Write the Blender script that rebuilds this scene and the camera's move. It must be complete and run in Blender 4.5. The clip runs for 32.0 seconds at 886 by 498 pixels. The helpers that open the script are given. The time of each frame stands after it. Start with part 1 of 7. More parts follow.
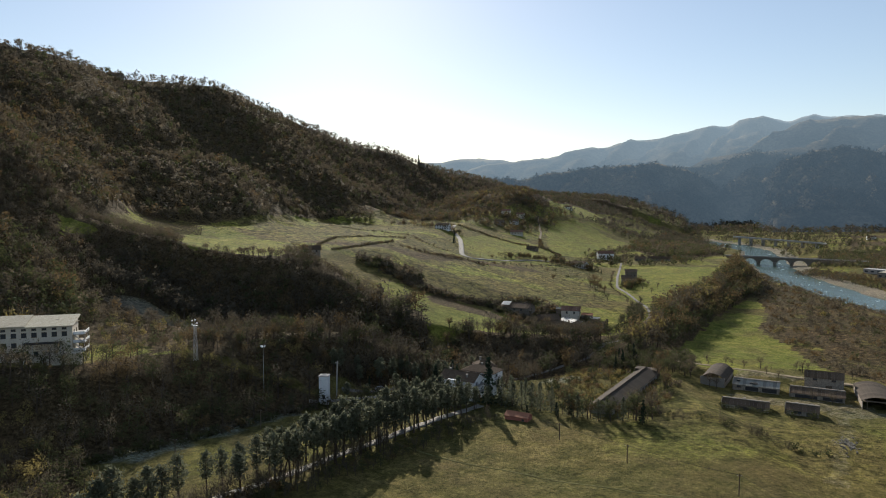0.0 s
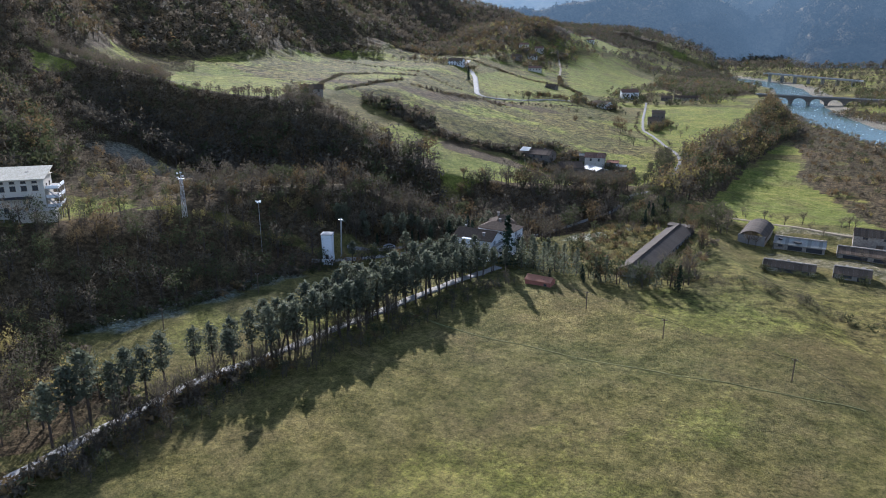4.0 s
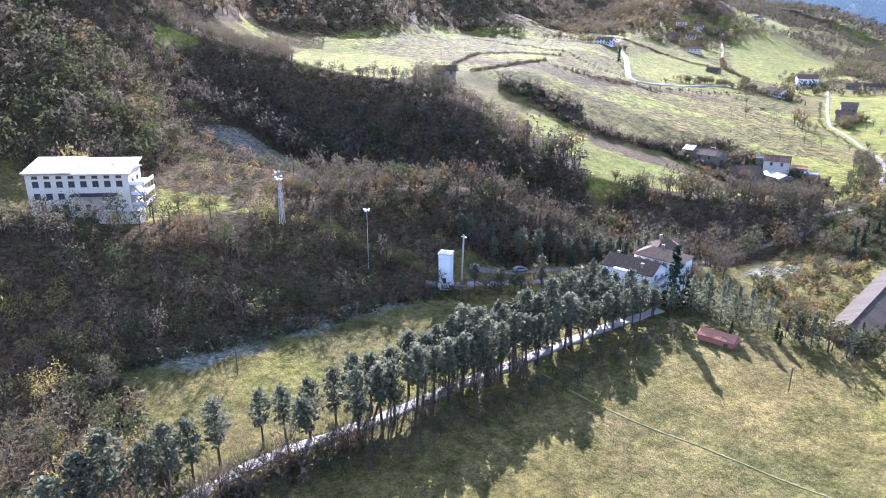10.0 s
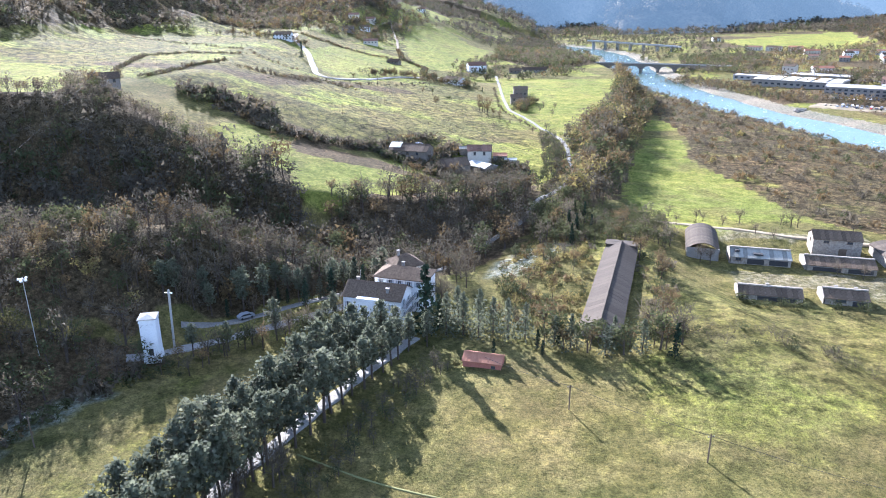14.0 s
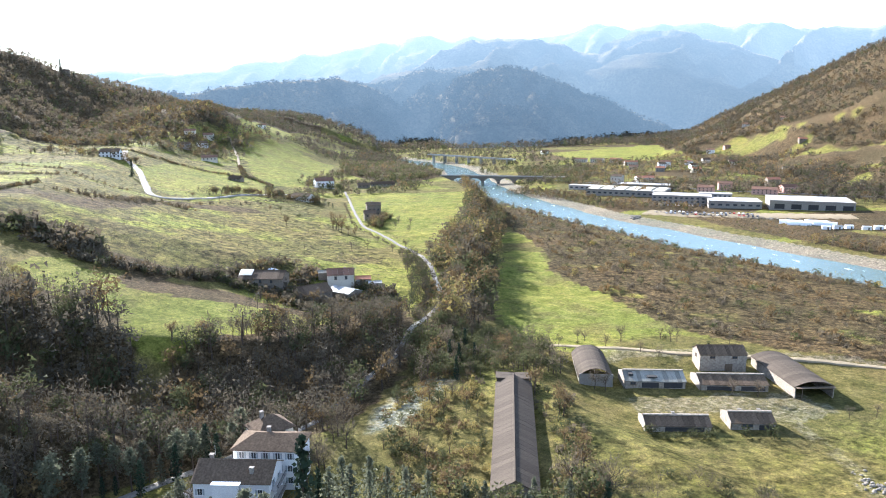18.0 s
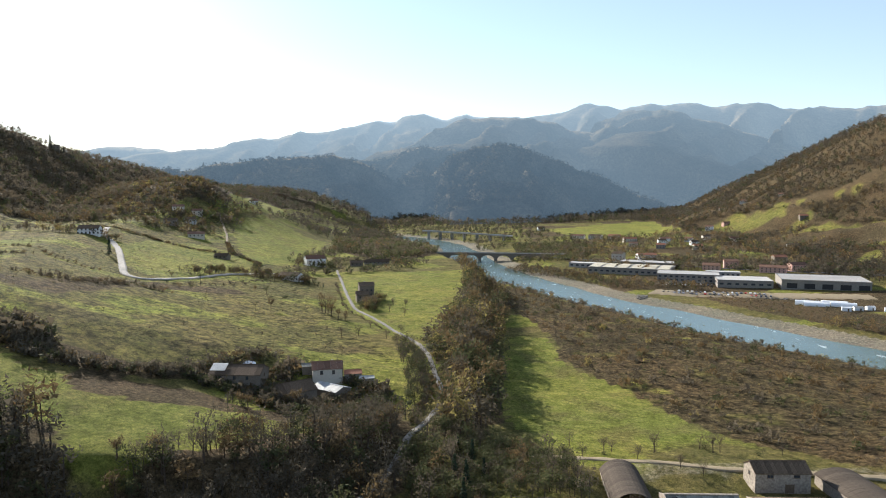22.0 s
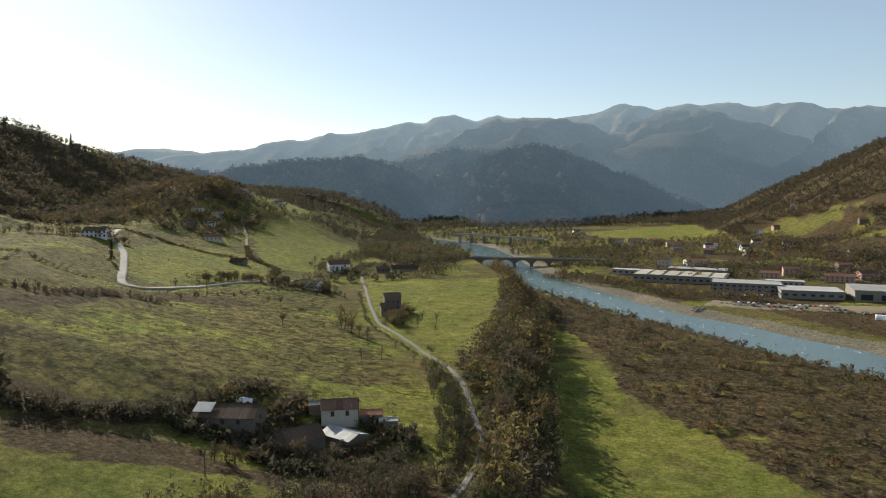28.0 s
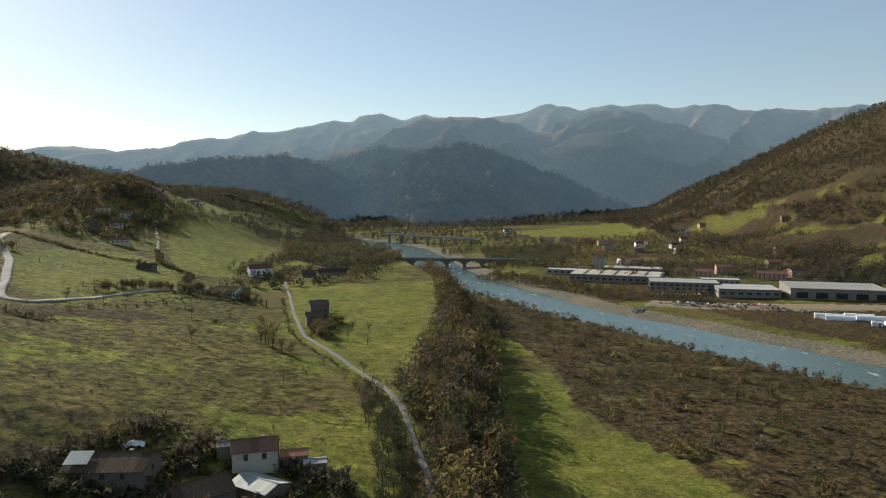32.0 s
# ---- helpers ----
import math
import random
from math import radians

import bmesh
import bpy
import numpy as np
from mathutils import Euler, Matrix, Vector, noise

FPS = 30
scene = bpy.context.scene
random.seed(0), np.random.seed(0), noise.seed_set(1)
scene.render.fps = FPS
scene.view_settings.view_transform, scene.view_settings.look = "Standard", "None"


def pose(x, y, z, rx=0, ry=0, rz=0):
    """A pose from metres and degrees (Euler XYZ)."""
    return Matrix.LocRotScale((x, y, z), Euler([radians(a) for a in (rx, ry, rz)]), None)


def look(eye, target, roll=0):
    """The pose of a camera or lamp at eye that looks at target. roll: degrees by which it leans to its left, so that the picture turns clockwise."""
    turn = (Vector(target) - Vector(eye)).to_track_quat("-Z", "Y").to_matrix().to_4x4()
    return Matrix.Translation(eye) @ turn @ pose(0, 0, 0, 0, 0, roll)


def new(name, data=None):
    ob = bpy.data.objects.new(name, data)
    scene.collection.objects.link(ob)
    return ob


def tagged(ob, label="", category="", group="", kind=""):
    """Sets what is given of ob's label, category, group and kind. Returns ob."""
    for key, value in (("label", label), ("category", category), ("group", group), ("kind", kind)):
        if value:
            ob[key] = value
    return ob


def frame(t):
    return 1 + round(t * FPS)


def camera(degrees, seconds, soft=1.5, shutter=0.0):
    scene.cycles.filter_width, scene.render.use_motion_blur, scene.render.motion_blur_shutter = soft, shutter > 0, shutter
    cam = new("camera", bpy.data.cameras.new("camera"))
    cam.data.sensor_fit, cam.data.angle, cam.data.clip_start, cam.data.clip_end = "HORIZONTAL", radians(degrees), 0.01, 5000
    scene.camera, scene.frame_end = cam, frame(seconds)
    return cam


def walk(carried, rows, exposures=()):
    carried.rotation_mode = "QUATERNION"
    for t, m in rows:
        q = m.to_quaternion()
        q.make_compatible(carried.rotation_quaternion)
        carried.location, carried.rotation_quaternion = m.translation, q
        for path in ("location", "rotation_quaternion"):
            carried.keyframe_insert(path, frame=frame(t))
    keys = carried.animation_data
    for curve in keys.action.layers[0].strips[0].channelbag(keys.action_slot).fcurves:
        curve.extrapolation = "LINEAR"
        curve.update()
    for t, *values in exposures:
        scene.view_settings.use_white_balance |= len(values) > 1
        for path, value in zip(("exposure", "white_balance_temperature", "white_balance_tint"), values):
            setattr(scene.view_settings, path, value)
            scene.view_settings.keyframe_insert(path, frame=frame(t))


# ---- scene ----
cam = camera(64.09, 32.0, soft=1.0)


def aim(x, y, z, turn, tilt, roll):
    return pose(x, y, z, 90 + tilt, 0, turn) @ pose(0, 0, 0, 0, 0, roll)


# seconds, metres, heading to the left, tilt up, roll
PATH = [
    (0, 172.17, 4.64, 106.23, 26.902, -4.147, -0.044),
    (0.5, 170.66, 7.77, 106.31, 26.954, -4.140, -0.016),
    (1, 169.16, 10.94, 106.34, 27.030, -4.135, -0.063),
    (1.5, 167.51, 14.08, 106.21, 27.082, -5.920, -0.069),
    (2, 165.75, 17.25, 106.06, 27.151, -9.110, -0.075),
    (2.5, 163.86, 20.53, 105.99, 27.194, -12.189, -0.096),
    (3, 161.83, 24.00, 106.05, 27.250, -15.187, -0.039),
    (3.5, 159.72, 27.50, 106.18, 27.254, -16.465, -0.029),
    (4, 157.59, 30.98, 106.30, 27.871, -17.217, 0.020),
    (4.5, 155.57, 34.46, 106.46, 29.766, -17.964, 0.157),
    (6.5, 147.42, 48.69, 105.38, 32.976, -19.042, 0.125),
    (7, 144.91, 52.29, 105.20, 35.265, -18.985, 0.170),
    (7.5, 142.55, 55.78, 105.04, 37.573, -18.923, 0.303),
    (8, 140.24, 59.15, 104.98, 38.566, -18.897, 0.294),
    (8.5, 137.73, 62.44, 105.05, 38.978, -18.911, 0.280),
    (9, 135.15, 65.67, 105.12, 38.962, -18.933, 0.245),
    (9.5, 132.55, 68.87, 105.15, 38.933, -18.952, 0.210),
    (10, 129.93, 72.11, 105.16, 38.721, -18.966, 0.186),
    (10.5, 127.26, 75.20, 105.23, 37.598, -19.018, 0.198),
    (11, 124.54, 78.15, 105.39, 36.102, -19.072, 0.189),
    (11.5, 121.79, 81.26, 105.48, 34.892, -19.119, 0.153),
    (12, 119.22, 84.38, 105.53, 32.894, -19.155, 0.114),
    (12.5, 116.60, 87.63, 105.42, 29.177, -19.234, 0.008),
    (13, 114.02, 90.88, 105.20, 24.988, -19.276, -0.145),
    (13.5, 111.57, 94.19, 104.98, 19.773, -19.357, -0.298),
    (14, 109.11, 97.37, 104.84, 13.642, -19.465, -0.360),
    (14.5, 106.63, 100.48, 104.82, 7.670, -19.612, -0.444),
    (16.5, 99.45, 112.52, 105.88, 1.254, -14.206, -0.268),
    (17, 98.43, 116.14, 105.42, 1.231, -10.922, -0.217),
    (17.5, 97.59, 119.93, 105.16, 1.287, -10.703, -0.186),
    (18, 96.87, 123.79, 105.08, 0.797, -10.741, -0.119),
    (18.5, 96.25, 127.75, 105.00, -0.000, -10.798, -0.107),
    (19, 95.58, 131.83, 105.08, -0.104, -10.815, -0.064),
    (19.5, 95.13, 136.16, 105.41, -0.062, -6.422, 0.038),
    (20, 94.80, 140.08, 104.96, -0.014, -4.744, -0.058),
    (20.5, 94.47, 144.23, 104.79, 0.057, -4.708, -0.022),
    (21, 94.14, 148.45, 104.66, 0.136, -4.690, -0.014),
    (21.5, 93.89, 152.75, 104.60, 0.204, -4.664, 0.011),
    (22, 93.73, 157.06, 104.44, 0.279, -4.661, -0.014),
    (22.5, 93.42, 161.40, 104.28, 0.352, -4.629, 0.017),
    (23, 93.03, 165.78, 104.32, 0.412, -4.612, 0.106),
    (23.5, 92.81, 170.21, 104.33, 0.471, -4.622, 0.081),
    (24, 92.64, 174.87, 104.32, 0.543, -4.606, 0.080),
    (24.5, 92.45, 179.48, 104.20, 0.622, -4.591, 0.101),
    (26.5, 91.23, 197.15, 103.33, 0.891, -4.510, 0.137),
    (27, 90.75, 201.56, 103.19, 1.156, -4.507, 0.092),
    (27.5, 90.34, 205.88, 103.08, 1.838, -4.501, 0.067),
    (28, 90.03, 210.20, 102.93, 2.705, -4.493, 0.074),
    (28.5, 89.74, 214.49, 102.76, 3.647, -4.484, 0.042),
    (29, 89.50, 218.76, 102.62, 4.164, -4.474, 0.006),
    (29.5, 89.13, 222.98, 102.56, 4.226, -4.481, -0.004),
    (30, 88.64, 227.18, 102.47, 3.859, -4.487, -0.064),
    (30.5, 88.29, 231.58, 102.35, 1.921, -4.479, -0.010),
    (31, 87.77, 236.03, 102.07, -0.970, -4.507, -0.108),
    (31.5, 86.95, 240.41, 101.76, -2.517, -4.516, -0.103),
    (32, 86.22, 244.93, 101.47, -3.144, -4.506, -0.061),
]
walk(cam, [(r[0], aim(*r[1:])) for r in PATH],
     exposures=[(0, 0.70, 6100, 12), (2, 0.80, 5900, 13), (4, 1.40, 5150, 18), (7, 2.42, 5100, 25), (9, 2.77, 5100, 29), (12, 2.82, 5000, 26), (14, 2.73, 5100, 20), (17, 2.62, 5400, 16), (19, 2.26, 5600, 14), (21, 1.66, 5900, 13), (23, 1.23, 6000, 12), (26, 0.97, 6300, 10), (29, 0.76, 6300, 10), (32, 0.65, 6200, 8)])

# ---- light: low afternoon sun ahead and to the left, clear hazy sky ----
SUN_LEFT, SUN_UP = 34.5, 22.5
sun_to = Vector((-math.sin(radians(SUN_LEFT)) * math.cos(radians(SUN_UP)),
                 math.cos(radians(SUN_LEFT)) * math.cos(radians(SUN_UP)), math.sin(radians(SUN_UP))))
world = bpy.data.worlds.new("sky")
scene.world = world
world.use_nodes = True
wn, wl = world.node_tree.nodes, world.node_tree.links
wn.clear()
sky = wn.new("ShaderNodeTexSky")
sky.sky_type = "NISHITA"
sky.sun_disc = False
sky.sun_elevation = radians(SUN_UP)
sky.sun_rotation = radians(-SUN_LEFT)
sky.altitude = 300
sky.air_density = 1.0
sky.dust_density = 0.25
sky.ozone_density = 0.7
back = wn.new("ShaderNodeBackground")
back.inputs["Strength"].default_value = 0.065
wout = wn.new("ShaderNodeOutputWorld")
veil = wn.new("ShaderNodeMix")
veil.data_type = "RGBA"
veil.inputs["Factor"].default_value = 0.22
veil.inputs[7].default_value = (6.3, 6.9, 7.2, 1)
wl.new(sky.outputs["Color"], veil.inputs[6])
wl.new(veil.outputs[2], back.inputs["Color"])
wl.new(back.outputs["Background"], wout.inputs["Surface"])
lamp = bpy.data.lights.new("sun", "SUN")
lamp.energy = 5.0
lamp.angle = radians(0.55)
lamp.color = (1.0, 0.90, 0.74)
sun = new("sun", lamp)
sun.matrix_world = look((0, 0, 400), Vector((0, 0, 400)) - sun_to)


# ---- materials ----
def mat(name, rough=0.8, metal=0.0):
    m = bpy.data.materials.new(name)
    m.use_nodes = True
    b = m.node_tree.nodes["Principled BSDF"]
    b.inputs["Roughness"].default_value = rough
    b.inputs["Metallic"].default_value = metal
    b.inputs["Specular IOR Level"].default_value = 0.3 if rough < 0.85 else 0.08
    return m, m.node_tree.nodes, m.node_tree.links, b


def noise_node(n, l, scale, detail=4.0, where="Object", rough=0.55):
    tc = n.new("ShaderNodeTexCoord")
    t = n.new("ShaderNodeTexNoise")
    t.inputs["Scale"].default_value = scale
    t.inputs["Detail"].default_value = detail
    t.inputs["Roughness"].default_value = rough
    l.new(tc.outputs[where], t.inputs["Vector"])
    return t.outputs["Fac"]


def ramp(n, l, fac, stops):
    r = n.new("ShaderNodeValToRGB")
    e = r.color_ramp.elements
    while len(e) < len(stops):
        e.new(0.5)
    for k, (p, c) in enumerate(stops):
        e[k].position = p
        e[k].color = (*c, 1)
    l.new(fac, r.inputs["Fac"])
    return r.outputs["Color"]


def mixc(n, l, fac, a, b, how="MIX"):
    m = n.new("ShaderNodeMix")
    m.data_type = "RGBA"
    m.blend_type = how
    for sock, v in ((m.inputs["Factor"], fac), (m.inputs[6], a), (m.inputs[7], b)):
        if hasattr(v, "is_linked"):
            l.new(v, sock)
        else:
            sock.default_value = v if not isinstance(v, tuple) else (*v, 1)
    return m.outputs[2]


def bump(n, l, b, fac, strength, dist):
    k = n.new("ShaderNodeBump")
    k.inputs["Strength"].default_value = strength
    k.inputs["Distance"].default_value = dist
    l.new(fac, k.inputs["Height"])
    l.new(k.outputs["Normal"], b.inputs["Normal"])


def weathered(name, c0, c1, scale=0.6, rough=0.85, dirt=0.25, grain=12.0, bumpy=0.2, metal=0.0, per_piece=0.12):
    """Paint, plaster, tile or stone: two tones of staining, a fine grain and a tone of its own for each piece."""
    m, n, l, b = mat(name, rough, metal)
    big = noise_node(n, l, scale, 5)
    fine = noise_node(n, l, grain, 3)
    col = mixc(n, l, big, c0, c1)
    col = mixc(n, l, dirt, col, ramp(n, l, fine, [(0.35, (0.35, 0.33, 0.30)), (0.65, (1, 1, 1))]), "MULTIPLY")
    if per_piece:
        oi = n.new("ShaderNodeObjectInfo")
        col = mixc(n, l, per_piece, col, ramp(n, l, oi.outputs["Random"], [(0, (0.25, 0.25, 0.25)), (1, (1.6, 1.6, 1.6))]), "MULTIPLY")
    l.new(col, b.inputs["Base Color"])
    bump(n, l, b, fine, bumpy, 0.03)
    return m


def foliage(name, tones, rough=0.7, glow=0.3):
    """Leaves or twigs: a tone for each tree and each clump, and a little light through them."""
    m, n, l, b = mat(name, rough)
    oi = n.new("ShaderNodeObjectInfo")
    geo = n.new("ShaderNodeNewGeometry")
    k = len(tones) - 1
    col = ramp(n, l, geo.outputs["Random Per Island"], [(i / k, c) for i, c in enumerate(tones)])
    col = mixc(n, l, 0.45, col, ramp(n, l, oi.outputs["Random"], [(0, (0.55, 0.55, 0.55)), (0.5, (1, 0.95, 0.85)), (1, (1.5, 1.35, 1.2))]), "MULTIPLY")
    l.new(col, b.inputs["Base Color"])
    b.inputs["Specular IOR Level"].default_value = 0.05
    if glow:
        tr = n.new("ShaderNodeBsdfTranslucent")
        ms = n.new("ShaderNodeMixShader")
        out = n["Material Output"]
        l.new(col, tr.inputs["Color"])
        ms.inputs["Fac"].default_value = glow
        l.new(b.outputs["BSDF"], ms.inputs[1])
        l.new(tr.outputs["BSDF"], ms.inputs[2])
        l.new(ms.outputs["Shader"], out.inputs["Surface"])
    return m


def ground_material():
    """One sheet of land: the cover attribute says how lush (red), how brown (green), how bare or stony (blue) it is."""
    m, n, l, b = mat("land", 0.95)
    a = n.new("ShaderNodeAttribute")
    a.attribute_name = "cover"
    sep = n.new("ShaderNodeSeparateColor")
    l.new(a.outputs["Color"], sep.inputs["Color"])
    big = noise_node(n, l, 0.022, 5)
    mid = noise_node(n, l, 0.16, 5)
    fine = noise_node(n, l, 0.75, 8, rough=0.72)
    grain = noise_node(n, l, 1.9, 5, rough=0.85)
    dry = ramp(n, l, mid, [(0.32, (0.078, 0.074, 0.027)), (0.5, (0.122, 0.109, 0.043)), (0.68, (0.168, 0.142, 0.062))])
    lush = ramp(n, l, mid, [(0.32, (0.116, 0.128, 0.030)), (0.5, (0.170, 0.178, 0.044)), (0.68, (0.222, 0.214, 0.064))])
    brown = ramp(n, l, fine, [(0.32, (0.048, 0.035, 0.022)), (0.5, (0.080, 0.060, 0.038)), (0.68, (0.122, 0.094, 0.060))])
    stone = ramp(n, l, fine, [(0.30, (0.115, 0.10, 0.082)), (0.70, (0.27, 0.245, 0.21))])
    wig = n.new("ShaderNodeMath")
    wig.operation = "MULTIPLY_ADD"
    l.new(fine, wig.inputs[0])
    wig.inputs[1].default_value = 0.7
    wig.inputs[2].default_value = -0.35

    def edge(ch):
        s = n.new("ShaderNodeMath")
        s.operation = "ADD"
        l.new(sep.outputs[ch], s.inputs[0])
        l.new(wig.outputs[0], s.inputs[1])
        r = n.new("ShaderNodeMapRange")
        r.inputs["From Min"].default_value = 0.35
        r.inputs["From Max"].default_value = 0.65
        l.new(s.outputs[0], r.inputs["Value"])
        return r.outputs["Result"]

    col = mixc(n, l, edge("Red"), dry, lush)
    patch = noise_node(n, l, 0.05, 7, rough=0.66)
    col = mixc(n, l, ramp(n, l, patch, [(0.50, (0, 0, 0)), (0.64, (0.5, 0.5, 0.5))]), col, (0.125, 0.098, 0.052))
    col = mixc(n, l, edge("Green"), col, brown)
    col = mixc(n, l, edge("Blue"), col, stone)
    rime = n.new("ShaderNodeMath")
    rime.operation = "MULTIPLY"
    l.new(a.outputs["Alpha"], rime.inputs[0])
    l.new(ramp(n, l, fine, [(0.40, (0.15, 0.15, 0.15)), (0.58, (0.85, 0.85, 0.85))]), rime.inputs[1])
    col = mixc(n, l, rime.outputs[0], col, (0.25, 0.27, 0.26))
    col = mixc(n, l, 0.8, col, ramp(n, l, fine, [(0.34, (0.64, 0.68, 0.64)), (0.5, (0.98, 0.98, 0.98)), (0.66, (1.28, 1.24, 1.14))]), "MULTIPLY")
    col = mixc(n, l, 0.5, col, ramp(n, l, big, [(0.35, (0.70, 0.80, 0.70)), (0.65, (1.35, 1.2, 1.05))]), "MULTIPLY")
    col = mixc(n, l, 0.75, col, ramp(n, l, grain, [(0.36, (0.36, 0.40, 0.36)), (0.5, (1, 1, 1)), (0.64, (1.65, 1.58, 1.42))]), "MULTIPLY")
    tuft = n.new("ShaderNodeTexVoronoi")
    tuft.inputs["Scale"].default_value = 0.62
    tuft.inputs["Randomness"].default_value = 1.0
    tc = n.new("ShaderNodeTexCoord")
    l.new(tc.outputs["Object"], tuft.inputs["Vector"])
    clump = ramp(n, l, tuft.outputs["Distance"], [(0.0, (1.25, 1.22, 1.1)), (0.45, (1, 1, 1)), (0.8, (0.62, 0.66, 0.62))])
    col = mixc(n, l, 0.7, col, clump, "MULTIPLY")
    rough = n.new("ShaderNodeAttribute")
    rough.attribute_name = "rough"
    tuss = noise_node(n, l, 0.26, 7, rough=0.72)
    hum = mixc(n, l, rough.outputs["Fac"], (1.0, 1.0, 1.0), ramp(n, l, tuss, [(0.40, (0.30, 0.33, 0.30)), (0.47, (0.80, 0.80, 0.76)), (0.53, (1.10, 1.12, 1.0)), (0.62, (1.60, 1.62, 1.25))]))
    col = mixc(n, l, 1.0, col, hum, "MULTIPLY")
    l.new(col, b.inputs["Base Color"])
    b.inputs["Specular IOR Level"].default_value = 0.02
    add = n.new("ShaderNodeMath")
    add.operation = "MULTIPLY_ADD"
    l.new(grain, add.inputs[0])
    add.inputs[1].default_value = 0.9
    l.new(fine, add.inputs[2])
    bump(n, l, b, add.outputs[0], 1.0, 0.55)
    return m


def water_material():
    m, n, l, b = mat("river_water", 0.12)
    tc = n.new("ShaderNodeTexCoord")
    st = n.new("ShaderNodeMapping")
    st.inputs["Scale"].default_value = (1.0, 0.35, 1.0)
    st.inputs["Rotation"].default_value = (0, 0, radians(-24))
    l.new(tc.outputs["Object"], st.inputs["Vector"])
    w = n.new("ShaderNodeTexNoise")
    w.inputs["Scale"].default_value = 0.55
    w.inputs["Detail"].default_value = 6
    w.inputs["Roughness"].default_value = 0.7
    l.new(st.outputs["Vector"], w.inputs["Vector"])
    f = n.new("ShaderNodeTexNoise")
    f.inputs["Scale"].default_value = 0.12
    f.inputs["Detail"].default_value = 8
    f.inputs["Roughness"].default_value = 0.75
    l.new(st.outputs["Vector"], f.inputs["Vector"])
    foam = ramp(n, l, f.outputs["Fac"], [(0.60, (0, 0, 0)), (0.70, (1, 1, 1))])
    base = ramp(n, l, w.outputs["Fac"], [(0.3, (0.056, 0.094, 0.084)), (0.7, (0.098, 0.144, 0.130))])
    l.new(mixc(n, l, foam, base, (0.55, 0.62, 0.64)), b.inputs["Base Color"])
    b.inputs["Specular IOR Level"].default_value = 0.28
    l.new(mixc(n, l, foam, (0.16, 0.16, 0.16), (0.8, 0.8, 0.8)), b.inputs["Roughness"])
    bump(n, l, b, w.outputs["Fac"], 0.3, 0.3)
    return m


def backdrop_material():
    """Far wooded mountains; the haze is painted in as a bluish glow, which thickens with the distance up the valley."""
    m, n, l, b = mat("far_mountain_haze_glow", 1.0)
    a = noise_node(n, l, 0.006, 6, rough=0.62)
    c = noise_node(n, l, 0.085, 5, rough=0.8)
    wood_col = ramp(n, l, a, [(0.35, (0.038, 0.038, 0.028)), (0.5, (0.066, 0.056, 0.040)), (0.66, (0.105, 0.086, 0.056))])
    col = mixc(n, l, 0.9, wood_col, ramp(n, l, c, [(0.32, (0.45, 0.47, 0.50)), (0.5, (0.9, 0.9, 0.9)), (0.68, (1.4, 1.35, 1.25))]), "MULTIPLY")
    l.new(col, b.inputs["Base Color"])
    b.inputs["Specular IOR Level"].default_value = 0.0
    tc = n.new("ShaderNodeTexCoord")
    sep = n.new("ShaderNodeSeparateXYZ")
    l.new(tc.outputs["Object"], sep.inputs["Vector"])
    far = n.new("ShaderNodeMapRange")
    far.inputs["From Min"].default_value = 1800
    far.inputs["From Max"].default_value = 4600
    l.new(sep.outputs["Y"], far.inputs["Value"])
    # Haze painted as emission: brighter and bluer the farther up the valley.
    haze_glow = ramp(n, l, far.outputs["Result"], [(0.0, (0.022, 0.033, 0.043)), (0.33, (0.040, 0.058, 0.072)), (0.64, (0.078, 0.106, 0.124)), (0.95, (0.132, 0.172, 0.194)), (1.0, (0.24, 0.305, 0.35))])
    l.new(haze_glow, b.inputs["Emission Color"])
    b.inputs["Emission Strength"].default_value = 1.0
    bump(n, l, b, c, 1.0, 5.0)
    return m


M_LAND = ground_material()
M_WATER = water_material()
M_PLASTER = weathered("white_plaster", (0.76, 0.77, 0.78), (0.83, 0.83, 0.82), 0.5, 0.9, 0.25, 6.0)
M_CREAM = weathered("cream_plaster", (0.52, 0.47, 0.38), (0.64, 0.59, 0.50), 0.5, 0.9, 0.3, 6.0)
M_LIME = weathered("worn_limewash", (0.22, 0.19, 0.155), (0.40, 0.355, 0.295), 0.7, 0.95, 0.6, 1.6)
M_GREYWALL = weathered("grey_render", (0.20, 0.185, 0.165), (0.33, 0.305, 0.27), 0.7, 0.95, 0.4, 5.0)
M_STONE = weathered("rubble_stone", (0.15, 0.13, 0.105), (0.27, 0.235, 0.19), 1.8, 0.95, 0.6, 5.0, 0.8)
M_TILE = weathered("clay_tile", (0.16, 0.086, 0.06), (0.27, 0.165, 0.115), 0.5, 0.9, 0.5, 5.0, 0.5, per_piece=0.35)
M_OLDTILE = weathered("lichened_tile", (0.082, 0.056, 0.038), (0.200, 0.150, 0.104), 0.8, 0.95, 0.65, 2.2, 0.8, per_piece=0.4)
M_REDTILE = weathered("red_tile", (0.30, 0.13, 0.08), (0.42, 0.21, 0.13), 0.8, 0.85, 0.3, 5.0, 0.4)
M_SHEET = weathered("fibre_cement_sheet", (0.056, 0.046, 0.037), (0.112, 0.092, 0.072), 0.45, 0.95, 0.5, 3.0, 0.4, per_piece=0.22)
M_TIN = weathered("galvanised_sheet", (0.33, 0.34, 0.33), (0.50, 0.50, 0.47), 0.5, 0.7, 0.4, 3.0, 0.1, metal=0.1, per_piece=0.3)
M_OLDSHEET = weathered("lichened_grey_sheet", (0.19, 0.19, 0.165), (0.33, 0.32, 0.28), 0.5, 0.95, 0.5, 3.0, 0.3, per_piece=0.45)
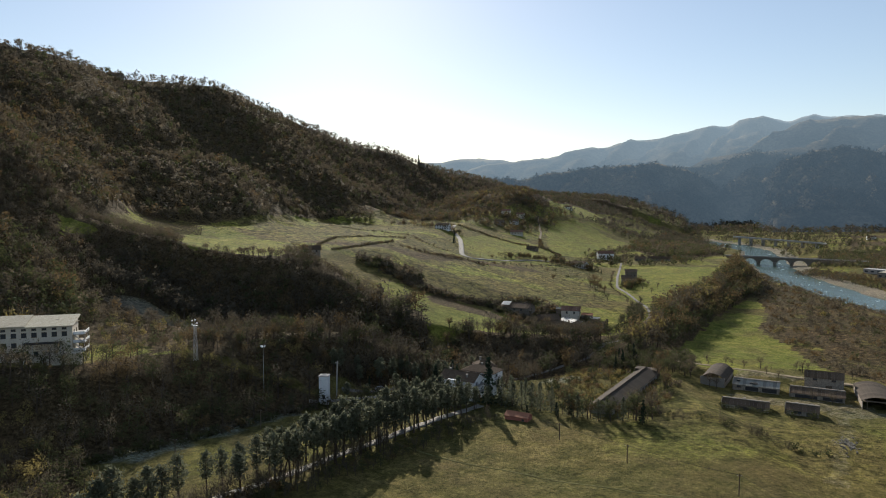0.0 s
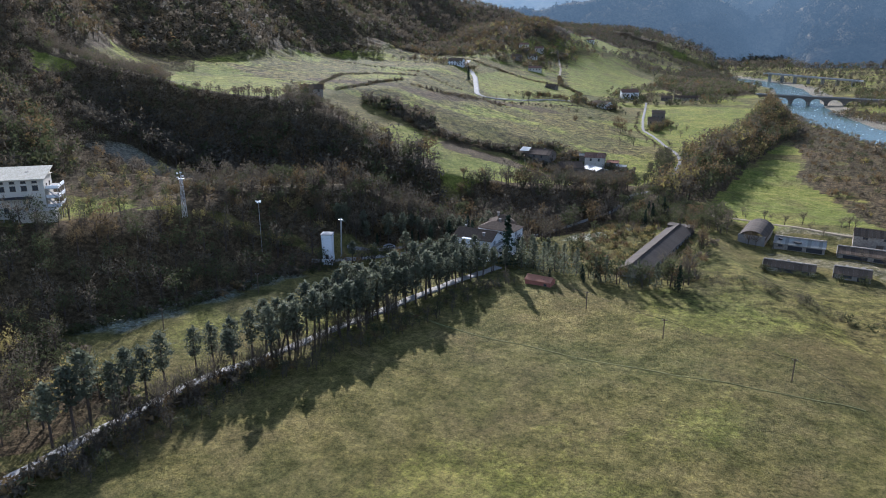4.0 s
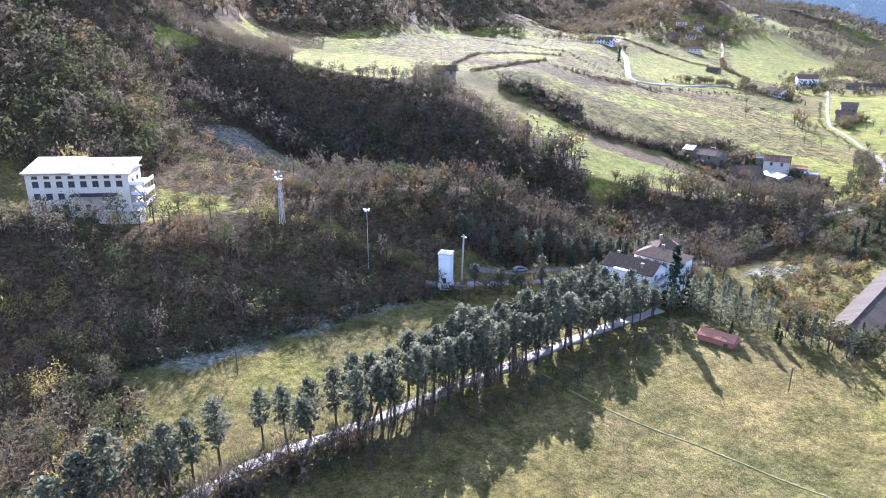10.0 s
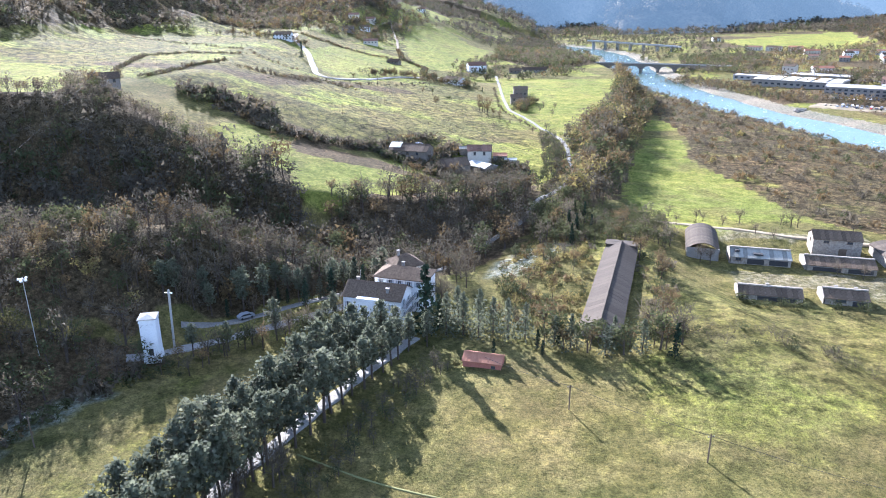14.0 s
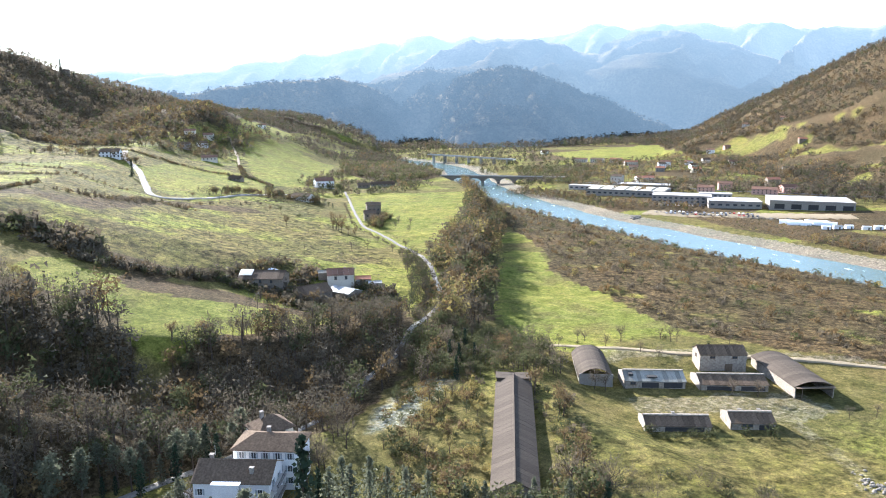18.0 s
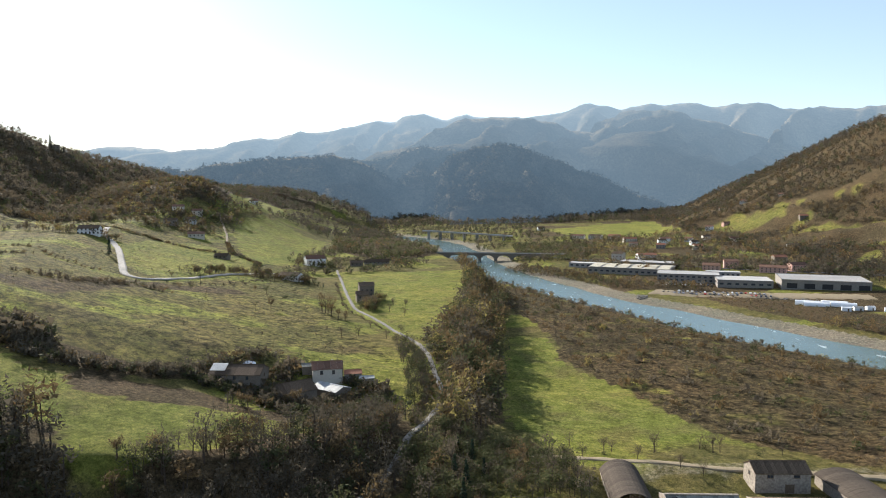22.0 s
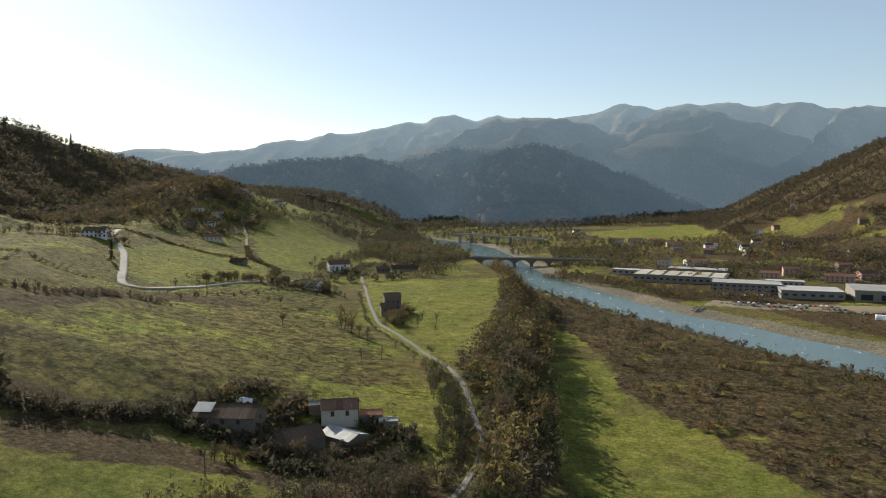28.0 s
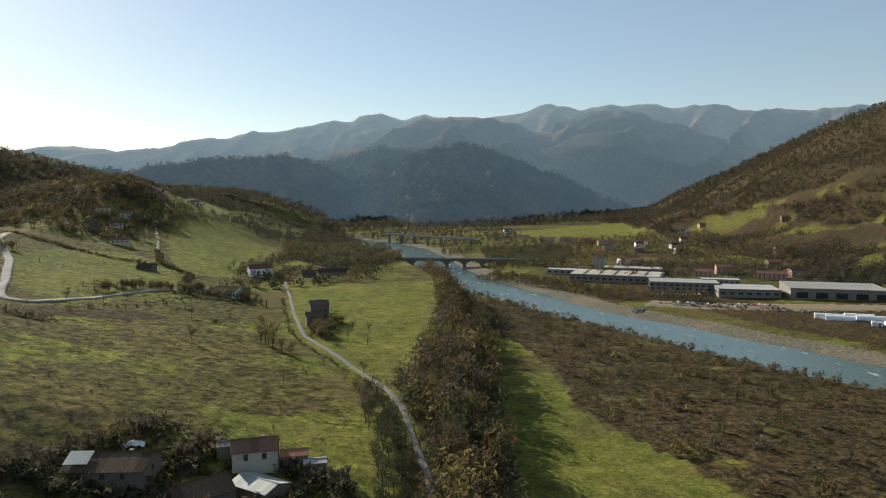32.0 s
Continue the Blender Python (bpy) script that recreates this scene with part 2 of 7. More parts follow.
M_WORKROOF = weathered("works_roof", (0.27, 0.27, 0.26), (0.46, 0.45, 0.43), 0.05, 0.9, 0.35, 1.0, 0.1, per_piece=0.4)
M_ROOFGREY = weathered("pale_mossy_roof", (0.30, 0.28, 0.20), (0.62, 0.58, 0.48), 0.7, 0.95, 0.55, 2.5, 0.1)
M_CONCRETE = weathered("concrete", (0.30, 0.29, 0.27), (0.44, 0.42, 0.39), 0.8, 0.9, 0.35, 5.0)
M_ASPHALT = weathered("asphalt", (0.045, 0.045, 0.048), (0.085, 0.083, 0.08), 0.25, 0.75, 0.3, 4.0, 0.2)
M_WETROAD = weathered("damp_gravel_lane", (0.14, 0.133, 0.118), (0.29, 0.275, 0.245), 0.35, 0.92, 0.4, 2.5, 0.3)
M_LANE = weathered("worn_tarmac", (0.14, 0.133, 0.12), (0.26, 0.247, 0.222), 0.5, 0.92, 0.4, 2.5, 0.3)
M_AVENUE = weathered("pale_gravel", (0.20, 0.19, 0.17), (0.36, 0.34, 0.305), 0.5, 0.92, 0.4, 2.5, 0.3)
M_TRACK = weathered("dirt_track", (0.20, 0.16, 0.10), (0.30, 0.25, 0.17), 0.3, 0.95, 0.3, 2.0, 0.3)
M_MOWN = weathered("mown_path", (0.14, 0.145, 0.055), (0.20, 0.19, 0.085), 0.3, 0.95, 0.3, 2.0, 0.3)
M_WOOD = weathered("weathered_wood", (0.10, 0.075, 0.05), (0.19, 0.15, 0.11), 1.5, 0.85, 0.3, 8.0)
M_BARK = weathered("bark", (0.055, 0.042, 0.032), (0.12, 0.095, 0.075), 2.0, 0.95, 0.4, 9.0, 0.6)
M_GLASS = weathered("window_glass", (0.03, 0.035, 0.04), (0.06, 0.07, 0.08), 1.0, 0.12, 0.0, 3.0, 0.0)
M_SHUTTER = weathered("grey_shutter", (0.30, 0.34, 0.36), (0.40, 0.44, 0.46), 1.0, 0.7, 0.2, 8.0)
M_STEEL = weathered("galvanised_steel", (0.40, 0.41, 0.42), (0.52, 0.53, 0.54), 2.0, 0.5, 0.2, 9.0, 0.1, metal=0.5)
# Dark paint and wires; also the painted shade of bays and roof holes.
M_DARK = weathered("dark_paint_and_shade", (0.03, 0.03, 0.032), (0.06, 0.06, 0.06), 2.0, 0.9, 0.2, 9.0)
M_BLUE = weathered("pale_blue_plaster", (0.45, 0.55, 0.66), (0.55, 0.64, 0.74), 0.6, 0.9, 0.2, 6.0)
M_RED = weathered("faded_red_paint", (0.30, 0.10, 0.07), (0.40, 0.17, 0.12), 0.8, 0.8, 0.3, 6.0)
M_PINK = weathered("pink_plaster", (0.45, 0.27, 0.22), (0.55, 0.36, 0.30), 0.6, 0.9, 0.25, 6.0)
M_BARE = foliage("bare_twigs", [(0.078, 0.067, 0.048), (0.104, 0.090, 0.064), (0.130, 0.112, 0.082), (0.090, 0.078, 0.056)], 0.85, 0.30)
M_AUTUMN = foliage("autumn_leaves", [(0.105, 0.074, 0.038), (0.135, 0.096, 0.048), (0.165, 0.120, 0.058), (0.118, 0.092, 0.050)], 0.8, 0.28)
M_YELLOW = foliage("yellow_leaves", [(0.17, 0.145, 0.055), (0.215, 0.18, 0.065), (0.18, 0.155, 0.07)], 0.8, 0.4)
M_OLIVE = foliage("olive_leaves", [(0.052, 0.062, 0.028), (0.070, 0.080, 0.036), (0.092, 0.095, 0.045), (0.075, 0.074, 0.040)], 0.8, 0.3)
M_PINE = foliage("pine_needles", [(0.078, 0.088, 0.060), (0.106, 0.118, 0.080), (0.134, 0.144, 0.100)], 0.75, 0.42)
M_SPRUCE = foliage("spruce_needles", [(0.017, 0.029, 0.019), (0.026, 0.041, 0.026), (0.036, 0.053, 0.031)], 0.75, 0.12)
# Wooded slope colour plus the painted haze glow.
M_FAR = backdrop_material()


# ---- mesh helpers ----
def put_mesh(name, verts, faces, material, parent=None, label="", smooth=False):
    me = bpy.data.meshes.new(name)
    me.from_pydata(verts, [], faces)
    me.materials.append(material)
    if smooth:
        me.polygons.foreach_set("use_smooth", [True] * len(me.polygons))
    me.update()
    ob = new(name, me)
    ob.parent = parent
    return tagged(ob, label) if label else ob


def share(name, mesh, parent=None, m=None, label=""):
    ob = new(name, mesh)
    ob.parent = parent
    if m is not None:
        ob.matrix_basis = m
    return tagged(ob, label) if label else ob


def big_mesh(name, v, tris, material, smooth=False):
    """A joined mesh from arrays of points and triangles."""
    me = bpy.data.meshes.new(name)
    v = np.ascontiguousarray(v, dtype=np.float32)
    tris = np.ascontiguousarray(tris, dtype=np.int32)
    k = tris.shape[1]
    me.vertices.add(len(v))
    me.vertices.foreach_set("co", v.ravel())
    me.loops.add(tris.size)
    me.loops.foreach_set("vertex_index", tris.ravel())
    me.polygons.add(len(tris))
    me.polygons.foreach_set("loop_start", np.arange(0, tris.size, k, dtype=np.int32))
    if smooth:
        me.polygons.foreach_set("use_smooth", np.ones(len(tris), dtype=bool))
    me.update(calc_edges=True)
    if material:
        me.materials.append(material)
    return me


# ---- the land ----
PLAIN = np.array([(-40, 2300), (20, 1700), (64, 1480), (121, 1160), (154, 985), (220, 815), (283, 690), (341, 585), (401, 490), (476, 370), (566, 200), (680, -100), (800, -700)], float)
RIVER = np.array([(-700, 1960), (-300, 1860), (-70, 1720), (40, 1560), (102, 1400), (128, 1160), (150, 1010), (173, 908), (195, 851), (226, 764), (255, 714), (279, 659), (300, 618), (337, 553), (362, 515), (450, 380), (550, 200), (680, -100), (800, -700)], float)
STREAM = np.array([(-420, 60), (-250, 185), (-165, 232), (-110, 252), (-62, 272), (-22, 290), (18, 300), (55, 315), (84, 345), (120, 352)], float)
LANE = np.array([(-700, 85), (300, 85), (382, 89), (430, 97), (480, 80), (525, 64), (560, 46), (625, 22), (700, 2), (800, -20), (950, -42), (1200, -70), (1700, -130), (5000, -300)], float)
SCARP = np.array([(-700, 400), (250, 160), (330, 112), (382, 98), (440, 106), (500, 112), (560, 114), (630, 112), (790, 120), (900, 104), (1000, 82), (1100, 48), (1200, 15), (1500, -45), (5000, -500)], float)
SPUR_FOOT = np.array([(-700, -60), (60, -40), (128, -24), (165, -8), (203, 0), (222, 8), (245, 22), (270, 40), (5000, 60)], float)
WEST_RIDGE = [(-480, -300, 226), (-520, 100, 258), (-545, 444, 261), (-566, 520, 265), (-578, 606, 254), (-582, 770, 270), (-559, 892, 234), (-532, 1037, 201), (-507, 1147, 190), (-482, 1198, 168), (-489, 1351, 160), (-492, 1570, 146), (-520, 1900, 116)]
EAST_RIDGE = [(1050, 300, 262), (1010, 900, 256), (990, 1476, 276), (1030, 1784, 254), (1055, 2100, 204), (1073, 2322, 168), (1037, 2665, 105), (946, 2804, 25)]


def sstep(a, b, v):
    t = np.clip((v - a) / (b - a), 0, 1)
    return t * t * (3 - 2 * t)


def line_dist(px, py, line):
    """Distance to a polyline, the side (positive to the left of its direction) and the value along it."""
    best = np.full(px.shape, 1e9)
    side = np.zeros(px.shape)
    val = np.zeros(px.shape)
    for k in range(len(line) - 1):
        a, b = line[k], line[k + 1]
        dx, dy = b[0] - a[0], b[1] - a[1]
        t = np.clip(((px - a[0]) * dx + (py - a[1]) * dy) / (dx * dx + dy * dy), 0, 1)
        d = np.hypot(px - a[0] - t * dx, py - a[1] - t * dy)
        s = np.sign(dx * (py - a[1]) - dy * (px - a[0]))
        hit = d < best
        best = np.where(hit, d, best)
        side = np.where(hit, s, side)
        if len(a) > 2:
            val = np.where(hit, a[2] + t * (b[2] - a[2]), val)
    return best, side, val


def waves(x, y, size, seed):
    """Cheap smooth noise from a few crossed waves."""
    rng = np.random.RandomState(seed)
    out = np.zeros(np.shape(x))
    amp = 1.0
    for k in range(5):
        for q in range(3):
            a, ph = rng.uniform(0, 2 * np.pi), rng.uniform(0, 2 * np.pi)
            f = 2 * np.pi / size * (1.9 ** k) * rng.uniform(0.8, 1.25)
            out = out + amp * np.sin(f * (x * np.cos(a) + y * np.sin(a)) + ph + 1.3 * np.sin(0.37 * f * (x * np.sin(a) - y * np.cos(a)) + ph * 2))
        amp *= 0.52
    return out / 3.0


WATER_Z = 9.0


def land(x, y):
    x, y = np.asarray(x, float), np.asarray(y, float)
    dr, sr, _ = line_dist(x, y, PLAIN)
    # flood plain on the near side, village plain on the far side (the line runs towards the camera)
    west = sr < 0
    half = 15.5 + 3 * np.sin(y * 0.02)
    near = 11.5 + 0.085 * np.clip(dr - half - 14, 0, 4000)
    near = np.minimum(near, 27.0 - 4.0 * sstep(330, 420, y))
    far = 12.5 + 0.03 * np.clip(dr - 40, 0, 800)
    flat = np.where(west, near, far)
    # foreground terrace
    flat = np.where(west, np.where(y < 420, np.maximum(flat, (27.2 - 4.5 * sstep(345, 385, y + 0.12 * x)) * sstep(130, 60, dr * 0.35)), flat), flat)
    flat = flat - 2.1 * sstep(122, 140, x) * sstep(258, 290, y) * sstep(352, 340, y) * np.where(west, 1, 0)
    # upland west of the lane
    w = np.clip(np.interp(y, LANE[:, 0], LANE[:, 1]) - x, 0, 1000)
    wq = np.minimum(w, 190)
    up = 30.0 + 0.10 * wq + 0.0006 * wq * wq + 0.05 * np.clip(w - 190, 0, 300) + 3.5 * sstep(470, 700, y) * sstep(150, 60, w)
    up += 5 * np.exp(-((x + 150) / 110) ** 2 - ((y - 960) / 130) ** 2)
    up += 17 * np.exp(-((x + 185) / 60) ** 2 - ((y - 255) / 60) ** 2)
    up -= 5.5 * np.exp(-((x - 36) / 42) ** 2 - ((y - 397) / 26) ** 2)
    up += 36 * np.exp(-((x + 262) / 115) ** 2 - ((y - 1140) / 150) ** 2)
    up += 6 * np.exp(-((x + 130) / 60) ** 2 - ((y - 1130) / 125) ** 2)
    up += 28 * sstep(950, 1400, y) * sstep(-40, -260, x) - 12 * sstep(950, 1500, y) * sstep(-220, 0, x)
    e = np.interp(y, SCARP[:, 0], SCARP[:, 1]) - x
    m = sstep(-14, 6, e)
    z = np.where(west, flat * (1 - m) + up * m, flat)
    # south of the stream: the hotel's spur and the lower meadow
    ds, ss, _ = line_dist(x, y, STREAM)
    f = np.interp(y, SPUR_FOOT[:, 0], SPUR_FOOT[:, 1]) - x
    spur = 27.8 + 19.5 * sstep(0, 41, f) + 0.05 * np.clip(f - 60, 0, 100)
    south = np.where(ss < 0, 1.0, 0.0)
    gully = 24.5 + 0.010 * np.clip(60 - x, 0, 400) * 4.0
    z = np.where((ss < 0) & west & (x < 160), spur + (z - spur) * sstep(95, 150, x), z)
    rim = np.where(ss < 0, 34.0, 66.0 - 42 * sstep(-75, 0, x))
    cut = sstep(3, 1, ds / rim * 3) * sstep(125, 70, x)
    z = z + (np.minimum(z, gully) - z) * np.clip(cut, 0, 1) ** 0.8
    # wooded ridges
    for ridge, slope, size, ease, fold in ((WEST_RIDGE, 0.66, 160, 0.00025, 9), (EAST_RIDGE, 0.72, 300, 0.00050, 17)):
        d, _, top = line_dist(x, y, ridge)
        d = np.minimum(d, 0.5 / ease)
        r = top - slope * d * (1 - ease * d) + np.clip(d, 0, 160) / 160 * waves(x, y, size, 3) * fold
        z = np.logaddexp(z / 9, r / 9) * 9
    d = np.hypot((x + 430) / 1.0, (y - 120) / 1.1)
    r = 215 - 0.50 * d + 5 * waves(x, y, 120, 8)
    z = np.logaddexp(z / 6, r / 6) * 6
    d = np.minimum(np.hypot(x + 425, y - 205), 600)
    z = np.logaddexp(z / 6, (255 - 0.45 * d - 0.0012 * d * d + 5 * waves(x, y, 90, 18)) / 6) * 6
    z += waves(x, y, 60, 5) * 0.35 * sstep(10, 60, dr)
    z += waves(x, y, 24, 6) * 0.32 * sstep(40, 90, dr) * np.where(west & (y > 400), 1.0, 0.35) * sstep(1100, 800, y)
    z += np.clip(np.hypot(x - 150, y - 250) - 1900, 0, 4000) * 0.004
    # the river's own bed, with a short bank on the near side and a wide gravel beach on the far side
    dw, sw_, _ = line_dist(x, y, RIVER)
    wide = 25.5 + 2.5 * np.sin(y * 0.021 + 1) + 1.2 * np.sin(y * 0.09)
    bed = 6.0 + 3.0 * np.clip(dw / wide, 0, 1) ** 2 + np.where(sw_ < 0, 0.30, 0.10) * np.clip(dw - wide, 0, 60)
    return np.where(dw < wide + 44, np.minimum(z, bed), z)


def axis(lo, a, b, hi, step, grow):
    mid = list(np.arange(a, b + 0.1, step))
    out, s = [], step
    v = mid[-1]
    while v < hi:
        s *= grow
        v += s
        out.append(v)
    low, s, v = [], step, mid[0]
    while v > lo:
        s *= grow
        v -= s
        low.append(v)
    return np.array(low[::-1] + mid + out)


def inside(x, y, poly):
    r = np.zeros(np.shape(x), bool)
    n = len(poly)
    for k in range(n):
        (ax, ay), (bx, by) = poly[k], poly[(k + 1) % n]
        with np.errstate(divide="ignore", invalid="ignore"):
            c = ((ay > y) != (by > y)) & (x < (bx - ax) * (y - ay) / (by - ay + 1e-12) + ax)
        r ^= c
    return r


PLATEAU_SCRUB = [(-2, 226), (-20, 217), (-36, 205), (-50, 192), (-44, 215), (-20, 232), (-4, 242)]
LUSH = [
    [(-64, 174), (-46, 186), (-30, 198), (-26, 206), (-40, 204), (-56, 194), (-70, 184)],
    [(118, 392), (134, 380), (160, 376), (180, 388), (171, 426), (158, 461), (147, 490), (150, 545), (134, 548), (112, 470)],
    [(5, 775), (108, 792), (104, 640), (88, 520), (74, 500), (40, 575), (14, 680)],
    [(-54, 356), (-46, 374), (-24, 368), (2, 362), (26, 370), (50, 368), (60, 358), (38, 328), (8, 316), (-12, 338), (-25, 330)],
    [(20, 455), (80, 450), (92, 410), (70, 385), (62, 395), (40, 440)],
    [(-212, 268), (-199, 287), (-196, 274), (-194, 258)],
    [(-86, 794), (-110, 900), (-150, 1010), (-160, 1120), (-60, 1060), (-55, 880)],
    [(314, 1703), (452, 1838), (609, 1924), (531, 1534), (452, 1417), (340, 1432)],
]
# fields on the slopes of both hills, and the shaded pasture under the western wood
SLOPE_FIELDS = [
    [(-173, 1044), (-131, 1121), (-96, 1083), (-63, 1083), (-45, 921), (-41, 809), (-76, 753), (-127, 900)],
    [(-207, 1141), (-272, 1468), (-208, 1436), (-158, 1374), (-153, 1154), (-186, 1107)],
    [(-165, 1329), (-129, 1454), (-90, 1554), (-81, 1450), (-121, 1319)],
    [(-164, 716), (-173, 787), (-150, 832), (-113, 829), (-71, 761), (-62, 698), (-79, 652), (-91, 592), (-117, 620)],
    [(-180, 560), (-215, 585), (-190, 640), (-165, 600)],
]
PLATEAU_FIELDS = [
    [(-196, 340), (-250, 418), (-220, 425), (-165, 404), (-121, 364), (-104, 336), (-128, 315), (-149, 304)],
    [(-212, 268), (-199, 287), (-196, 274), (-194, 258)],
    [(-274, 360), (-258, 424), (-230, 387), (-222, 356), (-246, 350)],
    [(-242, 447), (-253, 551), (-233, 598), (-194, 621), (-290, 623), (-264, 514)],
]
EAST_FIELDS = [
    [(654, 1395), (703, 1345), (730, 1285), (751, 1278), (769, 1218), (830, 1190), (800, 1140), (761, 1206), (737, 1241), (719, 1253), (683, 1277), (656, 1360)],
    [(717, 1222), (744, 1181), (800, 1120), (770, 1090), (735, 1167), (715, 1206)],
    [(562, 1504), (623, 1455), (652, 1370), (671, 1256), (654, 1254), (593, 1304), (560, 1444)],
    [(592, 1224), (651, 1249), (678, 1183), (713, 1135), (607, 981), (587, 1017), (629, 1104), (628, 1180)],
    [(556, 967), (607, 981), (582, 945), (544, 939)],
    [(393, 1226), (434, 1162), (445, 1082), (370, 1046)],
]
FROST = [
    [(-14, 137), (-13, 150), (-6, 164), (-4, 178), (0, 194), (6, 208), (11, 206), (5, 190), (3, 176), (1, 162), (-1, 146)],
    [(75, 286), (78, 306), (84, 326), (92, 334), (97, 326), (92, 308), (84, 290)],
]
BROWN = [
    [(185, 380), (172, 428), (160, 462), (150, 490), (153, 560), (140, 640), (130, 800), (112, 1000), (150, 960), (205, 790), (262, 680), (316, 580), (372, 488), (445, 370), (300, 330), (215, 352)],
    [(-24, 368), (-13, 361), (2, 362), (15, 367), (26, 370), (37, 372), (48, 368), (40, 380), (24, 384), (8, 384), (-8, 380), (-22, 378)],
    [(-80, 392), (-60, 384), (-35, 378), (-18, 378), (-4, 386), (8, 398), (12, 412), (0, 410), (-14, 396), (-30, 392), (-50, 402), (-72, 404)],
    [(300, 800), (330, 700), (400, 560), (470, 470), (500, 520), (430, 640), (370, 740)],
]
SPUR_WOOD = [(-200, 20), (-70, 40), (30, 98), (30, 122), (3, 128), (-18, 134), (-4, 168), (4, 203), (14, 222), (4, 226), (-14, 216), (-34, 203), (-50, 184), (-52, 168), (-72, 143), (-110, 128), (-200, 100)]
SCARP_WOOD = [(-330, 190), (-260, 212), (-170, 240), (-110, 260), (-60, 282), (-15, 300), (12, 310), (-10, 334), (-40, 342), (-80, 352), (-144, 376), (-200, 352), (-215, 320), (-240, 290), (-330, 300)]
MILL_WOOD = [(-30, 282), (10, 292), (17, 322), (35, 341), (52, 362), (64, 384), (78, 392), (84, 372), (84, 350), (79, 326), (70, 302), (62, 284), (44, 268), (20, 262), (0, 255), (-40, 262)]
GULLY_WOOD = [(-52, 214), (-30, 208), (-14, 222), (0, 238), (14, 243), (24, 254), (34, 266), (20, 268), (0, 262), (-30, 262), (-60, 250)]
LANE_WOOD = [(88, 372), (98, 368), (113, 400), (119, 470), (122, 520), (130, 600), (140, 700), (130, 800), (112, 1000), (98, 1000), (110, 820), (106, 640), (94, 540), (84, 500), (88, 470), (96, 440), (98, 412), (93, 396)]
STREAM_WOOD = [(-330, 150), (-200, 170), (-110, 215), (-60, 225), (-20, 238), (0, 250), (-40, 278), (-62, 281), (-110, 259), (-170, 239), (-260, 211), (-330, 190)]
FAR_BELT = [(160, 1010), (205, 935), (240, 862), (272, 806), (284, 818), (250, 905), (195, 1020)]
FAR_BANK = [(352, 640), (398, 566), (440, 490), (470, 500), (424, 592), (374, 652)]
NORTH_WOOD = [(112, 1000), (98, 1000), (60, 900), (20, 880), (-40, 990), (-60, 1120), (-40, 1200), (20, 1190), (60, 1120)]
SPUR_TOP = [(4, 229), (-14, 219), (-34, 206), (-48, 190), (-58, 202), (-72, 192), (-96, 182), (-126, 152), (-200, 110), (-330, 150), (-200, 172), (-110, 216), (-60, 227), (-20, 240), (0, 252)]
WOODS = [GULLY_WOOD, SPUR_TOP, SPUR_WOOD, SCARP_WOOD, MILL_WOOD, LANE_WOOD, STREAM_WOOD, NORTH_WOOD]


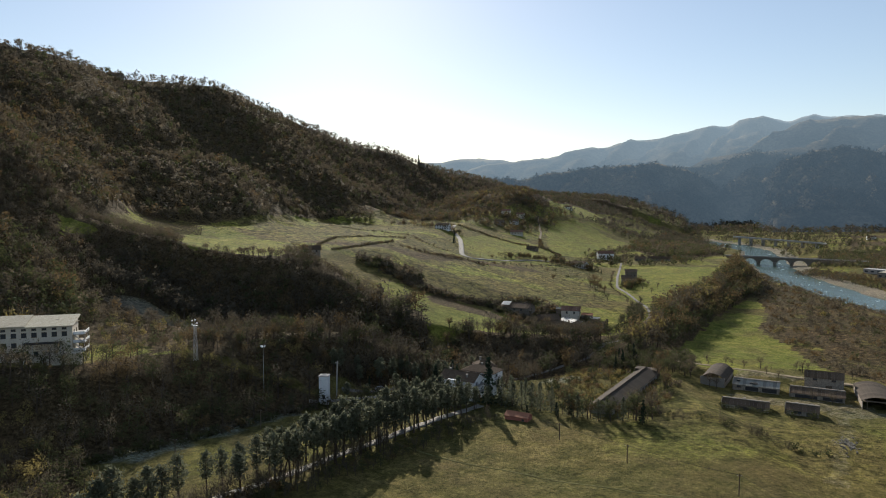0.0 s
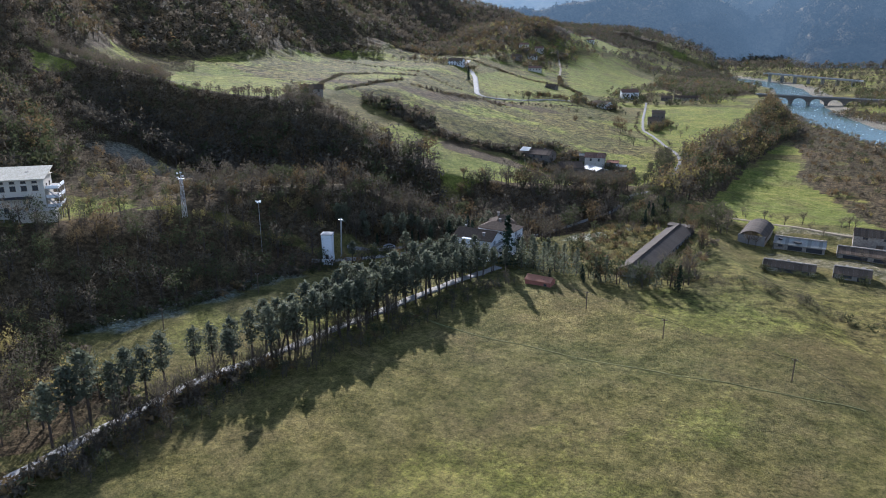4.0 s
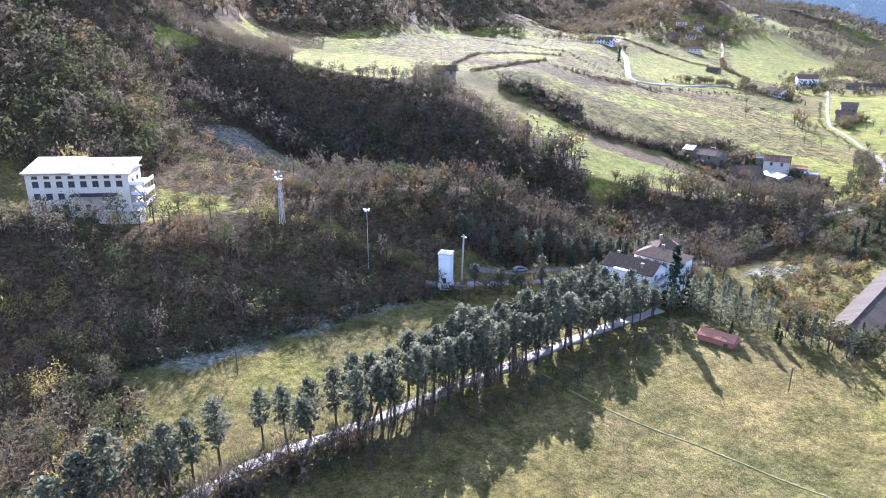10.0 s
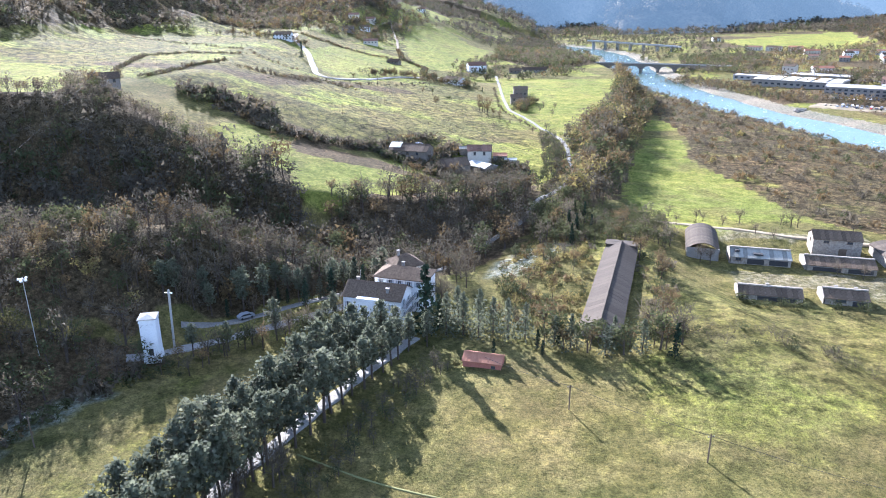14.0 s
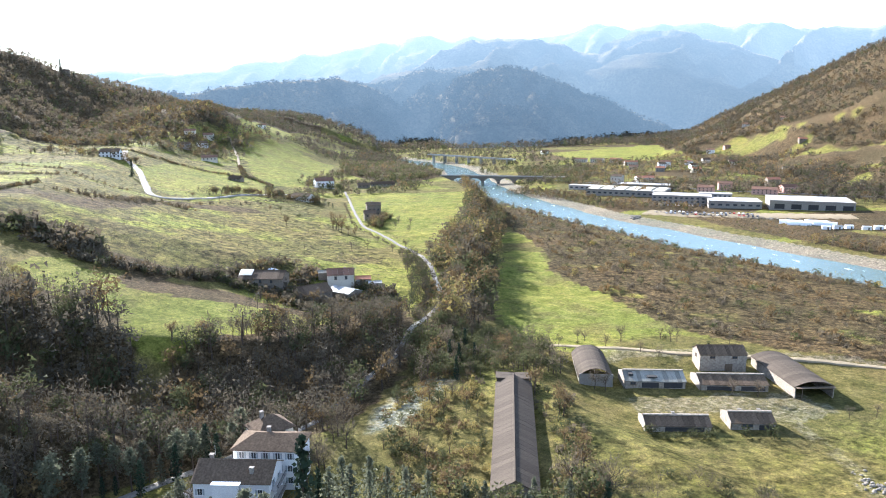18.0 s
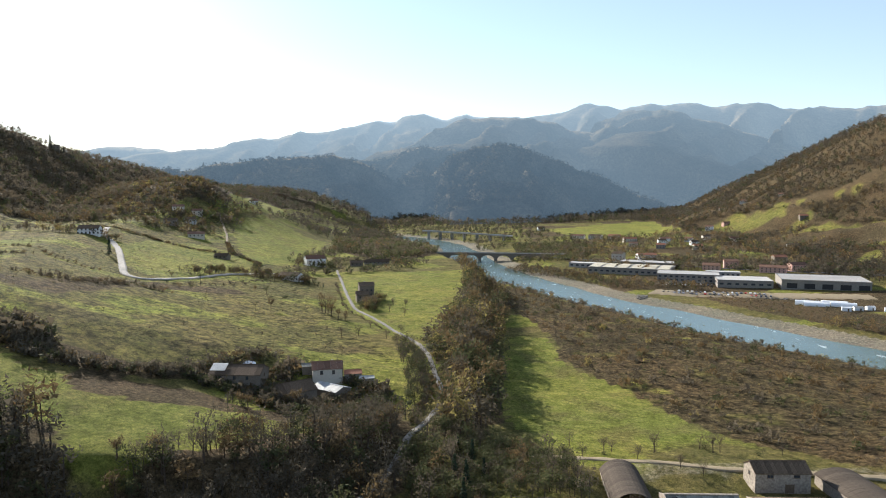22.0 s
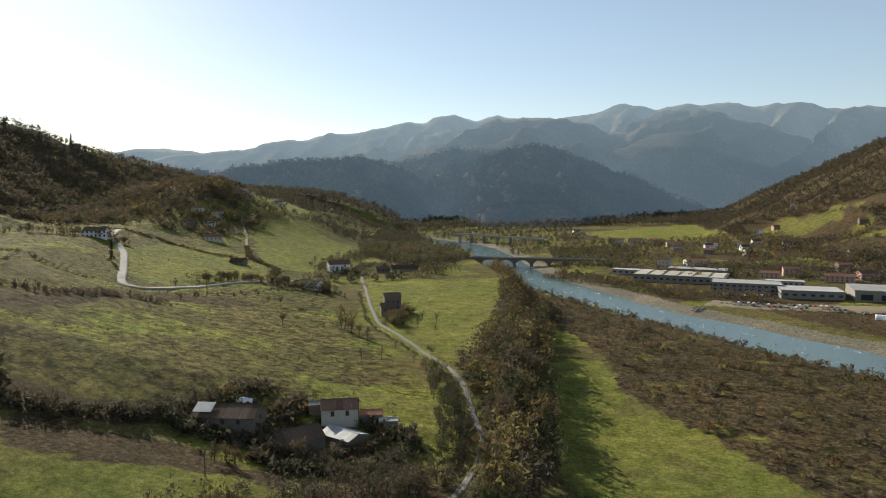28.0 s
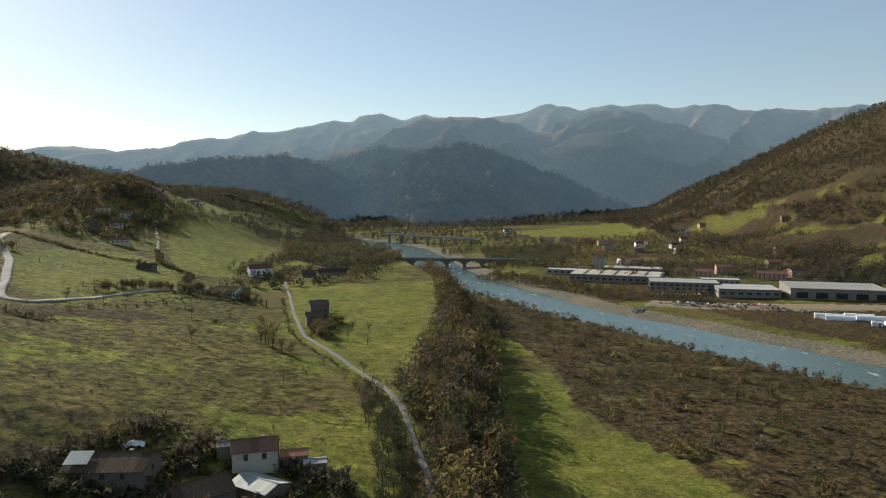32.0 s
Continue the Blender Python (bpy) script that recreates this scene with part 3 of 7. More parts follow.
def build_land():
    xs = axis(-3200, -300, 420, 3600, 3.2, 1.045)
    ys = axis(-900, 80, 820, 4900, 3.2, 1.035)
    gx, gy = np.meshgrid(xs, ys)
    gz = land(gx, gy)
    nx, ny = len(xs), len(ys)
    idx = np.arange(nx * ny).reshape(ny, nx)
    q = np.stack([idx[:-1, :-1], idx[:-1, 1:], idx[1:, 1:], idx[1:, :-1]], -1).reshape(-1, 4)
    v = np.stack([gx, gy, gz], -1).reshape(-1, 3)
    me = big_mesh("ground", v, q, M_LAND, True)
    x, y = v[:, 0], v[:, 1]
    wx, wy = x + waves(x, y, 14, 21) * 1.8, y + waves(x, y, 14, 22) * 1.8
    red = np.zeros(len(x))
    green = np.zeros(len(x))
    frost = np.zeros(len(x))
    for p in LUSH + SLOPE_FIELDS + PLATEAU_FIELDS[:2]:
        red[inside(wx, wy, p)] = 1
    for p in FROST:
        frost[inside(wx, wy, p)] = 1
    for p in BROWN:
        green[inside(wx, wy, p)] = 1
    red = np.maximum(red, sstep(-0.3, 0.9, waves(x, y, 90, 31)) * np.where(y < 340, 0.46, 0.85))
    dr, sr, _ = line_dist(x, y, RIVER)
    blue = np.where(v[:, 2] < 11.3, 1.0, 0.0)
    ds, ss, _ = line_dist(x, y, STREAM)
    blue = np.maximum(blue, sstep(12, 7, ds) * sstep(-150, -120, x) * sstep(40, 10, x) * 0.70)
    for p in WOODS:
        green[inside(wx, wy, p)] = 1
    dt, _, _ = line_dist(wx, wy, np.array([(183, 222), (186, 262), (190, 285), (186, 306), (166, 311), (148, 315)], float))
    blue = np.maximum(blue, 0.42 * sstep(5.0, 2.0, dt))
    yard = inside(wx, wy, [(146, 303), (150, 319), (176, 319), (199, 322), (206, 308), (192, 302), (174, 306)]) | inside(wx, wy, [(146, 345), (146, 360), (215, 352), (240, 347), (240, 341), (192, 349)])
    blue = np.maximum(blue, np.where(yard, 0.47, 0))
    green = np.where(inside(x, y, BROWN[0]), 0.86 + 0.42 * waves(x, y, 45, 52), green)
    up = (np.interp(y, LANE[:, 0], LANE[:, 1]) - x > 15) & (y > 400) & (y < 1000)
    green = np.maximum(green, np.where(up & (red < 0.9), 0.46 * sstep(0.1, 0.9, waves(x, y, 55, 57)), 0))
    db, _, _ = line_dist(wx, wy, np.array([(-150, 430), (-80, 458), (-82, 513), (-74, 560), (-40, 590)], float))
    green = np.maximum(green, 0.8 * sstep(16, 5, db))
    dw, _, _ = line_dist(x, y, WEST_RIDGE)
    de, _, _ = line_dist(x, y, EAST_RIDGE)
    green = np.maximum(green, np.where((dw < 288) | ((de < 330) & (waves(x, y, 300, 41) > -0.5)), 1, 0))
    green = np.maximum(green, np.where((np.hypot(x + 430, y - 120) < 250) | (np.hypot(x + 425, y - 205) < 225), 1, 0))
    green = np.where((x > 500 + 0.10 * np.abs(y - 1150)) & (y - 0.5 * x > 600) & (red < 0.9), 1, green)
    for p in SLOPE_FIELDS + EAST_FIELDS + PLATEAU_FIELDS:
        green[inside(wx, wy, p)] = 0
    for p in EAST_FIELDS:
        red[inside(wx, wy, p)] = 0.48
    east = (sr > 0) & (x > 250) & (y > 500)
    green = np.maximum(green, np.where(east & (waves(x, y, 220, 47) > 0.05) & (red < 0.9), 0.8, 0))
    col = me.color_attributes.new("cover", "FLOAT_COLOR", "POINT")
    col.data.foreach_set("color", np.stack([red, green, blue, frost], -1).astype(np.float32).ravel())
    coarse = np.where(up, 1.0, 0.25) * np.where(red > 0.9, 0.45, 1.0) + np.where((x > 120) & (y > 225) & (y < 292) & (x < 240), 0.5, 0)
    coarse = np.where(inside(x, y, BROWN[0]), 0.9, coarse)
    ra = me.attributes.new("rough", "FLOAT", "POINT")
    ra.data.foreach_set("value", np.clip(coarse, 0, 1).astype(np.float32))
    return tagged(new("ground", me), "rolling valley land of fields, scrub and wooded slopes", "ground", kind="structure")


build_land()

# river
rv, rf = [], []
for k, (px, py) in enumerate(RIVER):
    a = RIVER[max(k - 1, 0)]
    b = RIVER[min(k + 1, len(RIVER) - 1)]
    t = np.array([b[0] - a[0], b[1] - a[1]])
    t /= np.hypot(*t)
    for s in (-48, -24, 0, 24, 48):
        rv.append((px - t[1] * s, py + t[0] * s, WATER_Z))
    if k:
        for j in range(4):
            o = (k - 1) * 5 + j
            rf.append((o, o + 1, o + 6, o + 5))
tagged(put_mesh("water", rv, rf, M_WATER), "turquoise mountain river with pale ripples", "river", kind="structure")


# ---- far mountains ----
def range_mesh(name, crest, slope, depth, rows, material, size, seed, label, trees=0):
    """A mountain range: a crest line with its near flank, folded by spurs and side valleys."""
    pts = np.array(crest, float)
    s = np.concatenate([[0], np.cumsum(np.hypot(*np.diff(pts[:, :2], axis=0).T))])
    n = int(s[-1] / 18) + 2
    u = np.linspace(0, s[-1], n)
    cx, cy, cz = (np.interp(u, s, pts[:, k]) for k in range(3))
    tx, ty = np.gradient(cx), np.gradient(cy)
    k = np.hypot(tx, ty)
    nx, ny = ty / k, -tx / k
    rough = waves(cx, cy, 160, seed) * 3
    v = []
    for r in range(rows):
        t = r / (rows - 1)
        d = depth * t
        w1 = waves(u + 0.35 * d, np.full(n, 0.30 * d), size, seed + 1)
        w2 = waves(u - 0.2 * d, np.full(n, 0.5 * d), size * 0.4, seed + 2)
        fold = ((0.45 - np.sqrt(w1 * w1 + 0.06)) * 0.26 + w2 * 0.045) * depth * slope * math.sin(math.pi * min(t * 1.25 + 0.04, 1)) ** 0.7
        z = np.maximum(cz + rough * (1 - t) - slope * d * (1 - 0.25 * t) + fold, -5)
        sink = sstep(0.80, 1.0, t)
        z = z * (1 - sink) - 12 * sink
        v.append(np.stack([cx + nx * d, cy + ny * d, z], -1))
    v.append(np.stack([cx - nx * 60, cy - ny * 60, np.full(n, -20.0)], -1))
    v = np.concatenate([v[-1]] + v[:-1])
    rows += 1
    idx = np.arange(rows * n).reshape(rows, n)
    q = np.stack([idx[:-1, :-1], idx[:-1, 1:], idx[1:, 1:], idx[1:, :-1]], -1).reshape(-1, 4)
    ob = new(name, big_mesh(name, v, q, material, True))
    if trees:
        rng = np.random.RandomState(seed + 9)
        g = v.reshape(rows, n, 3)
        r, c = rng.uniform(1, rows * 0.8, trees), rng.uniform(0, n - 1.01, trees)
        r0, c0 = r.astype(int), c.astype(int)
        fr, fc = (r - r0)[:, None], (c - c0)[:, None]
        p = (g[r0, c0] * (1 - fc) + g[r0, c0 + 1] * fc) * (1 - fr) + (g[r0 + 1, c0] * (1 - fc) + g[r0 + 1, c0 + 1] * fc) * fr
        p = p[p[:, 2] > 12]
        k = 14
        d = rng.normal(size=(len(p), k, 3))
        d /= np.linalg.norm(d, axis=2)[..., None]
        s = rng.uniform(0.6, 1.3, (len(p), 1, 1))
        cc = p[:, None] + (d * np.array([5.5, 5.5, 5.0]) + (0, 0, 4.0)) * s
        tv = (cc[:, :, None] + rng.normal(size=(len(p), k, 3, 3)) * 2.1 * s[..., None]).reshape(-1, 3)
        wd = new(name + "_trees", big_mesh(name + "_trees", tv, np.arange(len(tv)).reshape(-1, 3), material))
        tagged(wd, "hazy crowns of the trees on the far hill", "woodland", kind="stuff")
    return tagged(ob, label, "mountain", kind="structure")


# Every range and its trees carry the haze as emission in M_FAR.
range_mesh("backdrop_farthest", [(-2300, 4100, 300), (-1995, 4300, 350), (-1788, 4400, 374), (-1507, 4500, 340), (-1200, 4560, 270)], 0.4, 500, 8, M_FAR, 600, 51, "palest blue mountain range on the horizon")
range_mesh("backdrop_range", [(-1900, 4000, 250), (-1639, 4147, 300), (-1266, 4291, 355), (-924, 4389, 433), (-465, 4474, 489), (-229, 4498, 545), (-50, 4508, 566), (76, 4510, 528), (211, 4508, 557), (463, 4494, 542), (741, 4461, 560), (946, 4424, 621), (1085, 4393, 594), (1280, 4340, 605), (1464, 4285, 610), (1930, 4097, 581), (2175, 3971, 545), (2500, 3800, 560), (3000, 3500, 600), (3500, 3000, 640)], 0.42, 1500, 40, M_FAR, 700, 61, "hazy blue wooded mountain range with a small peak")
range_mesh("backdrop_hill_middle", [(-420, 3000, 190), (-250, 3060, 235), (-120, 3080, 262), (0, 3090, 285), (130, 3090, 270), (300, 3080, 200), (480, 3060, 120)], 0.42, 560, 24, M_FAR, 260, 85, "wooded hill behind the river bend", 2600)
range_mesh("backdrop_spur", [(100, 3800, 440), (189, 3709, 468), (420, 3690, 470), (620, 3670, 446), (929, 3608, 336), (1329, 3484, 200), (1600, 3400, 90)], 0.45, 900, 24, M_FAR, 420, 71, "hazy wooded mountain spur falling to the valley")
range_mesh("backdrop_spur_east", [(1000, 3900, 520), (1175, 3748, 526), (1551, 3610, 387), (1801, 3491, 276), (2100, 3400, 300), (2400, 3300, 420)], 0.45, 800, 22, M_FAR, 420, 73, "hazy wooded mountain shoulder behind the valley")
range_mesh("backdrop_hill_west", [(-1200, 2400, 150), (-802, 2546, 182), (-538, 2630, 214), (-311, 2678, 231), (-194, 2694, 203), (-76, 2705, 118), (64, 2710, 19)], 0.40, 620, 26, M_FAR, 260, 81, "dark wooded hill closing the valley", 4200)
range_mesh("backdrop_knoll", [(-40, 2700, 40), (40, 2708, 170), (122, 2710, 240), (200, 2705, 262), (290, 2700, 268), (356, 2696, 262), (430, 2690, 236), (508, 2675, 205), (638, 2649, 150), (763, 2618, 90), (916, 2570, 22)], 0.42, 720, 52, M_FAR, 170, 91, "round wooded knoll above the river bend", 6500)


# ---- trees and shrubs ----
class Bits:
    """Collects triangles with a material number."""

    def __init__(self):
        self.v, self.t, self.m, self.n = [], [], [], 0

    def add(self, v, t, m):
        v = np.asarray(v, float).reshape(-1, 3)
        t = np.asarray(t, int).reshape(-1, 3)
        self.v.append(v)
        self.t.append(t + self.n)
        self.m.append(np.full(len(t), m))
        self.n += len(v)

    def arrays(self):
        return np.concatenate(self.v), np.concatenate(self.t), np.concatenate(self.m)


def limb(bits, a, b, ra, rb, m, sides=5):
    """A tapered limb from a to b."""
    a, b = np.asarray(a, float), np.asarray(b, float)
    d = b - a
    d /= np.linalg.norm(d) + 1e-9
    u = np.cross(d, (0.31, 0.83, 0.46))
    u /= np.linalg.norm(u)
    w = np.cross(d, u)
    ang = np.arange(sides) * 2 * np.pi / sides
    ring = np.cos(ang)[:, None] * u + np.sin(ang)[:, None] * w
    v = np.concatenate([a + ring * ra, b + ring * rb])
    t = []
    for k in range(sides):
        j = (k + 1) % sides
        t += [(k, j, sides + j), (k, sides + j, sides + k)]
    bits.add(v, t, m)


def leaves(bits, rng, c, size, m, lift=0.0, stretch=1.0, single=False):
    """Loose leaf clumps: small bent pairs of triangles at the points c."""
    n = len(c)
    if single:
        v = c[:, None] + rng.normal(size=(n, 3, 3)) * size * 0.42
        bits.add(v.reshape(-1, 3), np.arange(3 * n).reshape(-1, 3), m)
        return
    d = rng.normal(size=(n, 3))
    d[:, 2] += lift
    d /= np.linalg.norm(d, axis=1)[:, None]
    u = np.cross(d, rng.normal(size=(n, 3)))
    u /= np.linalg.norm(u, axis=1)[:, None] + 1e-9
    s = size * rng.uniform(0.6, 1.35, (n, 1))
    w = np.cross(d, u) * 0.35 * s
    v = np.stack([c - u * s * 0.5, c + w + d * s * 0.12, c + u * s * 0.5 * stretch, c - w + d * s * 0.10], 1)
    k = np.arange(n)[:, None] * 4
    t = np.concatenate([k + [0, 1, 3], k + [1, 2, 3]])
    bits.add(v.reshape(-1, 3), t, m)


def twigs(bits, rng, a, d, length, width, m):
    """Thin pointed blades from the points a along d."""
    n = len(a)
    d = d / (np.linalg.norm(d, axis=1)[:, None] + 1e-9)
    u = np.cross(d, rng.normal(size=(n, 3)))
    u /= np.linalg.norm(u, axis=1)[:, None] + 1e-9
    ln = length * rng.uniform(0.5, 1.3, (n, 1))
    v = np.stack([a - u * width, a + u * width, a + d * ln], 1)
    bits.add(v.reshape(-1, 3), np.arange(3 * n).reshape(-1, 3), m)


def broadleaf(seed, h, spread, n_leaf, n_twig, leaf_size, low=0.3, simple=False):
    """A broad tree: trunk, limbs in three orders, twigs and what leaves are left. Materials: 0 bark, 1 crown."""
    rng = np.random.RandomState(seed)
    wood, crown = Bits(), Bits()
    lean = rng.uniform(-0.05, 0.05, 2) * h
    top = np.array([lean[0], lean[1], h * 0.62])
    limb(wood, (0, 0, -0.4), top * 0.5, 0.026 * h, 0.019 * h, 0, 3 if simple == 2 else 6)
    limb(wood, top * 0.5, top, 0.019 * h, 0.010 * h, 0, 3 if simple == 2 else 5)
    tips = []
    for k in range(9):
        a = top * rng.uniform(low + 0.12, 1.0) / 1.0
        ang = k * 2.4 + rng.uniform(-0.5, 0.5)
        r = spread * rng.uniform(0.45, 1.0)
        rise = h * rng.uniform(0.12, 0.42)
        b = a + np.array([np.cos(ang) * r, np.sin(ang) * r, rise])
        b[2] = min(b[2], h * 0.97)
        if not simple or (simple is True and k % 2 == 0):
            limb(wood, a, b, 0.009 * h, 0.003 * h, 0, 3 if simple else 4)
        tips += [a * 0.5 + b * 0.5, b, b]
        for j in range(2):
            c = a + (b - a) * rng.uniform(0.4, 0.8)
            e = c + rng.normal(size=3) * spread * 0.28 + (0, 0, h * 0.10)
            if not simple:
                limb(wood, c, e, 0.004 * h, 0.0015 * h, 0, 3)
            tips.append(e)
    tips = np.array(tips)
    if n_twig:
        p = tips[rng.randint(0, len(tips), n_twig)] + rng.normal(size=(n_twig, 3)) * spread * 0.22
        d = p - top * 0.7 + rng.normal(size=(n_twig, 3)) * spread * 0.35 + (0, 0, h * 0.10)
        twigs(crown, rng, p, d + (0 if not simple else 1) * rng.normal(size=(n_twig, 3)) * spread, (0.16 if not simple else 0.11) * h, (0.0075 if not simple else 0.010) * h, 1)
    if n_leaf:
        p = tips[rng.randint(0, len(tips), n_leaf)] + rng.normal(size=(n_leaf, 3)) * spread * np.array([0.24, 0.24, 0.20])
        leaves(crown, rng, p, leaf_size, 1, single=bool(simple))
    return wood.arrays(), crown.arrays()


def pine(seed, h):
    """A roadside pine: clean lower trunk, whorls of drooping boughs, tufts of needles."""
    rng = np.random.RandomState(seed)
    wood, crown = Bits(), Bits()
    limb(wood, (0, 0, -0.4), (0.02 * h, 0, h * 0.5), 0.021 * h, 0.015 * h, 0, 6)
    limb(wood, (0.02 * h, 0, h * 0.5), (0.01 * h, 0, h * 0.97), 0.015 * h, 0.004 * h, 0, 5)
    base = rng.uniform(0.34, 0.44)
    for k in range(34):
        t = base + (0.97 - base) * (k / 33.0)
        prof = math.sin(math.pi * (0.18 + 0.80 * (t - base) / (1 - base))) ** 0.8
        r = 0.185 * h * prof * rng.uniform(0.55, 1.15)
        ang = k * 2.39996 + rng.uniform(-0.4, 0.4)
        a = np.array([0.015 * h, 0, t * h])
        b = a + np.array([np.cos(ang) * r, np.sin(ang) * r, r * rng.uniform(0.05, 0.45)])
        limb(wood, a, b, 0.004 * h, 0.0015 * h, 0, 3)
        n = 15
        f = rng.uniform(0.25, 1.05, (n, 1))
        p = a + (b - a) * f + rng.normal(size=(n, 3)) * 0.026 * h
        leaves(crown, rng, p, 0.058 * h, 1, 0.6)
        twigs(crown, rng, p[:5], (b - a)[None] + rng.normal(size=(5, 3)) * 0.12 * h + (0, 0, 0.08 * h), 0.07 * h, 0.010 * h, 1)
    return wood.arrays(), crown.arrays()


def spruce(seed, h, spread=0.17, slim=False):
    """A dark conifer: a narrow cone of down-swept layers."""
    rng = np.random.RandomState(seed)
    wood, crown = Bits(), Bits()
    limb(wood, (0, 0, -0.4), (0, 0, h * 0.97), 0.02 * h, 0.003 * h, 0, 6)
    for k in range(60):
        t = 0.06 + 0.93 * k / 59.0
        r = spread * h * ((1 - t) ** 0.85 if not slim else math.sin(math.pi * (0.25 + 0.74 * t)) * 0.8) * rng.uniform(0.75, 1.1) + 0.01 * h
        ang = k * 2.39996
        a = np.array([0, 0, t * h])
        b = a + np.array([np.cos(ang) * r, np.sin(ang) * r, -0.25 * r + (0.9 * r if slim else 0)])
        n = 8
        f = rng.uniform(0.15, 1.05, (n, 1))
        p = a + (b - a) * f + rng.normal(size=(n, 3)) * 0.016 * h
        leaves(crown, rng, p, 0.06 * h, 1, 0.4)
    return wood.arrays(), crown.arrays()


def shrub(seed, h, leafy, n=90):
    """A many-stemmed bush."""
    rng = np.random.RandomState(seed)
    wood, crown = Bits(), Bits()
    for k in range(6 if n > 60 else 2):
        ang = k * 1.1 + rng.uniform(-0.4, 0.4)
        b = np.array([np.cos(ang) * h * 0.4, np.sin(ang) * h * 0.4, h * rng.uniform(0.55, 0.9)])
        limb(wood, (0, 0, -0.15), b, 0.018 * h, 0.005 * h, 0, 3)
    p = rng.normal(size=(n, 3)) * h * np.array([0.36, 0.36, 0.22]) + (0, 0, h * 0.5)
    p[:, 2] = np.abs(p[:, 2])
    if leafy:
        leaves(crown, rng, p, (0.22 if n > 60 else 0.36) * h, 1, single=n <= 60)
    q = p[:60] if n > 60 else p[:10]
    twigs(crown, rng, q, q + (0, 0, 0.4 * h), 0.4 * h, 0.014 * h, 1)
    return wood.arrays(), crown.arrays()


KINDS = {
    "bare": [broadleaf(s, 9.0, 2.7, 20, 190, 0.5) for s in range(11, 15)],
    "autumn": [broadleaf(s, 9.0, 2.6, 210, 50, 0.62) for s in range(21, 24)],
    "olive": [broadleaf(s, 8.0, 2.5, 260, 20, 0.62, 0.15) for s in range(31, 34)],
    "pine": [pine(s, 14.5) for s in range(41, 46)],
    "cedar": [spruce(s, 10.5, 0.34) for s in (57, 58, 59)],
    "spruce": [spruce(s, 14.0) for s in (51, 52)],
    "cypress": [spruce(s, 7.0, 0.15, True) for s in (53, 54)],
    "shrub": [shrub(s, 2.4, False) for s in (61, 62, 63)],
    "bush": [shrub(s, 2.6, True) for s in (66, 67)],
}
LOW = {
    "bare": [broadleaf(s, 9.6, 2.9, 110, 80, 0.62, 0.1, simple=True) for s in range(111, 116)],
    "autumn": [broadleaf(s, 9.0, 2.9, 210, 4, 0.74, 0.1, simple=True) for s in range(121, 125)],
    "olive": [broadleaf(s, 8.0, 2.8, 210, 0, 0.74, 0.05, True) for s in range(131, 134)],
}
NEAR = {
    "bare": [broadleaf(s, 9.6, 2.9, 150, 110, 0.46, 0.1, simple=True) for s in range(211, 216)],
    "autumn": [broadleaf(s, 9.0, 2.8, 330, 10, 0.48, 0.1, simple=True) for s in range(221, 225)],
    "olive": [broadleaf(s, 8.0, 2.6, 330, 0, 0.48, 0.05, True) for s in range(231, 234)],
}
MID = {
    "bare": [broadleaf(s, 9.6, 3.1, 92, 0, 0.98, 0.1, simple=2) for s in range(141, 146)],
    "autumn": [broadleaf(s, 9.0, 3.0, 92, 0, 0.98, 0.1, simple=2) for s in range(146, 150)],
    "olive": [broadleaf(s, 8.4, 2.9, 92, 0, 0.98, 0.05, simple=2) for s in range(136, 139)],
}
FAR = {
    "bare": [broadleaf(s, 8.4, 3.5, 32, 0, 1.3, simple=2) for s in range(151, 155)],
    "autumn": [broadleaf(s, 8.4, 3.4, 32, 0, 1.3, simple=2) for s in range(161, 164)],
    "olive": [broadleaf(s, 7.6, 3.3, 32, 0, 1.3, 0.15, 2) for s in range(171, 173)],
}


def crown_only(seed, h, r, n):
    """A tree too far off for its limbs: a stub of trunk and a rounded crown of leaf clumps."""
    rng = np.random.RandomState(seed)
    stem, crown = Bits(), Bits()
    limb(stem, (0, 0, -0.5), (0, 0, h * 0.5), 0.03 * h, 0.02 * h, 0, 3)
    d = rng.normal(size=(n, 3))
    d /= np.linalg.norm(d, axis=1)[:, None]
    p = d * rng.uniform(0.55, 1.0, (n, 1)) * np.array([r, r, h * 0.40]) + (0, 0, h * 0.55)
    leaves(crown, rng, p, 0.22 * h, 1, 0.5, single=True)
    return stem.arrays(), crown.arrays()


DIST = {
    "bare": [crown_only(s, 8.0, 3.0, 30) for s in range(181, 185)],
    "autumn": [crown_only(s, 8.0, 3.0, 30) for s in range(185, 188)],
    "olive": [crown_only(s, 7.4, 2.8, 30) for s in range(188, 190)],
}
TONE = {"bare": M_BARE, "autumn": M_AUTUMN, "yellow": M_YELLOW, "olive": M_OLIVE, "pine": M_PINE, "cedar": M_PINE, "spruce": M_SPRUCE, "cypress": M_SPRUCE, "shrub": M_BARE, "bush": M_OLIVE}
TREE_MESH = {}


def tree_mesh(kind, k, tone):
    """The two shared meshes, wood and crown, of one shape and tone."""
    key = (kind, k, tone)
    if key not in TREE_MESH:
        (wv, wt, _), (cv, ct, _) = KINDS[kind][k]
        TREE_MESH[key] = (big_mesh("trunk", wv, wt, M_BARK), big_mesh("crown", cv, ct, TONE[tone]))
    return TREE_MESH[key]


TREES = 0


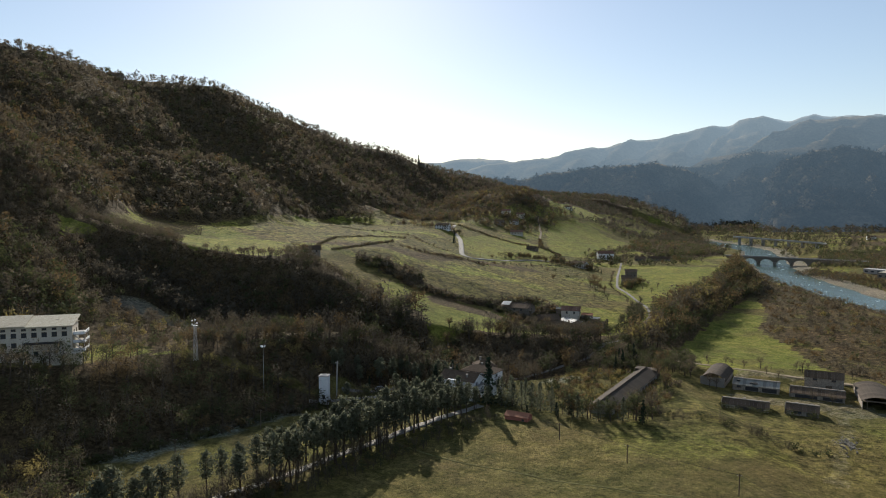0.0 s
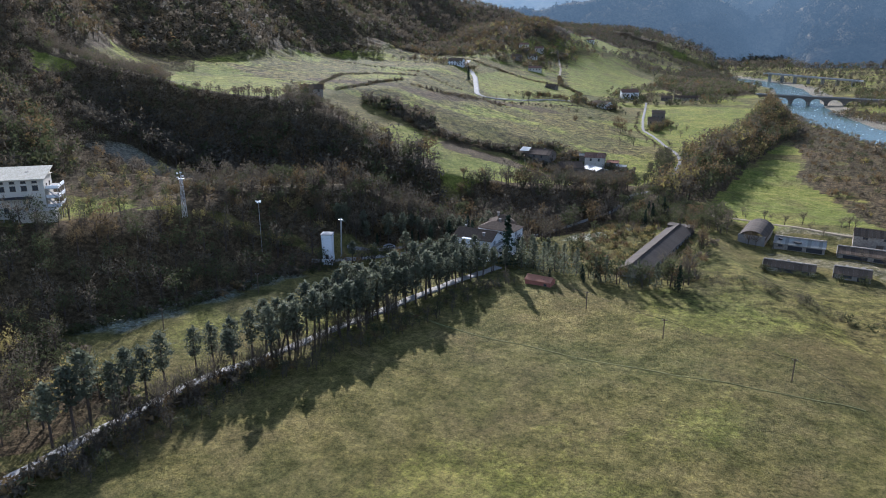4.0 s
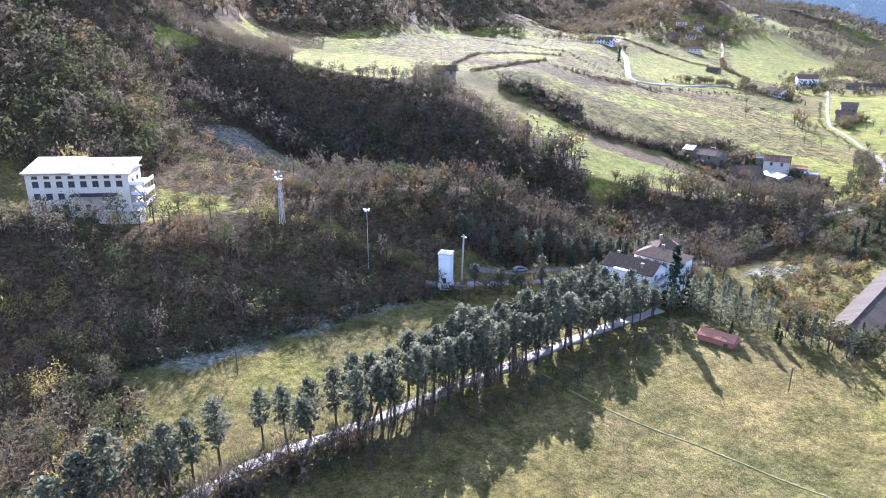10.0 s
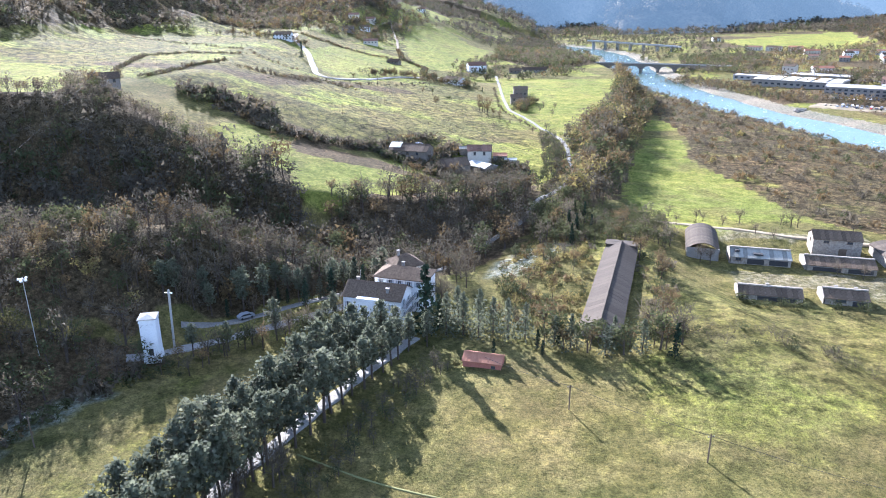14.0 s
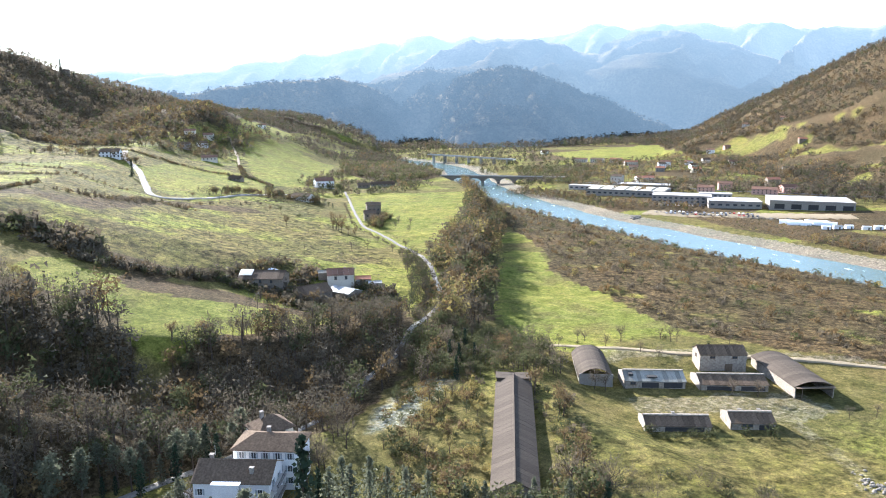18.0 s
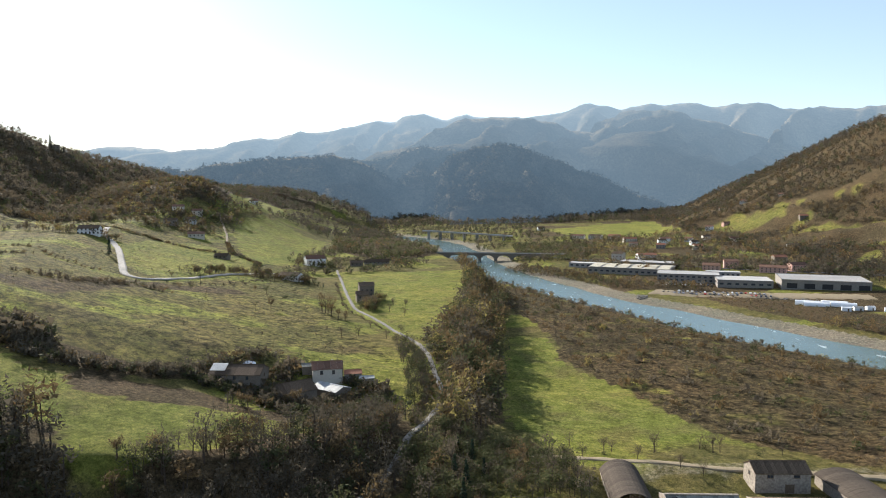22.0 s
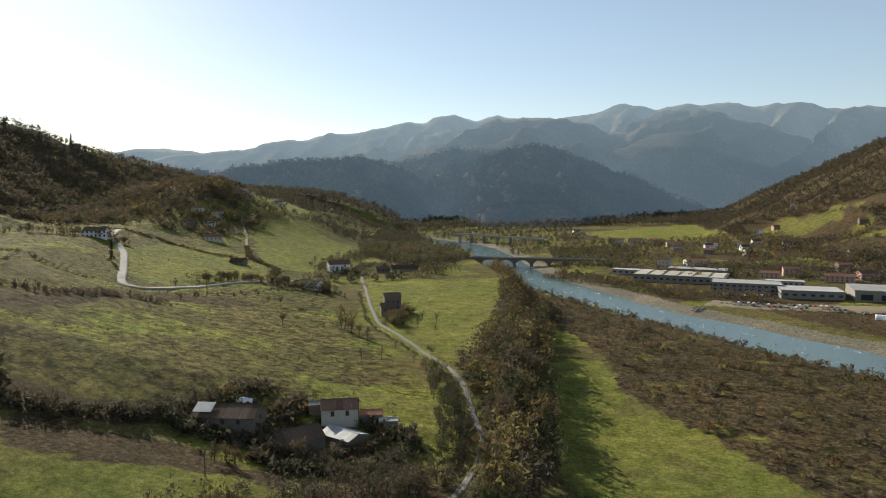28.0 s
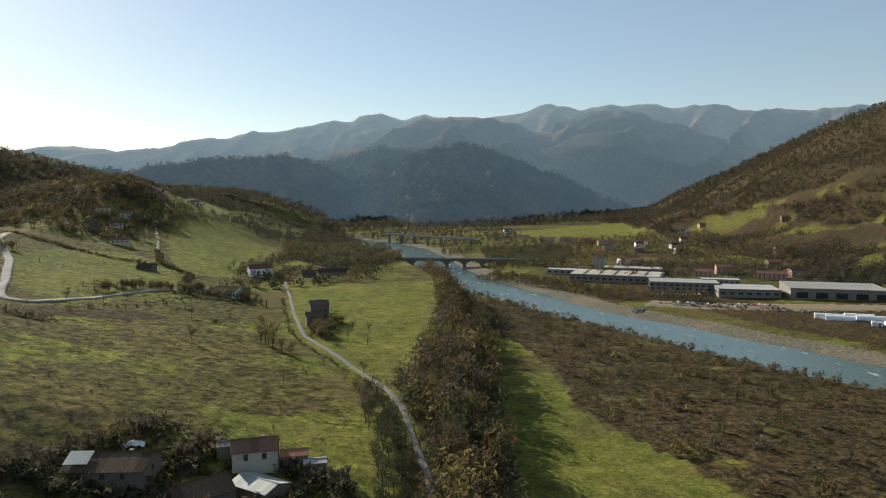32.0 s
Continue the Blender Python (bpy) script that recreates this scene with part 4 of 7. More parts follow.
def tree(kind, x, y, size=1.0, tone=None, label="", group="", z=None, lean=0.0, name=None):
    """One tree as a thing: trunk and crown."""
    global TREES
    TREES += 1
    rng = random.Random(TREES * 7 + 3)
    tone = tone or kind
    k = rng.randrange(len(KINDS[kind]))
    names = {"pine": "pine_tree", "cedar": "cedar_tree", "spruce": "spruce_tree", "cypress": "cypress_tree", "shrub": "shrub", "bush": "bush"}
    base = new(name or names.get(kind, "tree"))
    z = float(land(x, y)) if z is None else z
    s = size * rng.uniform(0.9, 1.1)
    base.matrix_basis = pose(x, y, z - 0.1, lean, rng.uniform(-2, 2), rng.uniform(0, 360)) @ Matrix.Diagonal((s * rng.uniform(0.92, 1.08), s, s, 1))
    a, b = tree_mesh(kind, k, tone)
    share("trunk" if kind not in ("shrub", "bush") else "stem", a, base)
    share("crown", b, base)
    what = {"bare": "bare grey-brown broadleaf tree in late autumn", "autumn": "broadleaf tree with thin russet autumn leaves", "olive": "small dull green broadleaf tree",
            "pine": "tall roadside pine with a clean trunk", "cedar": "dense grey-green garden conifer", "spruce": "tall dark green spruce", "cypress": "slim dark evergreen tree", "shrub": "leafless brown thorn shrub in rough grass", "bush": "dull green bush in rough grass"}
    if tone == "yellow":
        what = {k2: "broadleaf tree with fading yellow leaves" for k2 in what}
    return tagged(base, label or what[kind], "tree" if kind not in ("shrub", "bush") else "bush", group)


def scatter(poly, gap, seed, keep=None):
    """Uneven spots inside a plan polygon, about gap metres apart."""
    rng = np.random.RandomState(seed)
    p = np.array(poly)
    (x0, y0), (x1, y1) = p.min(0), p.max(0)
    gx, gy = np.meshgrid(np.arange(x0, x1, gap), np.arange(y0, y1, gap))
    gx = gx.ravel() + rng.uniform(-0.48, 0.48, gx.size) * gap
    gy = gy.ravel() + rng.uniform(-0.48, 0.48, gy.size) * gap
    ok = inside(gx, gy, poly)
    if keep is not None:
        ok &= keep(gx, gy)
    return gx[ok], gy[ok]


def wood(name, label, x, y, seed, mix, size, table=LOW, category="woodland"):
    """A whole wood as one joined mesh: many trees of mixed kinds and tones."""
    rng = np.random.RandomState(seed)
    if category == "woodland":
        shut = np.zeros(len(x), bool)
        for f in PLATEAU_FIELDS + (SLOPE_FIELDS + EAST_FIELDS if table is DIST else []):
            shut |= inside(x, y, f)
        x, y = x[~shut], y[~shut]
    n = len(x)
    z = land(x, y)
    kinds, weights = [m[:2] for m in mix], np.array([m[2] for m in mix], float)
    tones = [M_BARK] + [TONE[t] for _, t in kinds]
    patch = waves(x, y, 70, seed + 5) * 0.9
    u = np.clip(rng.uniform(0, 1, n) * 0.75 + 0.25 * (0.5 + 0.5 * np.clip(patch, -1, 1)), 0, 0.9999)
    pick = np.searchsorted(np.cumsum(weights) / weights.sum(), u)
    pick = np.clip(pick, 0, len(kinds) - 1)
    V, T, Mi, off = [], [], [], 0
    for j, (kind, tone) in enumerate(kinds):
        shapes = table[kind]
        shape_of = rng.randint(0, len(shapes), n)
        for q, (tw, tc) in enumerate(shapes):
            s = np.where((pick == j) & (shape_of == q))[0]
            if not len(s):
                continue
            v = np.concatenate([tw[0], tc[0]])
            t = np.concatenate([tw[1], tc[1] + len(tw[0])])
            mi = np.concatenate([np.zeros(len(tw[1]), int), np.full(len(tc[1]), j + 1)])
            ang = rng.uniform(0, 2 * np.pi, len(s))
            sc = size * rng.uniform(0.62, 1.25, len(s))
            ca, sa = np.cos(ang)[:, None] * sc[:, None], np.sin(ang)[:, None] * sc[:, None]
            X = v[None, :, 0] * ca - v[None, :, 1] * sa + x[s][:, None]
            Y = v[None, :, 0] * sa + v[None, :, 1] * ca + y[s][:, None]
            Z = v[None, :, 2] * (sc * rng.uniform(0.85, 1.2, len(s)))[:, None] + z[s][:, None]
            V.append(np.stack([X, Y, Z], -1).reshape(-1, 3))
            T.append((t[None] + (np.arange(len(s)) * len(v))[:, None, None] + off).reshape(-1, 3))
            Mi.append(np.tile(mi, len(s)))
            off += len(s) * len(v)
    me = big_mesh(name, np.concatenate(V), np.concatenate(T), None)
    for m in tones:
        me.materials.append(m)
    me.polygons.foreach_set("material_index", np.concatenate(Mi).astype(np.int32))
    return tagged(new(name, me), label, category, kind="stuff")


MIX_RUSSET = [("bare", "bare", 3.2), ("olive", "olive", 1.4), ("autumn", "autumn", 3.6), ("autumn", "yellow", 0.5)]
MIX_KHAKI = [("autumn", "yellow", 4), ("olive", "olive", 2), ("bare", "bare", 1.6), ("autumn", "autumn", 1.2)]
MIX_GREY = [("bare", "bare", 5), ("olive", "olive", 1.6), ("autumn", "autumn", 2), ("autumn", "yellow", 0.5)]
MIX_WARM = [("bare", "bare", 3), ("olive", "olive", 1.5), ("autumn", "autumn", 3), ("autumn", "yellow", 1.4)]
MIX_LIGHT = [("bare", "bare", 2.5), ("olive", "olive", 3), ("autumn", "autumn", 1.6), ("autumn", "yellow", 1.6)]
MIX_DARK = [("bare", "bare", 6), ("olive", "olive", 2), ("autumn", "autumn", 1.3), ("autumn", "yellow", 0.12)]
MIX_GREEN = [("bare", "bare", 3), ("olive", "olive", 4), ("autumn", "autumn", 1), ("autumn", "yellow", 0.3)]

LAWN = np.array([(-62, 178), (-46, 190), (-32, 201)], float)
LANE_LINE = np.array([(-4, 234), (7, 235), (17, 241), (26, 252), (37, 265), (50, 277), (60, 298), (68, 325), (78, 354), (87, 382), (93, 412), (89, 440)], float)
px, py = scatter(SPUR_WOOD, 5.8, 1, lambda x, y: line_dist(x, y, LAWN)[0] > 6)
low = (py < 141) & (px > -48)
wood("spur_wood", "dense mixed wood below the hotel in shade", px[~low], py[~low], 1, MIX_GREEN, 1.05, NEAR)
wood("spur_foot_wood", "khaki and yellow thicket at the foot of the spur", px[low], py[low], 16, MIX_KHAKI, 0.95, NEAR)
def below_brow(x, y):
    return land(x, y) < np.interp(x, [-330, -220, -150, -60, 0], [90, 76, 63, 49, 46])


px, py = scatter(SCARP_WOOD, 4.9, 2, below_brow)
wood("scarp_wood", "dark wood on the steep bank above the stream", px, py, 2, MIX_DARK, 1.25, MID)
px, py = scatter(SCARP_WOOD, 3.4, 22, lambda x, y: ~below_brow(x, y))
wood("scarp_brow_wood", "low grey and brown wood on the brow of the bank", px, py, 22, MIX_DARK, 0.62, MID)
px, py = scatter([(-340, 60), (-230, 90), (-140, 128), (-112, 160), (-96, 186), (-104, 214), (-170, 236), (-260, 210), (-340, 190)], 5.6, 13)
wood("hill_foot_wood", "mixed autumn wood climbing behind the hotel", px, py, 13, MIX_GREEN, 1.25, MID)
px, py = scatter(SPUR_TOP, 5.6, 12, lambda x, y: (np.hypot(x + 28.3, y - 195.5) > 4) & (line_dist(x, y, LAWN)[0] > 7))
wood("spur_top_wood", "thin mixed scrub wood on top of the spur", px, py, 12, MIX_LIGHT, 0.55, MID)
px, py = scatter(MILL_WOOD, 4.4, 3, lambda x, y: (line_dist(x, y, LANE_LINE)[0] > np.where(y < 348, 1.5, 3.4)) & (np.hypot(x - 57, y - 256) > 14) & (np.hypot(x - 52, y - 245) > 14))
wood("mill_wood", "bare grey wood behind the white houses", px, py, 3, MIX_GREY, 1.0)
px, py = scatter(LANE_WOOD, 4.9, 4)
wood("lane_wood", "belt of bare trees beside the lane", px, py, 4, MIX_LIGHT, 1.2, MID)
px, py = scatter(STREAM_WOOD, 5.0, 5, lambda x, y: (line_dist(x, y, STREAM)[0] > 11) | (x < -130))
wood("stream_wood", "scrubby trees along the stream bed", px, py, 5, MIX_DARK, 0.7, MID)
px, py = scatter(NORTH_WOOD, 6.5, 6)
wood("river_bluff_wood", "wood on the bluff above the bridge", px, py, 6, MIX_GREEN, 1.1, DIST)
px, py = scatter(FAR_BELT, 5.0, 7)
wood("far_bank_thicket", "brown thicket on the far river bank", px, py, 7, MIX_WARM, 0.75, DIST)
px, py = scatter(FAR_BANK, 4.6, 17)
wood("far_bank_thicket", "russet bushes on the bank below the tunnels", px, py, 17, MIX_WARM, 0.6, DIST)


def on_west_hill(x, y):
    d, _, top = line_dist(x, y, WEST_RIDGE)
    edge = 285 + 26 * waves(x, y, 180, 77) - 110 * sstep(880, 1200, y)
    clear = np.exp(-((x + 330) / 60) ** 2 - ((y - 1240) / 30) ** 2) > 0.4
    return (d < edge) & (x > -760) & ~clear & ~((np.abs(d - 60) < 14) & (waves(x, y, 200, 15) > 0.75))


px, py = scatter([(-640, 150), (-200, 150), (-150, 1250), (-220, 1800), (-640, 1800)], 7.6, 8, on_west_hill)
wood("west_hill_wood", "wooded hillside of grey and russet trees against the light", px, py, 8, MIX_DARK, 1.12, DIST)
px, py = scatter([(-640, -150), (-170, -50), (-170, 430), (-640, 430)], 8.8, 9, lambda x, y: ((np.hypot(x + 430, (y - 120) / 1.1) < 262) | (np.hypot(x + 425, y - 205) < 225)) & (y > 20) & ~inside(x, y, SCARP_WOOD) & ~inside(x, y, LUSH[5]))
wood("south_hill_wood", "russet wood on the near hill", px, py, 9, MIX_RUSSET, 1.2, FAR)


def on_east_hill(x, y):
    d, _, _ = line_dist(x, y, EAST_RIDGE)
    ok = (x > 500 + 0.10 * np.abs(y - 1150)) & (y - 0.5 * x > 600) & (waves(x, y, 260, 41) > 0.15 - 1.2 * sstep(420, 250, d))
    for p in EAST_FIELDS + LUSH[7:]:
        ok &= ~inside(x, y, p)
    return ok


px, py = scatter([(430, 850), (1100, 800), (1120, 2850), (480, 2850)], 9.6, 10, on_east_hill)
wood("east_hill_wood", "brown wooded hillside above the village", px, py, 10, [("bare", "bare", 6), ("olive", "olive", 1.5), ("autumn", "autumn", 4)], 1.2, DIST)
px, py = scatter(GULLY_WOOD, 4.8, 14, lambda x, y: (np.hypot(x - 11, y - 222) > 9) & (np.hypot(x + 9, y - 210) > 4))
wood("gully_wood", "dense bare trees between the lane and the stream", px, py, 14, MIX_GREY, 0.85)


# ---- building helpers ----
def boxes(*blocks):
    """Points and faces of blocks given as (x0, x1, y0, y1, z0, z1), joined into one part."""
    v, f = [], []
    for x0, x1, y0, y1, z0, z1 in blocks:
        o = len(v)
        v += [(x0, y0, z0), (x1, y0, z0), (x1, y1, z0), (x0, y1, z0), (x0, y0, z1), (x1, y0, z1), (x1, y1, z1), (x0, y1, z1)]
        f += [(o, o + 3, o + 2, o + 1), (o + 4, o + 5, o + 6, o + 7), (o, o + 1, o + 5, o + 4), (o + 1, o + 2, o + 6, o + 5), (o + 2, o + 3, o + 7, o + 6), (o + 3, o, o + 4, o + 7)]
    return v, f


def part(name, vf, material, parent, label=""):
    return put_mesh(name, vf[0], vf[1], material, parent, label)


def prism(outline, y0, y1):
    """An outline in x and z drawn out along y."""
    n = len(outline)
    v = [(x, y0, z) for x, z in outline] + [(x, y1, z) for x, z in outline]
    f = [tuple(range(n)), tuple(range(2 * n - 1, n - 1, -1))]
    for k in range(n):
        j = (k + 1) % n
        f.append((k, n + k, n + j, j))
    return v, f


def turned(vf):
    """The same part turned a quarter, so that what ran along y runs along x."""
    return [(y, -x, z) for x, y, z in vf[0]], vf[1]


def tube(points, r, sides=6):
    v, f = [], []
    pts = [Vector(p) for p in points]
    for k, p in enumerate(pts):
        d = (pts[min(k + 1, len(pts) - 1)] - pts[max(k - 1, 0)]).normalized()
        u = d.cross(Vector((0.3, 0.7, 0.64))).normalized()
        w = d.cross(u)
        for s in range(sides):
            a = 2 * math.pi * s / sides
            v.append(tuple(p + (u * math.cos(a) + w * math.sin(a)) * r))
        if k:
            for s in range(sides):
                q = (s + 1) % sides
                o = (k - 1) * sides
                f.append((o + s, o + q, o + sides + q, o + sides + s))
    return v, f


def ridged_sheet(length, slope_len, thick, pitch=0.9, depth=0.05):
    """A roofing sheet with shallow ribs, lying from y=0 to y=slope_len."""
    n = max(2, int(length / pitch) * 2)
    top = []
    for k in range(n + 1):
        top.append((-length / 2 + length * k / n, depth if k % 2 else 0.0))
    out = top + [(length / 2, -thick), (-length / 2, -thick)]
    return prism(out, 0, slope_len)


WINDOW_CACHE = {}


def window(parent, face, u, z, w, h, L, W, shutter=None, pane_mat=None):
    """A window on one face of a body L by W: frame, pane, sill and open shutters."""
    key = (round(w, 2), round(h, 2), shutter)
    if key not in WINDOW_CACHE:
        t = 0.10
        fr = boxes((-w / 2 - t, -w / 2, -0.07, 0.02, -t, h + t), (w / 2, w / 2 + t, -0.07, 0.02, -t, h + t), (-w / 2, w / 2, -0.07, 0.02, h, h + t), (-0.03, 0.03, -0.05, 0.02, 0, h), (-w / 2 - 0.16, w / 2 + 0.16, -0.16, 0.02, -t - 0.05, 0))
        pn = boxes((-w / 2, w / 2, -0.03, 0.0, 0, h))
        sh = boxes((-w / 2 - 0.50 * w - 0.02, -w / 2 - 0.10, -0.11, -0.075, 0.02, h), ) if shutter else None
        sh2 = boxes((w / 2 + 0.10, w / 2 + 0.50 * w + 0.02, -0.11, -0.075, 0.02, h)) if shutter else None
        tmp = []
        for nm, vf, m in (("window", fr, M_PLASTER if shutter else M_WOOD), ("pane", pn, M_GLASS), ("shutter", sh, shutter), ("shutter", sh2, shutter)):
            if vf is None:
                continue
            me = bpy.data.meshes.new(nm)
            me.from_pydata(vf[0], [], vf[1])
            me.materials.append(m)
            tmp.append((nm, me))
        WINDOW_CACHE[key] = tmp
    m = {"S": pose(u, -W / 2, z), "N": pose(u, W / 2, z, 0, 0, 180), "E": pose(L / 2, u, z, 0, 0, 90), "W": pose(-L / 2, u, z, 0, 0, -90)}[face]
    made = WINDOW_CACHE[key]
    win = share("window", made[0][1], parent, m)
    for nm, me in made[1:]:
        share(nm, me, win)
    return win


def building(name, label, category, x, y, yaw, L, W, h, rise, wall_mat, roof_mat, z=None, windows=(), chimneys=(), over=0.5, group="", panels=0, deep=1.5, hip=0.0, shutter=None, door=None):
    """A pitched-roof building, ridge along its length: walls, roof slopes, windows, chimneys."""
    base = new(name)
    zz = float(np.min(land(np.array([x, x + 3, x - 3]), np.array([y, y + 3, y - 3])))) if z is None else z
    base.matrix_basis = pose(x, y, zz, 0, 0, yaw)
    tagged(base, label, category, group)
    part("wall", turned(prism([(-W / 2, -deep), (W / 2, -deep), (W / 2, h), (0, h + rise - 0.02), (-W / 2, h)], -L / 2, L / 2)) if not hip else boxes((-L / 2, L / 2, -W / 2, W / 2, -deep, h)), wall_mat, base)
    run = W / 2 + over
    drop = rise * over / (W / 2)
    if hip:
        e = hip
        for s in (1, -1):
            a = [(-L / 2 - over, -run * s, h - drop), (L / 2 + over, -run * s, h - drop), (L / 2 - e, 0, h + rise), (-L / 2 + e, 0, h + rise)]
            b = [(p[0], p[1], p[2] - 0.2) for p in a]
            part("roof_slope", (a + b, [(0, 1, 2, 3), (7, 6, 5, 4), (0, 4, 5, 1), (1, 5, 6, 2), (2, 6, 7, 3), (3, 7, 4, 0)]), roof_mat, base)
            a = [(s * (L / 2 + over), -run, h - drop), (s * (L / 2 + over), run, h - drop), (s * (L / 2 - e), 0, h + rise)]
            b = [(p[0], p[1], p[2] - 0.2) for p in a]
            part("roof_slope", (a + b, [(0, 1, 2), (5, 4, 3), (0, 3, 4, 1), (1, 4, 5, 2), (2, 5, 3, 0)]), roof_mat, base)
    else:
        length = math.hypot(run, rise + drop)
        tilt = math.degrees(math.atan2(rise + drop, run))
        for s in (1, -1):
            n = panels or 1
            wide = (L + 2 * over * 0.7) / n
            key = ("roof", round(wide, 2), round(length, 2), roof_mat.name, panels)
            if key not in WINDOW_CACHE:
                vf = ridged_sheet(wide - (0.04 if panels else 0), length, 0.14, 0.55 if panels else 0.5, 0.022 if panels else 0.05)
                me = bpy.data.meshes.new("roof_slope")
                me.from_pydata(vf[0], [], vf[1])
                me.materials.append(roof_mat)
                WINDOW_CACHE[key] = me
            for k in range(n):
                cx = -L / 2 - over * 0.7 + wide * (k + 0.5)
                jig = math.sin(k * 7.3 + s * 2 + x) * 0.02 * (1 if panels else 0)
                m = pose(cx, -run, h - drop + 0.10 + jig, tilt, 0, 0) if s > 0 else pose(0, 0, 0, 0, 0, 180) @ pose(-cx, -run, h - drop + 0.10 + jig, tilt, 0, 0)
                share("roof_panel" if panels else "roof_slope", WINDOW_CACHE[key], base, m)
        part("ridge_cap", turned(prism([(-0.28, h + rise + 0.10), (0, h + rise + 0.30), (0.28, h + rise + 0.10), (0, h + rise + 0.02)], -L / 2 - over * 0.7, L / 2 + over * 0.7)), roof_mat, base)
    for face, u, zw, w, hh in windows:
        window(base, face, u, zw, w, hh, L, W, shutter)
    for cx, cy, ch in chimneys:
        t = h + rise * (1 - abs(cy) / (W / 2))
        part("chimney", boxes((cx - 0.35, cx + 0.35, cy - 0.35, cy + 0.35, t - 0.6, t + ch), (cx - 0.45, cx + 0.45, cy - 0.45, cy + 0.45, t + ch - 0.12, t + ch + 0.05)), M_GREYWALL, base, "rendered chimney stack")
    if door:
        face, u, w, hh = door
        m = {"S": pose(u, -W / 2, 0), "E": pose(L / 2, u, 0, 0, 0, 90), "W": pose(-L / 2, u, 0, 0, 0, -90)}[face]
        d = part("door", boxes((-w / 2, w / 2, -0.06, 0.02, 0, hh), (-w / 2 - 0.1, -w / 2, -0.09, 0.02, 0, hh + 0.1), (w / 2, w / 2 + 0.1, -0.09, 0.02, 0, hh + 0.1)), M_WOOD, base)
        d.matrix_basis = m
    return base


def strip(name, pts, width, material, label, category="road", lift=0.18, crown=0.05, step=2.5):
    """A road or track laid over the land."""
    pts = np.array(pts, float)
    s = np.concatenate([[0], np.cumsum(np.hypot(*np.diff(pts, axis=0).T))])
    u = np.arange(0, s[-1], step)
    x, y = np.interp(u, s, pts[:, 0]), np.interp(u, s, pts[:, 1])
    for _ in range(6):
        x[1:-1] = (x[:-2] + 2 * x[1:-1] + x[2:]) / 4
        y[1:-1] = (y[:-2] + 2 * y[1:-1] + y[2:]) / 4
    tx, ty = np.gradient(x), np.gradient(y)
    k = np.hypot(tx, ty)
    nx, ny = -ty / k, tx / k
    wob = 1 + 0.12 * np.sin(u * 0.6) + 0.08 * np.sin(u * 1.7)
    rows = []
    for o, dz in ((-0.62, -0.9), (-0.5, 0), (-0.25, crown), (0, crown * 0.6), (0.25, crown), (0.5, 0), (0.62, -0.9)):
        px, py = x + nx * width * o * wob, y + ny * width * o * wob
        zc = np.maximum(land(x, y), 0.5 * land(x, y) + 0.5 * land(px, py))
        rows.append(np.stack([px, py, zc + lift + dz], -1))
    v = np.stack(rows, 1).reshape(-1, 3)
    n = len(rows)
    idx = np.arange(len(v)).reshape(-1, n)
    q = np.stack([idx[:-1, :-1], idx[1:, :-1], idx[1:, 1:], idx[:-1, 1:]], -1).reshape(-1, 4)
    return tagged(new(name, big_mesh(name, v, q, material, False)), label, category, kind="structure")


# ---- roads and tracks ----
strip("road_avenue", [(20, -120), (33, 40), (36, 100), (37, 138), (43, 154), (47, 174), (52, 194), (57, 214), (61, 229), (66, 246)], 2.8, M_AVENUE, "narrow pale damp lane under the pines")
strip("road_upper", [(9, 236), (17, 241), (26, 252), (37, 265), (50, 277), (60, 298), (68, 325), (78, 354), (87, 382), (93, 412), (89, 440), (86, 475), (78, 503), (57, 549), (36, 594), (22, 656), (10, 717), (-5, 790)], 2.0, M_LANE, "worn grey country lane to the hillside farms")
strip("road_lower", [(5, 220), (14, 226), (26, 239), (36, 250), (46, 262), (52, 277)], 3.0, M_AVENUE, "short pale lane past the tower")
strip("road_hill", [(-215, 800), (-196, 752), (-178, 725), (-155, 690), (-127, 634), (-104, 586), (-96, 571), (-88, 572), (-82, 588), (-74, 634), (-60, 688), (-46, 714), (-30, 726)], 4.2, M_AVENUE, "white gravel road bending across the pasture", lift=0.35)
strip("road_ridge", [(-104, 808), (-128, 870), (-150, 940), (-190, 1040)], 2.4, M_TRACK, "farm road climbing between the houses")
strip("track_sheds", [(118, 362), (145, 358), (157, 356), (173, 350), (196, 349), (226, 344), (280, 330)], 2.4, M_TRACK, "earth track behind the sheds")
strip("track_field", [(58, 196), (76, 191), (95, 190), (116, 188), (140, 187), (175, 190)], 0.4, M_MOWN, "faint mown path across the meadow", lift=0.06)
strip("road_village", [(240, 1120), (330, 1010), (395, 960), (470, 900), (560, 840)], 6.0, M_ASPHALT, "asphalt road through the works", lift=0.3)
strip("road_yard", [(283, 802), (315, 782), (355, 769), (400, 757), (450, 745)], 24.0, M_TRACK, "pale earth works yard beside the river", lift=0.3)

